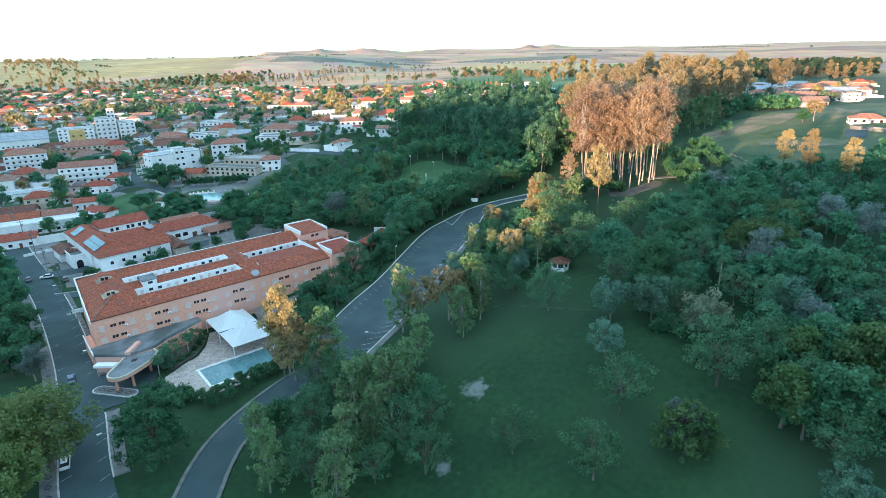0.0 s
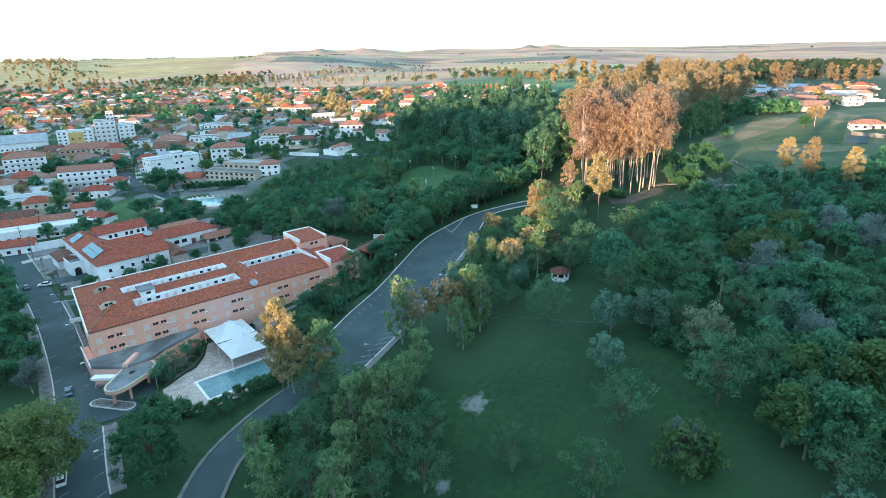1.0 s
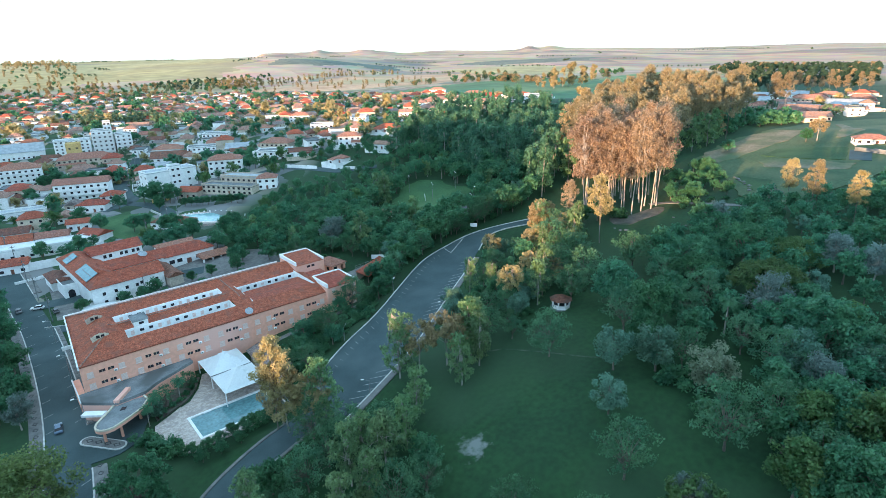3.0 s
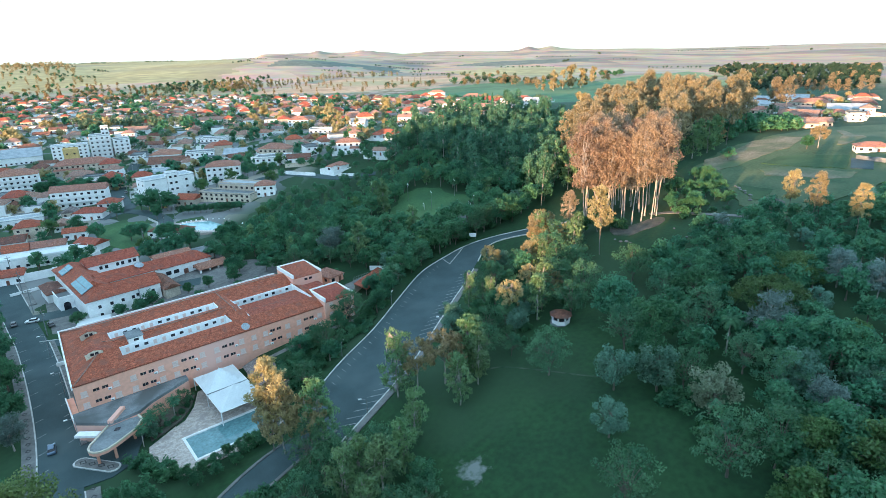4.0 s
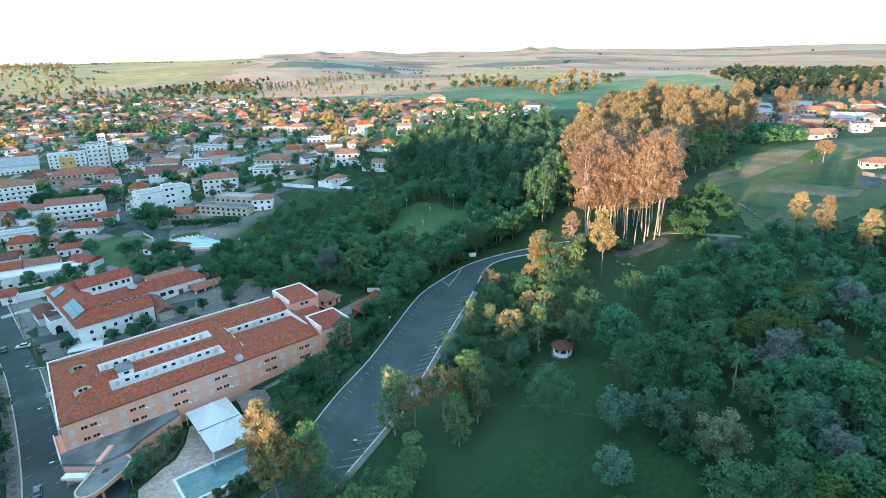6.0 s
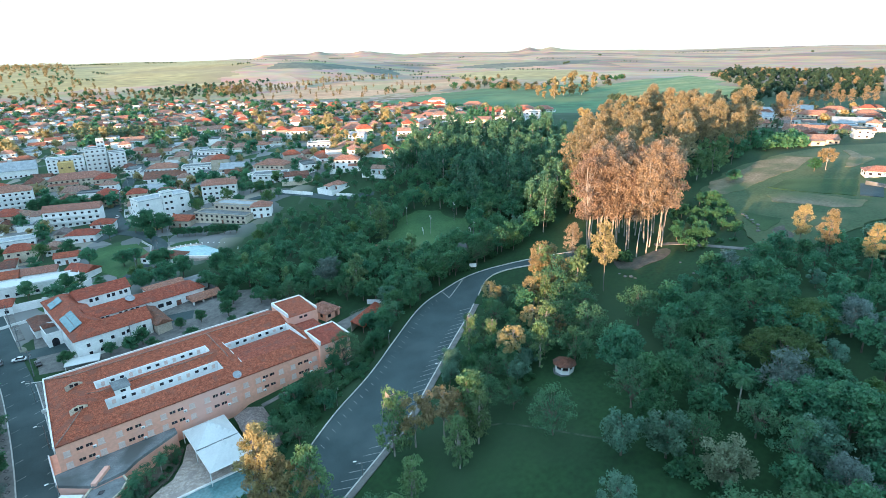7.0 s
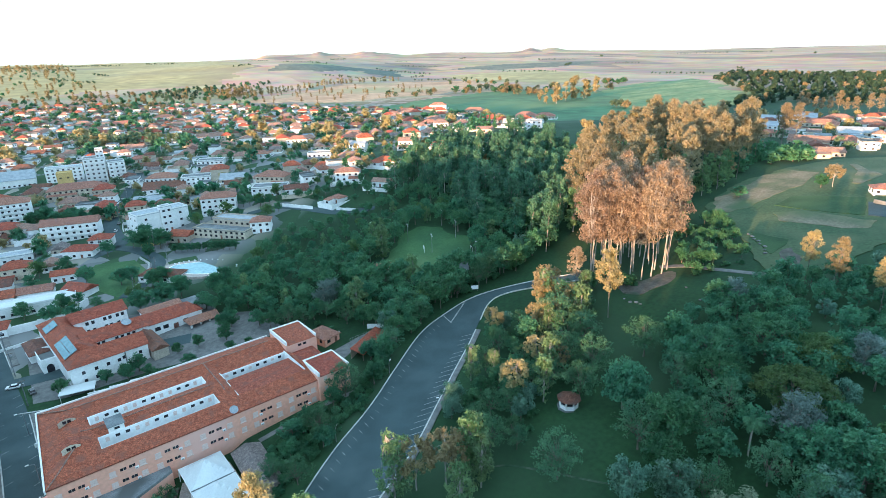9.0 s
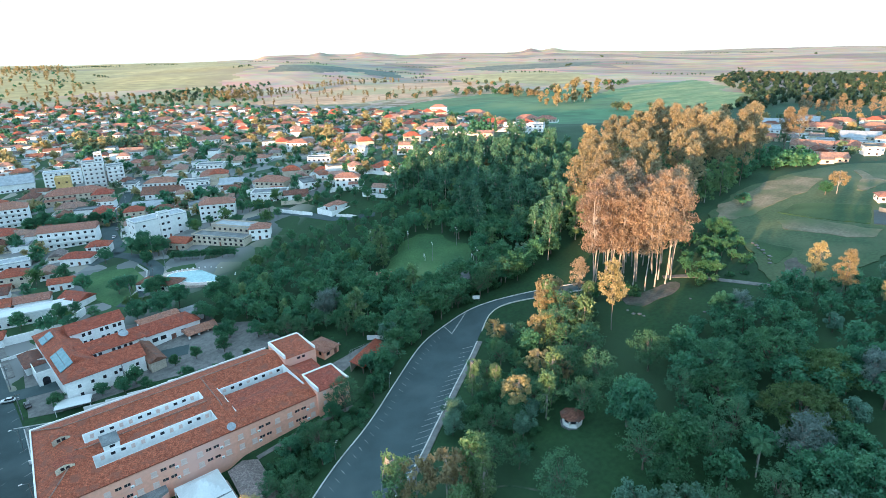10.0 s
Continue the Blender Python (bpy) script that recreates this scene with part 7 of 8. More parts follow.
# the slope north of the tower block
district([(170, 746, -16, 34, 1, "CO"), (235, 786, -19, 34, 1, "WO"), (207, 495, -13, 34, 1, "WD"), (67, 541, -15, 18, 2, "WL"), (127, 495, -31, 26, 1, "WD"), (154, 423, -15, 13, 1, "WZ"), (119, 434, -31, 20, 1, "CO"), (170, 503, -30, 31, 1, "WZ"), (154, 345, -31, 25, 2, "WS"), (130, 307, -24, 25, 2, "WS"), (114, 343, -31, 28, 1, "WO"), (108, 312, -27, 34, 1, "WL"), (89, 280, -27, 22, 1, "CZ"), (66, 705, -8, 26, 1, "CO"), (94, 574, -15, 17, 1, "WD"), (43, 614, -9, 20, 1, "CO"), (137, 697, -4, 19, 1, "WO")])
# houses above the wood
district([(192, 335, -42, 19, 1, "WO"), (215, 352, -39, 11, 1, "WO"), (237, 353, -43, 23, 2, "WO"), (208, 256, -33, 21, 2, "WS"), (192, 222, -40, 11, 1, "WR"), (155, 228, -52, 25, 2, "CO"), (143, 202, -34, 26, 2, "WS"), (148, 280, -29, 20, 1, "CZ"), (150, 324, -25, 23, 1, "CO"), (279, 323, -39, 27, 1, "CO"), (245, 261, -51, 16, 2, "WZ"), (262, 215, -50, 17, 2, "WD"), (218, 183, -64, 20, 1, "WR"), (183, 173, -38, 18, 2, "WO"), (191, 148, -60, 13, 1, "WD"), (160, 150, -78, 9, 1, "WO"), (310, 307, -35, 13, 1, "WR")])
# the last houses before the fields
district([(273, 188, -50, 15, 1, "CR"), (317, 187, -52, 15, 2, "CD"), (295, 161, -84, 8, 1, "CO"), (514, 483, -47, 27, 2, "WO"), (370, 212, -66, 11, 2, "WS"), (355, 186, -60, 14, 1, "WZ"), (369, 181, -57, 15, 2, "WS"), (480, 290, -52, 26, 1, "CO"), (474, 258, -54, 25, 1, "CO"), (504, 398, -48, 30, 1, "CO"), (463, 487, -41, 31, 1, "CO"), (374, 327, -45, 22, 1, "CO")])
# the quarter beyond the golf course
district([(414, -22, -55, 20, 1, "CD"), (476, -13, -66, 25, 1, "WO"), (460, 6, -79, 30, 1, "CD"), (536, 64, -65, 23, 1, "WZ"), (489, 43, -78, 18, 1, "CO"), (582, 37, -77, 34, 1, "CO"), (590, 78, -74, 25, 1, "WZ"), (536, -4, -68, 31, 1, "CZ"), (610, 5, -71, 25, 1, "WO"), (634, 66, -72, 24, 1, "WZ"), (639, 39, -75, 27, 1, "CO"), (527, 41, -72, 17, 1, "WD")], walled=False)
wall_run("wall_lane", [(139, 178.5), (145.5, 161.5), (148.5, 155)], 2.0, 0.35, M_WHITE, "white garden wall along the lane")
wall_run("wall_lane_end", [(155.8, 140.6), (161.9, 128.3)], 1.6, 0.35, M_WHITE, "white garden wall along the lane")
tagged(strip("road_lane", spline(V2((122, 186), (137.4, 179.7), (146.4, 160.7), (155.0, 136.7), (170.3, 123.2)), 3.0), -2.5, 2.5, M_ASPHALT, 0.12, across=2), "narrow asphalt lane at the town's edge", "road", kind="structure")
# town street that climbs past the white block
TOWN_ROADS = spline(V2((40, 196), (56, 206), (58, 228), (62, 262), (74, 300), (92, 345), (118, 420)), 4.0) + spline(V2((42, 128), (56, 143), (64, 158), (63, 176), (58, 192), (52, 204)), 3.0) + spline(V2((122, 186), (138, 181), (148, 164), (158, 142), (176, 132)), 3.0) + [p for p in street if p.y > 80]
tagged(strip("road_town", spline(V2((40, 196), (56, 206), (58, 228), (62, 262), (74, 300), (92, 345), (118, 420)), 4.0), -4.2, 4.2, M_ASPHALT, 0.15, across=3), "grey asphalt town street", "road", kind="structure")
tagged(strip("road_town_bend", spline(V2((42, 128), (56, 143), (64, 158), (63, 176), (58, 192), (52, 204)), 3.0), -3.2, 3.2, M_ASPHALT, 0.15, across=3), "curving asphalt street beside the lawn", "road", kind="structure")
wall_run("wall_bend", [(46, 133), (56, 147), (60, 160), (58.5, 172)], 1.0, 0.5, M_KERB, "low pale wall at the road bend")
patch("lawn_town", [(33, 150), (40, 130), (48, 138), (57, 154), (56, 172), (40, 182), (33, 172)], M_LAWN, 0.1, "bright green vacant lawn", "lawn")
# the public pool
tp = tagged(empty("town_pool", (77, 132, height(77, 132) + 0.3), -47), "public swimming pool with a white terrace", "pool")
ell = lambda a, b, n=28: [(a * math.cos(k * math.tau / n) * (1 + 0.12 * math.cos(2 * k * math.tau / n)), b * math.sin(k * math.tau / n)) for k in range(n)]
part("terrace", prism(bmesh.new(), ell(18, 11.5), -2.5, 0.1), M_TERRACE, tp, "pale paved pool terrace")
part("water", prism(bmesh.new(), ell(14.5, 7.5), 0.1, 0.16), M_WATER_PALE, tp, "still pale blue water")
part("rim", prism(bmesh.new(), ell(15.2, 8.2), 0.05, 0.13), M_WHITE, tp)
for k in range(16):
    a = 0.15 + k * 0.18
    x, y = 16.6 * math.cos(a), 10.0 * math.sin(a)
    part("post", boxes((x - 0.25, y - 0.25, 0.1, x + 0.25, y + 0.25, 0.9)), M_WHITE, tp)
for k in range(11):
    plant("broad_dark", 74 + k * 2.3, 164 - k * 2.2, 0.55, "clipped hedge trees by the beige house")

for x, y, s in ((32, 300, 1.3), (40, 272, 1.2), (48, 268, 1.3), (57, 272, 1.1), (25, 296, 1.2), (36, 286, 1.2), (46, 284, 1.1), (14, 272, 1.0), (60, 191, 1.0), (67, 194, 1.1), (49, 142, 0.9), (54, 129, 0.9), (59, 131, 0.9), (44, 144, 0.9), (105, 299, 1.1), (102, 275, 1.0), (122, 269, 1.2), (129, 266, 1.1), (93, 244, 0.9), (84, 276, 1.0)):
    (plant if x < 60 else later)("broad_dark", x, y, s, "large dark trees of the town")
    BUILT.append((x, y, 3.5 * s))
for x, y in ((92, 590), (97, 560), (101, 526), (147, 535), (156, 525), (166, 500), (175, 490), (162, 571), (131, 540), (117, 556), (140, 552), (150, 510), (125, 530), (110, 575)):
    later("broad_far", x, y, 1.5, "trees of the town")
    later("broad_olive_far", x + 9, y + 11, 1.3, "trees of the town")

# ---- the scattered houses and trees of the town ----
TOWN = [(-60, 250), (10, 262), (60, 262), (110, 290), (135, 262), (150, 300), (205, 330), (260, 300), (330, 215), (400, 195), (430, 260), (500, 470), (465, 600), (415, 800), (330, 1020), (220, 1190), (60, 1230), (-60, 1230)]


def town_free(x, y):
    return all((x - a) ** 2 + (y - b) ** 2 > r * r for a, b, r in BUILT)


FAR_HOUSES = []
sites = sorted(scatter(town_rng, TOWN, 16.5), key=lambda p: math.hypot(p[0] - 40, p[1] + 60))
for x, y in sites:
    if not town_free(x, y):
        continue
    d = math.hypot(x + 12, y + 153)
    if town_rng.random() < (0.85 if d < 700 else 0.7):
        row = (town_rng.randrange(len(KINDS)), x, y, town_rng.choice((0, 90, 180, 270)) - 24 + town_rng.uniform(-8, 8), town_rng.uniform(0.85, 1.1))
        if len(FAR_HOUSES) < 130:
            settle(*row)
        FAR_HOUSES.append(row)
    else:
        later(town_rng.choice(("broad_far", "broad_olive_far", "broad_dark_far")), x, y, town_rng.uniform(0.45, 0.9), "trees of the town")
for x, y in scatter(town_rng, TOWN, 11.0):
    if town_rng.random() < (0.75 if math.hypot(x + 12, y + 153) < 720 else 0.5) and town_free(x + 9, y + 6):
        later(town_rng.choice(("broad_far", "broad_olive_far", "broad_dark_far", "broad_dark_far")), x + 9, y + 6, town_rng.choice((0.5, 0.6, 0.7, 0.9, 1.15)) * town_rng.uniform(0.8, 1.2), "trees of the town")
EAST_TOWN = [(620, 102), (697, 74), (695, 16), (440, -40), (420, -24), (445, 0), (488, 49)]
for x, y in scatter(town_rng, EAST_TOWN, 17):
    if not town_free(x, y):
        continue
    if town_rng.random() < 0.5:
        settle(town_rng.randrange(len(KINDS)), x, y, town_rng.choice((0, 90)) + 20 + town_rng.uniform(-8, 8), 0.95)
    else:
        later(town_rng.choice(("broad_far", "broad_olive_far")), x, y, town_rng.uniform(0.7, 1.2), "trees of the town")
# gardens between the nearer buildings
NEAR_TOWN = [(-30, 108), (18, 118), (34, 128), (33, 186), (60, 190), (112, 150), (128, 168), (165, 178), (205, 180), (225, 240), (140, 262), (60, 300), (-30, 300)]
for x, y in scatter(town_rng, NEAR_TOWN, 13):
    if all((x - a) ** 2 + (y - b) ** 2 > (r + 3) ** 2 for a, b, r in BUILT) and all((x - p.x) ** 2 + (y - p.y) ** 2 > 150 for p in TOWN_ROADS) and not 30 < x < 60 < y < 190:
        settle(town_rng.randrange(len(KINDS)), x, y, town_rng.choice((0, 90, 180)) - 18 + town_rng.uniform(-6, 6), 0.9)
        BUILT.append((x, y, 9.0))
for x, y in scatter(town_rng, NEAR_TOWN, 8.5):
    if all((x - a) ** 2 + (y - b) ** 2 > (r * 0.8) ** 2 for a, b, r in BUILT) and all((x - p.x) ** 2 + (y - p.y) ** 2 > 49 for p in TOWN_ROADS):
        later(town_rng.choice(("broad_dark", "broad", "broad_dark", "broad_olive", "broad_wood")), x, y, town_rng.uniform(0.45, 0.95), "trees of the town")
EAST_GARDENS = [(130, 190), (190, 142), (210, 156), (260, 185), (300, 205), (330, 330), (260, 430), (150, 420), (110, 300)]
for x, y in scatter(town_rng, EAST_GARDENS, 8.5):
    if all((x - a) ** 2 + (y - b) ** 2 > (r * 0.85) ** 2 for a, b, r in BUILT) and all((x - p.x) ** 2 + (y - p.y) ** 2 > 30 for p in TOWN_ROADS) and town_rng.random() < 0.75:
        later(town_rng.choice(("broad_dark", "broad", "broad_wood", "broad_olive")), x, y, town_rng.uniform(0.35, 0.8), "trees of the town")
EDGE_GARDENS = [(126, 192), (148, 168), (164, 128), (186, 130), (206, 148), (202, 172), (168, 186), (140, 204)]
for x, y in scatter(town_rng, EDGE_GARDENS, 6.0):
    if all((x - a) ** 2 + (y - b) ** 2 > (r * 0.8) ** 2 for a, b, r in BUILT) and all((x - p.x) ** 2 + (y - p.y) ** 2 > 22 for p in TOWN_ROADS):
        later(town_rng.choice(("broad_dark", "broad", "broad_wood")), x, y, town_rng.uniform(0.35, 0.7), "trees of the town")
# houses too far to tell apart, in one body
hv, hf, hm, hmats, base = [], [], [], [], 0
for k, x, y, turn, s in FAR_HOUSES[130:]:
    M = np.array(pose(x, y, height(x, y), 0, 0, turn) @ Matrix.Scale(s, 4))
    if k not in HOUSES:
        settle(k, x, y, turn)
        continue
    for child in HOUSES[k].children:
        me = child.data
        co = np.empty(len(me.vertices) * 3)
        me.vertices.foreach_get("co", co)
        if me.materials[0] not in hmats:
            hmats.append(me.materials[0])
        hv.append(co.reshape(-1, 3) @ M[:3, :3].T + M[:3, 3])
        hf += [tuple(i + base for i in p.vertices) for p in me.polygons]
        hm += [hmats.index(me.materials[0])] * len(me.polygons)
        base += len(me.vertices)
me = bpy.data.meshes.new("distant_houses")
me.from_pydata(np.concatenate(hv).tolist(), [], hf)
for material in hmats:
    me.materials.append(material)
me.polygons.foreach_set("material_index", hm)
tagged(new("distant_houses", me), "far town of pale houses with red tile roofs", "houses", kind="stuff")
# woods, rows and copses of the farmland
FAR_GREEN = ("broad_far", "broad_dark_far", "broad_olive_far")
FAR_WOOD = [(1307, 477), (1647, 580), (1610, 452), (1468, 330), (1667, 246), (954, 77), (814, 70), (848, 158), (740, 151), (666, 163), (917, 234)]
for x, y in scatter(town_rng, FAR_WOOD, 17):
    later(town_rng.choice(("broad_shade_far",) * 9 + ("broad_olive_far",)), x, y, town_rng.uniform(0.9, 1.5), "dark wood beyond the golf course")
for x, y, s in ((642, 379, 1.5), (650, 385, 1.7), (691, 402, 1.5), (700, 398, 1.8), (715, 405, 1.6), (731, 413, 1.9), (722, 392, 1.7), (740, 400, 1.5), (852, 463, 1.6), (858, 470, 1.3), (673, 436, 0.9), (640, 395, 1.2)):
    later("euc_far", x, y, s, "tawny eucalyptus clump in the pasture")
for x, y in ((685, 89), (682, 82), (684, 74), (680, 60), (686, 54), (680, 46), (688, 40), (691, 21), (676, 66), (695, 30)):
    later("grove_pale", x, y, town_rng.uniform(0.5, 0.72), "golden eucalyptus row behind the houses")
for x, y in ((449, 19), (456, 21), (453, 12)):
    later("grove_pale", x, y, 0.82, "golden eucalyptus row behind the houses")
for line_, n in ((((428, 1111), (501, 1125), (561, 1141), (669, 1184), (799, 1244), (917, 1259), (1004, 1270)), 100),):
    for p in resample(spline(V2(*line_), 10.0), n):
        near_end = smooth(-p.x, -640, -430)
        if town_rng.random() < 0.75 + 0.25 * near_end:
            later("euc_far", p.x + town_rng.gauss(0, 10), p.y + town_rng.gauss(0, 10), town_rng.uniform(0.55, 0.9) + 0.4 * near_end, "row of eucalyptus across the plain")
for cx, cy, spread, n in ((761, 696, 22, 8), (774, 654, 22, 8), (788, 609, 24, 10), (766, 555, 16, 6), (776, 531, 16, 7), (861, 619, 30, 12), (864, 713, 26, 8), (1070, 583, 30, 10), (914, 501, 16, 5), (650, 277, 14, 6), (680, 740, 40, 10), (1000, 900, 60, 12)):
    for k in range(n):
        later(town_rng.choice(FAR_GREEN), cx + town_rng.gauss(0, spread), cy + town_rng.gauss(0, spread), town_rng.uniform(0.9, 1.6), "copses of the farmland")
for i in range(70):  # scattered thin trees of the plain
    a, d = radians(town_rng.uniform(-18, -1) + 39.7), town_rng.uniform(1020, 1450)
    later("euc_far", -12 + d * math.sin(a), -153 + d * math.cos(a), town_rng.uniform(0.35, 0.7), "copses of the farmland")
for i in range(260):  # scrub at the foot of the pasture hill
    a, d = radians(town_rng.uniform(-42, -17) + 39.7), town_rng.uniform(1180, 1560)
    later(town_rng.choice(FAR_GREEN + ("euc_far",)), -12 + d * math.sin(a), -153 + d * math.cos(a), town_rng.uniform(0.6, 1.3), "copses of the farmland")
for i in range(34):
    a, d = radians(town_rng.uniform(-40, 42) + 39.7), town_rng.uniform(1700, 3600)
    x, y = -12 + d * math.sin(a), -153 + d * math.cos(a)
    t = town_rng.choice((0.4, 1.97)) + town_rng.uniform(-0.25, 0.25)
    for k in range(town_rng.randrange(6, 22)):
        later("broad_far", x + k * 13 * math.cos(t) + town_rng.uniform(-5, 5), y + k * 13 * math.sin(t) + town_rng.uniform(-5, 5), town_rng.uniform(0.5, 1.0), "copses of the farmland")
# tall trees with the golden evening sun in their leaf colour, and cypresses, between the houses
for x, y in ((108, 629), (100, 622), (58, 565), (66, 572), (114, 553), (31, 521), (24, 514), (265, 489), (258, 480), (272, 399), (287, 410), (281, 374), (290, 385), (240, 392), (393, 476), (388, 308), (373, 346), (32, 499), (330, 340), (345, 420)):
    later("broad_olive_far", x, y, town_rng.uniform(1.3, 1.8), "tall golden trees of the town")
for x, y in ((236, 274), (218, 219), (200, 219), (228, 262), (224, 240)):
    later("euc_far", x, y, town_rng.uniform(0.7, 0.95), "tall golden trees of the town")
SUBURB = [(77, 1458), (130, 2150), (219, 3300), (400, 3500), (380, 2749), (269, 1719), (268, 1490), (262, 1277)]
for x, y in scatter(town_rng, SUBURB, 34):
    later(town_rng.choice(FAR_GREEN + ("euc_far",) * 5), x, y, town_rng.uniform(0.7, 1.2), "trees of the outlying quarter")
GULLY = [(292, 1214), (336, 1326), (454, 1405), (550, 1394), (619, 1413), (661, 1363), (487, 1225), (391, 1162)]
for x, y in scatter(town_rng, GULLY, 19):
    later(town_rng.choice(("broad_shade_far",) * 3 + FAR_GREEN), x, y, town_rng.uniform(0.8, 1.3), "dark wood along the valley")
for x, y in ((353, 240), (353, 235), (353, 229), (355, 225), (356, 221), (358, 217)):
    plant("cypress", x, y, 1.25, "cypress row by the brown-roofed house")

# ---- park, car park and street furniture ----
patch("lawn_field", [(136.5, 67.2), (163.4, 85.6), (174.5, 81.7), (179.9, 53.3), (160.3, 34.8), (138.2, 43.0)], M_LAWN, 0.08, "green sports field with goal posts", "lawn", wobble=1.5)
patch("lawn_town_north", [(172, 433), (185, 454), (215, 399), (182, 345), (162, 387)], M_LAWN, 0.15, "green open ground among the houses", "lawn", wobble=1.5)
patch("fairway", [(276, -11), (300, -8), (327, -7), (372, -18), (410, -30), (430, -60), (372, -80), (300, -98), (262, -90), (216, -78), (211, -66), (236, -48), (258, -34)], M_FAIR, 0.35, "open green golf course", "lawn", wobble=1.5)
patch("fairway_dry", [(271.9, -19.5), (290.5, -8.5), (309.3, -13.7), (343.0, -11.4), (357.2, -19.9), (355.2, -34.1), (328.4, -36.1), (314.7, -32.1), (298.2, -30.6), (280.8, -29.0), (272.1, -24.9)], M_SAND, 0.5, "dry straw-coloured strip of fairway", "lawn", wobble=0.8)
patch("fairway_band", [(278.5, -41.9), (285.4, -52.7), (283.0, -64.0), (281.8, -79.6), (271.7, -79.8), (267.7, -70.3), (268.8, -58.7), (267.6, -47.8)], M_SAND, 0.5, "bare pinkish band of dry turf", "lawn", wobble=0.8)
patch("green_strip", [(289.6, -38.4), (305.6, -39.1), (311.0, -48.9), (313.8, -67.5), (287.9, -74.0), (286.9, -63.1), (287.9, -50.6)], M_TURF, 0.55, "dark green strip of mown turf", "lawn", wobble=0.4)
patch("court", [(307.2, -69.8), (308.5, -78.2), (287.8, -83.3), (287.9, -75.0)], M_ASPHALT, 0.6, "grey hard court beside the club house", "court")
patch("track_club", [(337.5, -54.5), (352.3, -51.5), (365.8, -49.5), (387.1, -39.5), (389, -43), (368, -54), (356.8, -63.0), (338, -58)], M_SAND, 0.55, "bare pale dirt track", "track", wobble=0.5)
patch("dirt_bank", [(230.5, -62.2), (238.8, -63.8), (229.7, -70.5), (218.1, -73.7), (217.7, -67.6)], M_SOIL, 0.55, "patch of bare grey-brown soil", "soil", wobble=0.7)
patch("verge", [(249.3, -44.7), (246.3, -60.2), (236.0, -61.2), (228, -60), (236, -54)], M_TURF, 0.5, "strip of bright unmown grass", "lawn", wobble=0.7)
patch("grove_soil", [(177.8, -29.0), (183.4, -34.2), (196.2, -37.0), (195.7, -40.3), (187.7, -43.3), (173.8, -38.6), (171.0, -33.8)], M_SOIL, 0.12, "bare leaf-strewn soil under the eucalyptus", "soil", wobble=0.8)
tagged(strip("path_grove", spline(V2((198.5, -32.6), (204.0, -39.9), (206.0, -49.7), (208.4, -60.5), (209.6, -66.6)), 2.0), -1.3, 1.3, M_PAVE, 0.14, skirt=0.4), "grey footpath past the eucalyptus grove", "path", kind="structure")


def rubble(rng, r):
    """An uneven boulder, sunk a little."""
    bm = bmesh.new()
    bmesh.ops.create_icosphere(bm, subdivisions=2, radius=r)
    for v in bm.verts:
        k = 1 + 0.35 * noise.noise(v.co / r * 1.4 + Vector((rng.uniform(0, 40), 0, 0)))
        v.co = Vector((v.co.x * k * 1.25, v.co.y * k, v.co.z * k * 0.6))
    return bm


rock_rng = random.Random(31)
for gx, gy, gr in ((246.0, -45.0, 0.9), (244.0, -47.2, 1.1), (241.5, -49.0, 0.8), (239.8, -51.4, 1.2), (237.0, -53.0, 0.9), (234.8, -55.8, 1.1), (231.5, -57.0, 0.8),
                   (228.0, -58.6, 1.0), (167.8, -39.6, 0.9), (168.6, -41.4, 1.0), (168.2, -43.2, 0.7), (168.8, -36.6, 0.6), (186.4, -49.7, 0.6), (179.8, -57.9, 0.7)):
    rock = tagged(part("boulder", rubble(rock_rng, gr * 0.62), M_ROCK), "pale grey weathered boulder lying in the grass", "boulder", group="boulders in the grass")
    rock.matrix_world = pose(gx, gy, height(gx, gy) + (0.6 if gx > 220 else 0.1), 0, 0, rock_rng.uniform(0, 360))
tagged(strip("path_park", spline(V2((78, -56), (84, -60), (88, -67), (93, -78), (97, -86)), 2.0), -0.3, 0.3, M_BARE, 0.05), "faint trodden path across the lawn", "path", kind="structure")
# bay lines
bays = tagged(empty("bay_lines", (0, 0, 0)), "faded white parking bay lines", "road marking", kind="structure")


def painted(a, b, width=0.14, rise=0.166):
    n = 5
    t = (b - a).normalized()
    nn = Vector((-t.y, t.x)) * width / 2
    bm = bmesh.new()
    rows = []
    for i in range(n + 1):
        p = a.lerp(b, i / n)
        rows.append([bm.verts.new((q.x, q.y, height(q.x, q.y) + rise)) for q in (p - nn, p + nn)])
    for i in range(n):
        bm.faces.new((rows[i][0], rows[i + 1][0], rows[i + 1][1], rows[i][1]))
    bmesh.ops.recalc_face_normals(bm, faces=bm.faces)
    if sum(f.normal.z for f in bm.faces) < 0:
        bmesh.ops.reverse_faces(bm, faces=bm.faces)
    return part("line", bm, M_PAINT, bays)


line_e = resample([p for p in lot_e if 45 < p.x < 128], 34)
for i, p in enumerate(line_e[1:-1]):
    t = (line_e[i + 2] - line_e[i]).normalized()
    painted(p, p + Vector((-t.y, t.x)) * 3.6 + t * -2.6, 0.17)
line_w = resample([p for p in lot_w if 46 < p.x < 122], 30)
for i, p in enumerate(line_w[1:-1]):
    t = (line_w[i + 2] - line_w[i]).normalized()
    painted(p - Vector((-t.y, t.x)) * 2.2, p - Vector((-t.y, t.x)) * 3.8 - t * 1.0, 0.11)
st = [p for p in street if -60 < p.y < 75]
for i, p in enumerate(offset(resample(st, 22), -4.1)):
    painted(p, p + Vector((-2.0, -0.9)), 0.15, 0.158)
for i, p in enumerate(offset(resample(st, 18), 3.8)):
    painted(p, p + Vector((1.9, 0.7)), 0.15, 0.158)
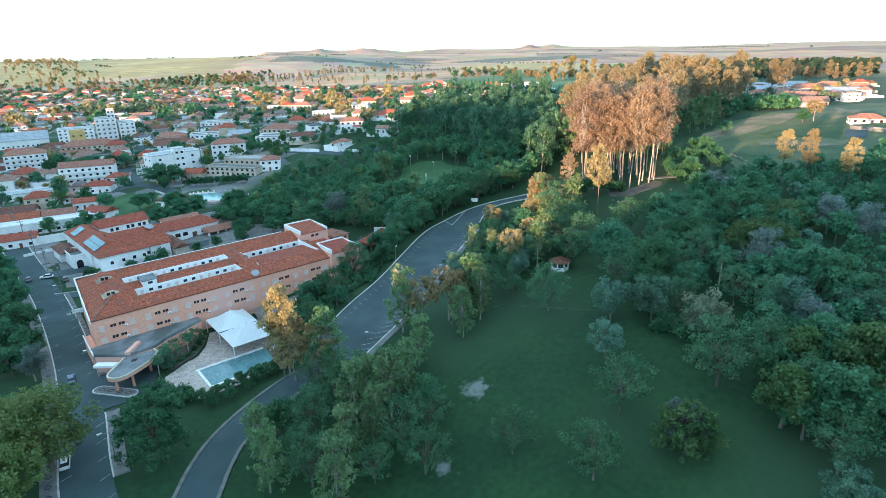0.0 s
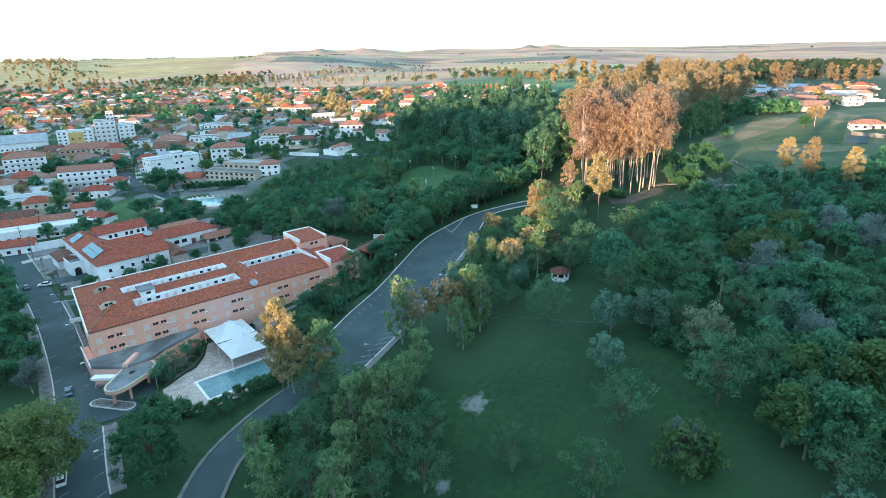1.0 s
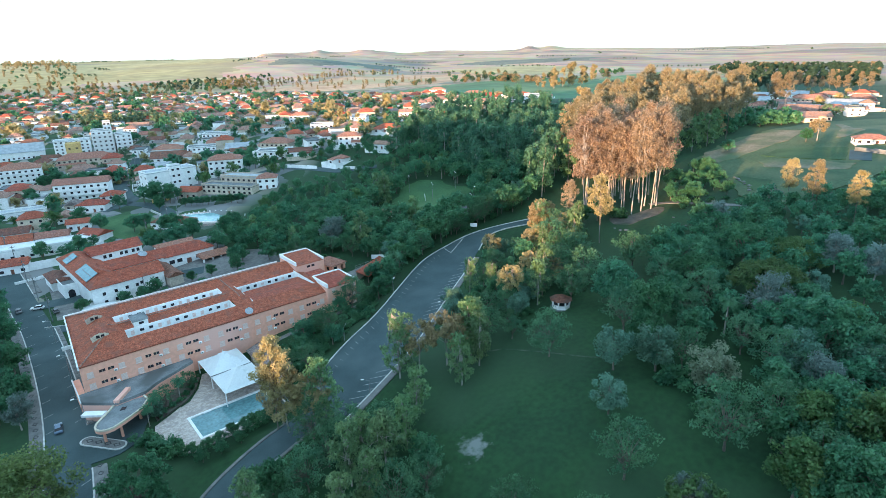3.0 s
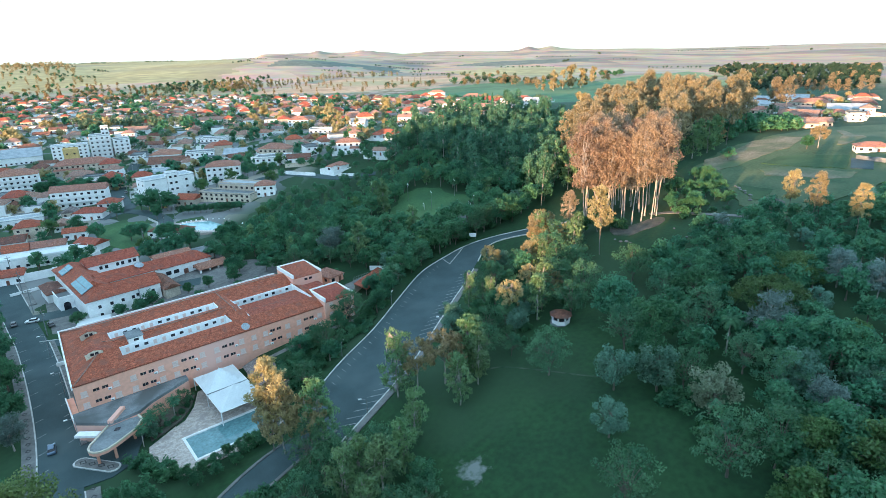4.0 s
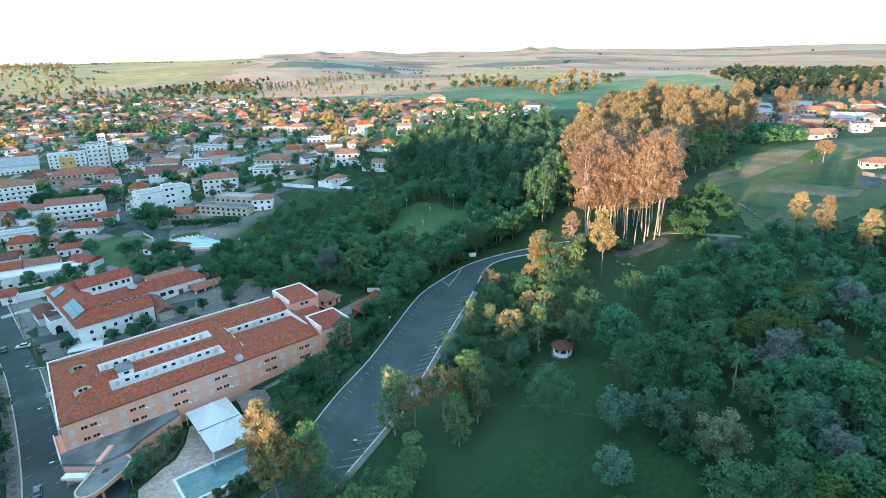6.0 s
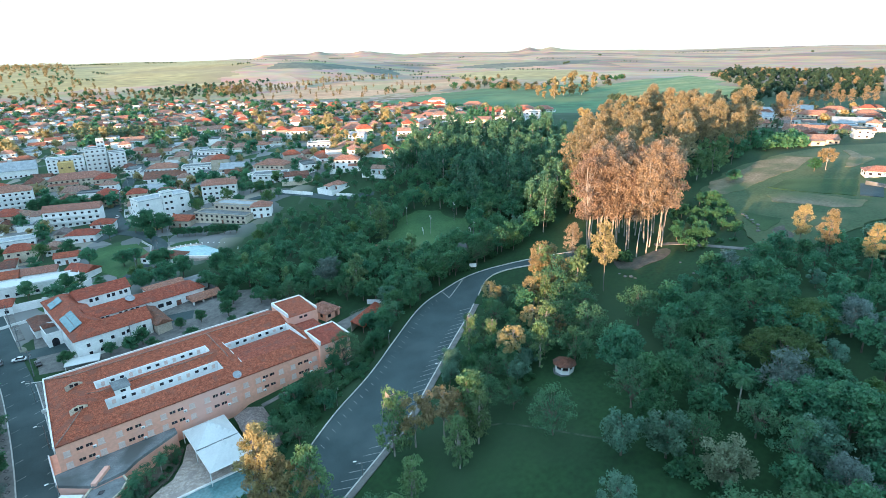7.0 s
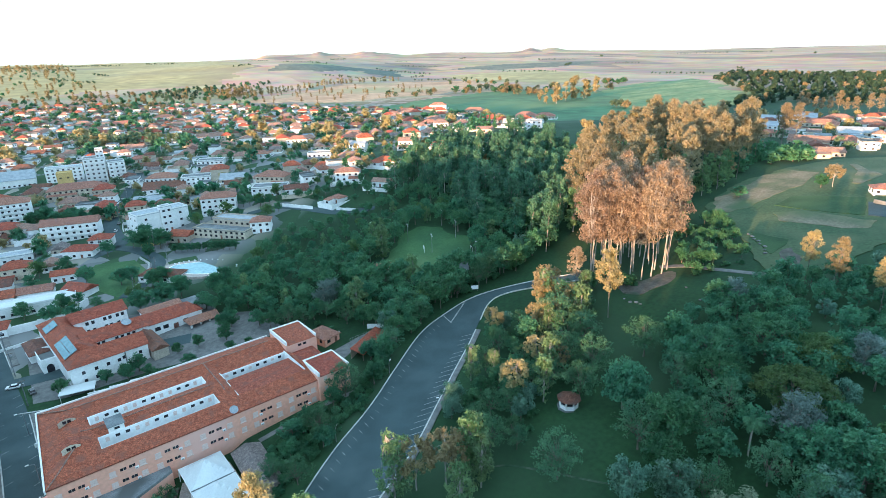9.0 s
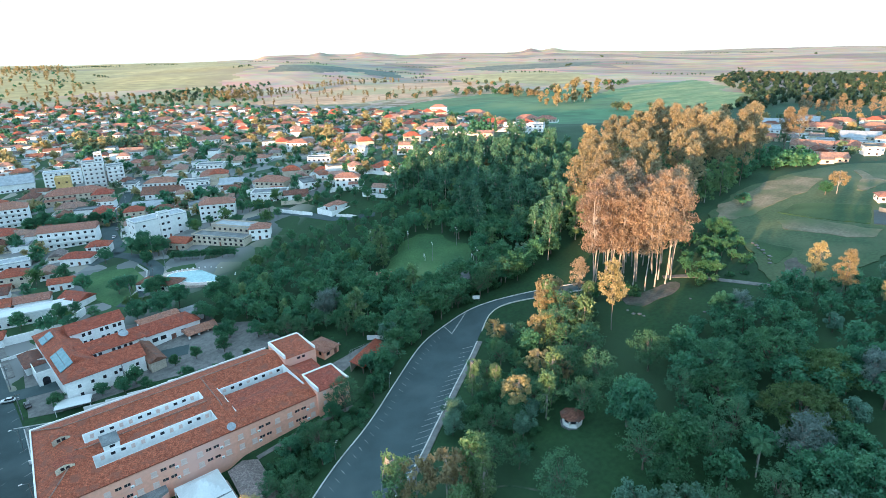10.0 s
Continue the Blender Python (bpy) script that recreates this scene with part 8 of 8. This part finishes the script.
# the islet of kerb at the car park's head
painted(Vector((123.6, 4.6)), Vector((138.4, 12.6)), 0.5, 0.22)
painted(Vector((125.2, 10.6)), Vector((123.8, 4.4)), 0.35, 0.2)
sign = tagged(empty("notice_board", (145, 14.6, height(145, 14.6)), -35), "white notice board on two posts", "notice board")
part("board", boxes((-1.4, -0.05, 1.0, 1.4, 0.05, 2.6)), M_WHITE, sign)
for x in (-1.1, 1.1):
    part("post", tube(bmesh.new(), (x, 0, -0.4), (x, 0, 1.0), 0.06, 0.06, 6), M_METAL, sign)
# octagonal kiosk in the park
kx, ky = 111.5, -57.5
kiosk = tagged(empty("kiosk", (kx, ky, height(kx, ky))), "small white octagonal kiosk with a red tile roof", "kiosk")
oct_ = lambda r: [(r * math.cos(math.pi / 8 + k * math.pi / 4), r * math.sin(math.pi / 8 + k * math.pi / 4)) for k in range(8)]
part("plinth", prism(bmesh.new(), oct_(3.1), -1.2, 0.12), M_SLAB, kiosk)
part("counter", prism(bmesh.new(), oct_(2.6), 0.12, 1.15), M_WHITE, kiosk)
# a solid dark core stands in for the shade within the kiosk
part("interior", prism(bmesh.new(), oct_(2.2), 1.15, 2.6), M_GLASS, kiosk)
for x, y in oct_(2.5):
    part("post", boxes((x - 0.16, y - 0.16, 1.15, x + 0.16, y + 0.16, 2.6)), M_WHITE, kiosk)
bm = bmesh.new()
tip = bm.verts.new((0, 0, 4.1))
ring = [bm.verts.new((x, y, 2.6)) for x, y in oct_(3.3)]
for i in range(8):
    bm.faces.new((ring[i], ring[(i + 1) % 8], tip))
bm.faces.new(ring[::-1])
part("roof", bm, M_ROOF_OLD, kiosk, "weathered dark red tile roof")
# poles along the town's streets
def utility_pole(x, y, turn):
    ob = tagged(empty("utility_pole", (x, y, height(x, y)), turn), "grey concrete utility pole with a crossarm", "utility pole", group="utility poles")
    part("pole", tube(bmesh.new(), (0, 0, -0.4), (0, 0, 9.5), 0.17, 0.11, 6), M_SLAB, ob)
    part("crossarm", boxes((-1.1, -0.06, 8.7, 1.1, 0.06, 8.85)), M_BARK, ob)
    part("transformer", boxes((0.2, -0.25, 7.0, 0.7, 0.25, 7.9), bevel=0.05), M_METAL, ob)


for p in resample([q for q in street if 64 < q.y < 320], 12):
    utility_pole(p.x + 4.9, p.y, 4)
for p in resample(spline(V2((40, 196), (56, 206), (58, 228), (62, 262), (74, 300), (92, 345)), 4.0), 9):
    utility_pole(p.x + 5.2, p.y, -10)
for p in resample(spline(V2((42, 128), (56, 143), (64, 158), (63, 176)), 3.0), 4):
    utility_pole(p.x + 4.0, p.y, 40)
# lamps
def lamp_post(x, y, hgt, turn=0.0, arms=1, label="grey steel street lamp"):
    ob = tagged(empty("street_lamp", (x, y, height(x, y)), turn), label, "street lamp", group="street lamps")
    part("pole", tube(bmesh.new(), (0, 0, -0.4), (0, 0, hgt), 0.11, 0.07, 6), M_METAL, ob)
    for k in range(arms):
        s = 1 if k == 0 else -1
        a = part("arm", tube(bmesh.new(), (0, 0, hgt - 0.05), (s * 1.6, 0, hgt + 0.35), 0.05, 0.04, 5), M_METAL, ob)
        part("head", boxes((s * 1.5 - 0.35, -0.14, hgt + 0.3, s * 1.5 + 0.45, 0.14, hgt + 0.45)), M_WHITE, a)
    return ob


for x, y, t in ((-0.9, -6.5, 180), (-0.4, 20, 180), (-0.6, 48, 180), (-4.6, -45, 180), (62, -20, 40), (90, -4.8, 40), (52.5, -47.8, 150), (89, -32.5, 150)):
    lamp_post(x, y, 7.5 if x < 10 else 4.0, t)
for x, y in ((157.6, 75.4), (157.7, 57.0), (174.4, 59.4), (164.4, 35.0), (148.0, 92.9), (178.9, 75.5)):
    lamp_post(x, y, 8.0, 60, 2, "tall twin-armed floodlight by the sports field")
for x, y, t in ((156.5, 61.5, 60), (168.5, 41.8, 60)):
    gp = tagged(empty("goal_post", (x, y, height(x, y)), t), "white goal frame on the sports field", "goal")
    for dx in (-1.8, 1.8):
        part("upright", tube(bmesh.new(), (dx, 0, -0.2), (dx, 0, 2.2), 0.08, 0.08, 6), M_WHITE, gp)
    part("crossbar", tube(bmesh.new(), (-1.8, 0, 2.2), (1.8, 0, 2.2), 0.08, 0.08, 6), M_WHITE, gp)
patch("court", [(146.9, 33.6), (151.2, 39.6), (161.1, 36.6), (156.1, 29.8)], M_SLAB, 0.2, "grey paved court at the field's edge", "court")
# golf club house at the far edge
building("white club house with an orange tile roof", 318.5, -68.5, -62, 14, 8, 2.6, 1, "hip", M_WHITE, M_ROOF_ORANGE, category="house", name="club_house")
wall_run("wall_club", [(306, -72), (300, -88), (312, -94)], 2.2, 0.5, M_SLAB, "grey stone retaining wall")


# ---- cars ----
def car(x, y, turn, paint_c, label):
    m = mat("car_paint", paint_c, tuple(min(1, c * 1.15) for c in paint_c), 2.0, 0.3)
    ob = tagged(empty("car", (x, y, height(x, y) + 0.16), turn), label, "car", group="parked cars")
    bm = bmesh.new()
    prof = [(-2.0, 0.32), (2.0, 0.32), (2.08, 0.62), (1.95, 0.82), (1.0, 0.95), (-1.85, 0.95), (-2.05, 0.7)]
    for y0, y1 in ((-0.82, 0.82),):
        a = [bm.verts.new((px, y0, pz)) for px, pz in prof]
        b = [bm.verts.new((px, y1, pz)) for px, pz in prof]
        bm.faces.new(a), bm.faces.new(b[::-1])
        for i in range(len(prof)):
            bm.faces.new((a[(i + 1) % len(prof)], a[i], b[i], b[(i + 1) % len(prof)]))
    bmesh.ops.recalc_face_normals(bm, faces=bm.faces)
    bmesh.ops.bevel(bm, geom=list(bm.edges), offset=0.06, segments=1, affect="EDGES")
    part("body", bm, m, ob)
    bm = bmesh.new()
    lo = [(-1.75, -0.76), (1.0, -0.76), (1.0, 0.76), (-1.75, 0.76)]
    hi = [(-1.35, -0.6), (0.35, -0.6), (0.35, 0.6), (-1.35, 0.6)]
    a, b = [bm.verts.new((*p, 0.94)) for p in lo], [bm.verts.new((*p, 1.42)) for p in hi]
    bm.faces.new(b), bm.faces.new(a[::-1])
    for i in range(4):
        bm.faces.new((a[i], a[(i + 1) % 4], b[(i + 1) % 4], b[i]))
    part("glazing", bm, M_GLASS, ob, "dark car glazing")
    part("car_roof", boxes((-1.32, -0.58, 1.421, 0.32, 0.58, 1.47), bevel=0.02), m, ob)
    for dx in (-1.25, 1.28):
        for dy in (-0.8, 0.8):
            w_ = part("wheel", tube(bmesh.new(), (dx, dy - 0.1, 0.32), (dx, dy + 0.1, 0.32), 0.32, 0.32, 12), M_PAVE_DARK, ob)
            part("rim", tube(bmesh.new(), (dx, dy - 0.115, 0.32), (dx, dy + 0.115, 0.32), 0.18, 0.18, 8), M_METAL, w_)
    for dy in (-0.55, 0.55):
        part("headlight", boxes((2.0, dy - 0.2, 0.62, 2.09, dy + 0.2, 0.76)), M_WHITE, ob)
    return ob


for x, y, t, c, l in ((-12.2, -38.6, 80, (0.75, 0.76, 0.76), "white hatchback parked at the kerb"), (-9.3, -31.0, 80, (0.20, 0.26, 0.33), "grey-blue hatchback in the street"), (-6.4, -4.4, 84, (0.12, 0.18, 0.26), "dark blue hatchback in the street"), (-2.0, 80.5, 160, (0.7, 0.71, 0.72), "white car parked near the corner"), (2.6, 73.5, 95, (0.10, 0.10, 0.11), "black car parked beside the villa"), (-7.2, 82, 90, (0.15, 0.15, 0.16), "dark car parked in the street"), (60, 236, 70, (0.6, 0.6, 0.6), "silver car parked in the town street"), (65, 252, 70, (0.2, 0.2, 0.22), "dark car parked in the town street")):
    car(x, y, t, c, l)
bike = tagged(empty("motorbike", (-10.9, -34.2, height(-10.9, -34.2) + 0.16), 30), "dark motorbike parked at the kerb", "motorbike")
for dx in (-0.65, 0.65):
    part("wheel", tube(bmesh.new(), (dx, -0.06, 0.31), (dx, 0.06, 0.31), 0.31, 0.31, 12), M_PAVE_DARK, bike)
part("frame", boxes((-0.5, -0.14, 0.4, 0.45, 0.14, 0.75), bevel=0.05), M_METAL, bike)
part("seat", boxes((-0.6, -0.13, 0.76, 0.1, 0.13, 0.88), bevel=0.03), M_PAVE_DARK, bike)
part("handlebar", tube(bmesh.new(), (0.5, -0.35, 1.0), (0.5, 0.35, 1.0), 0.03, 0.03, 6), M_METAL, bike)

set_out_woods(0)
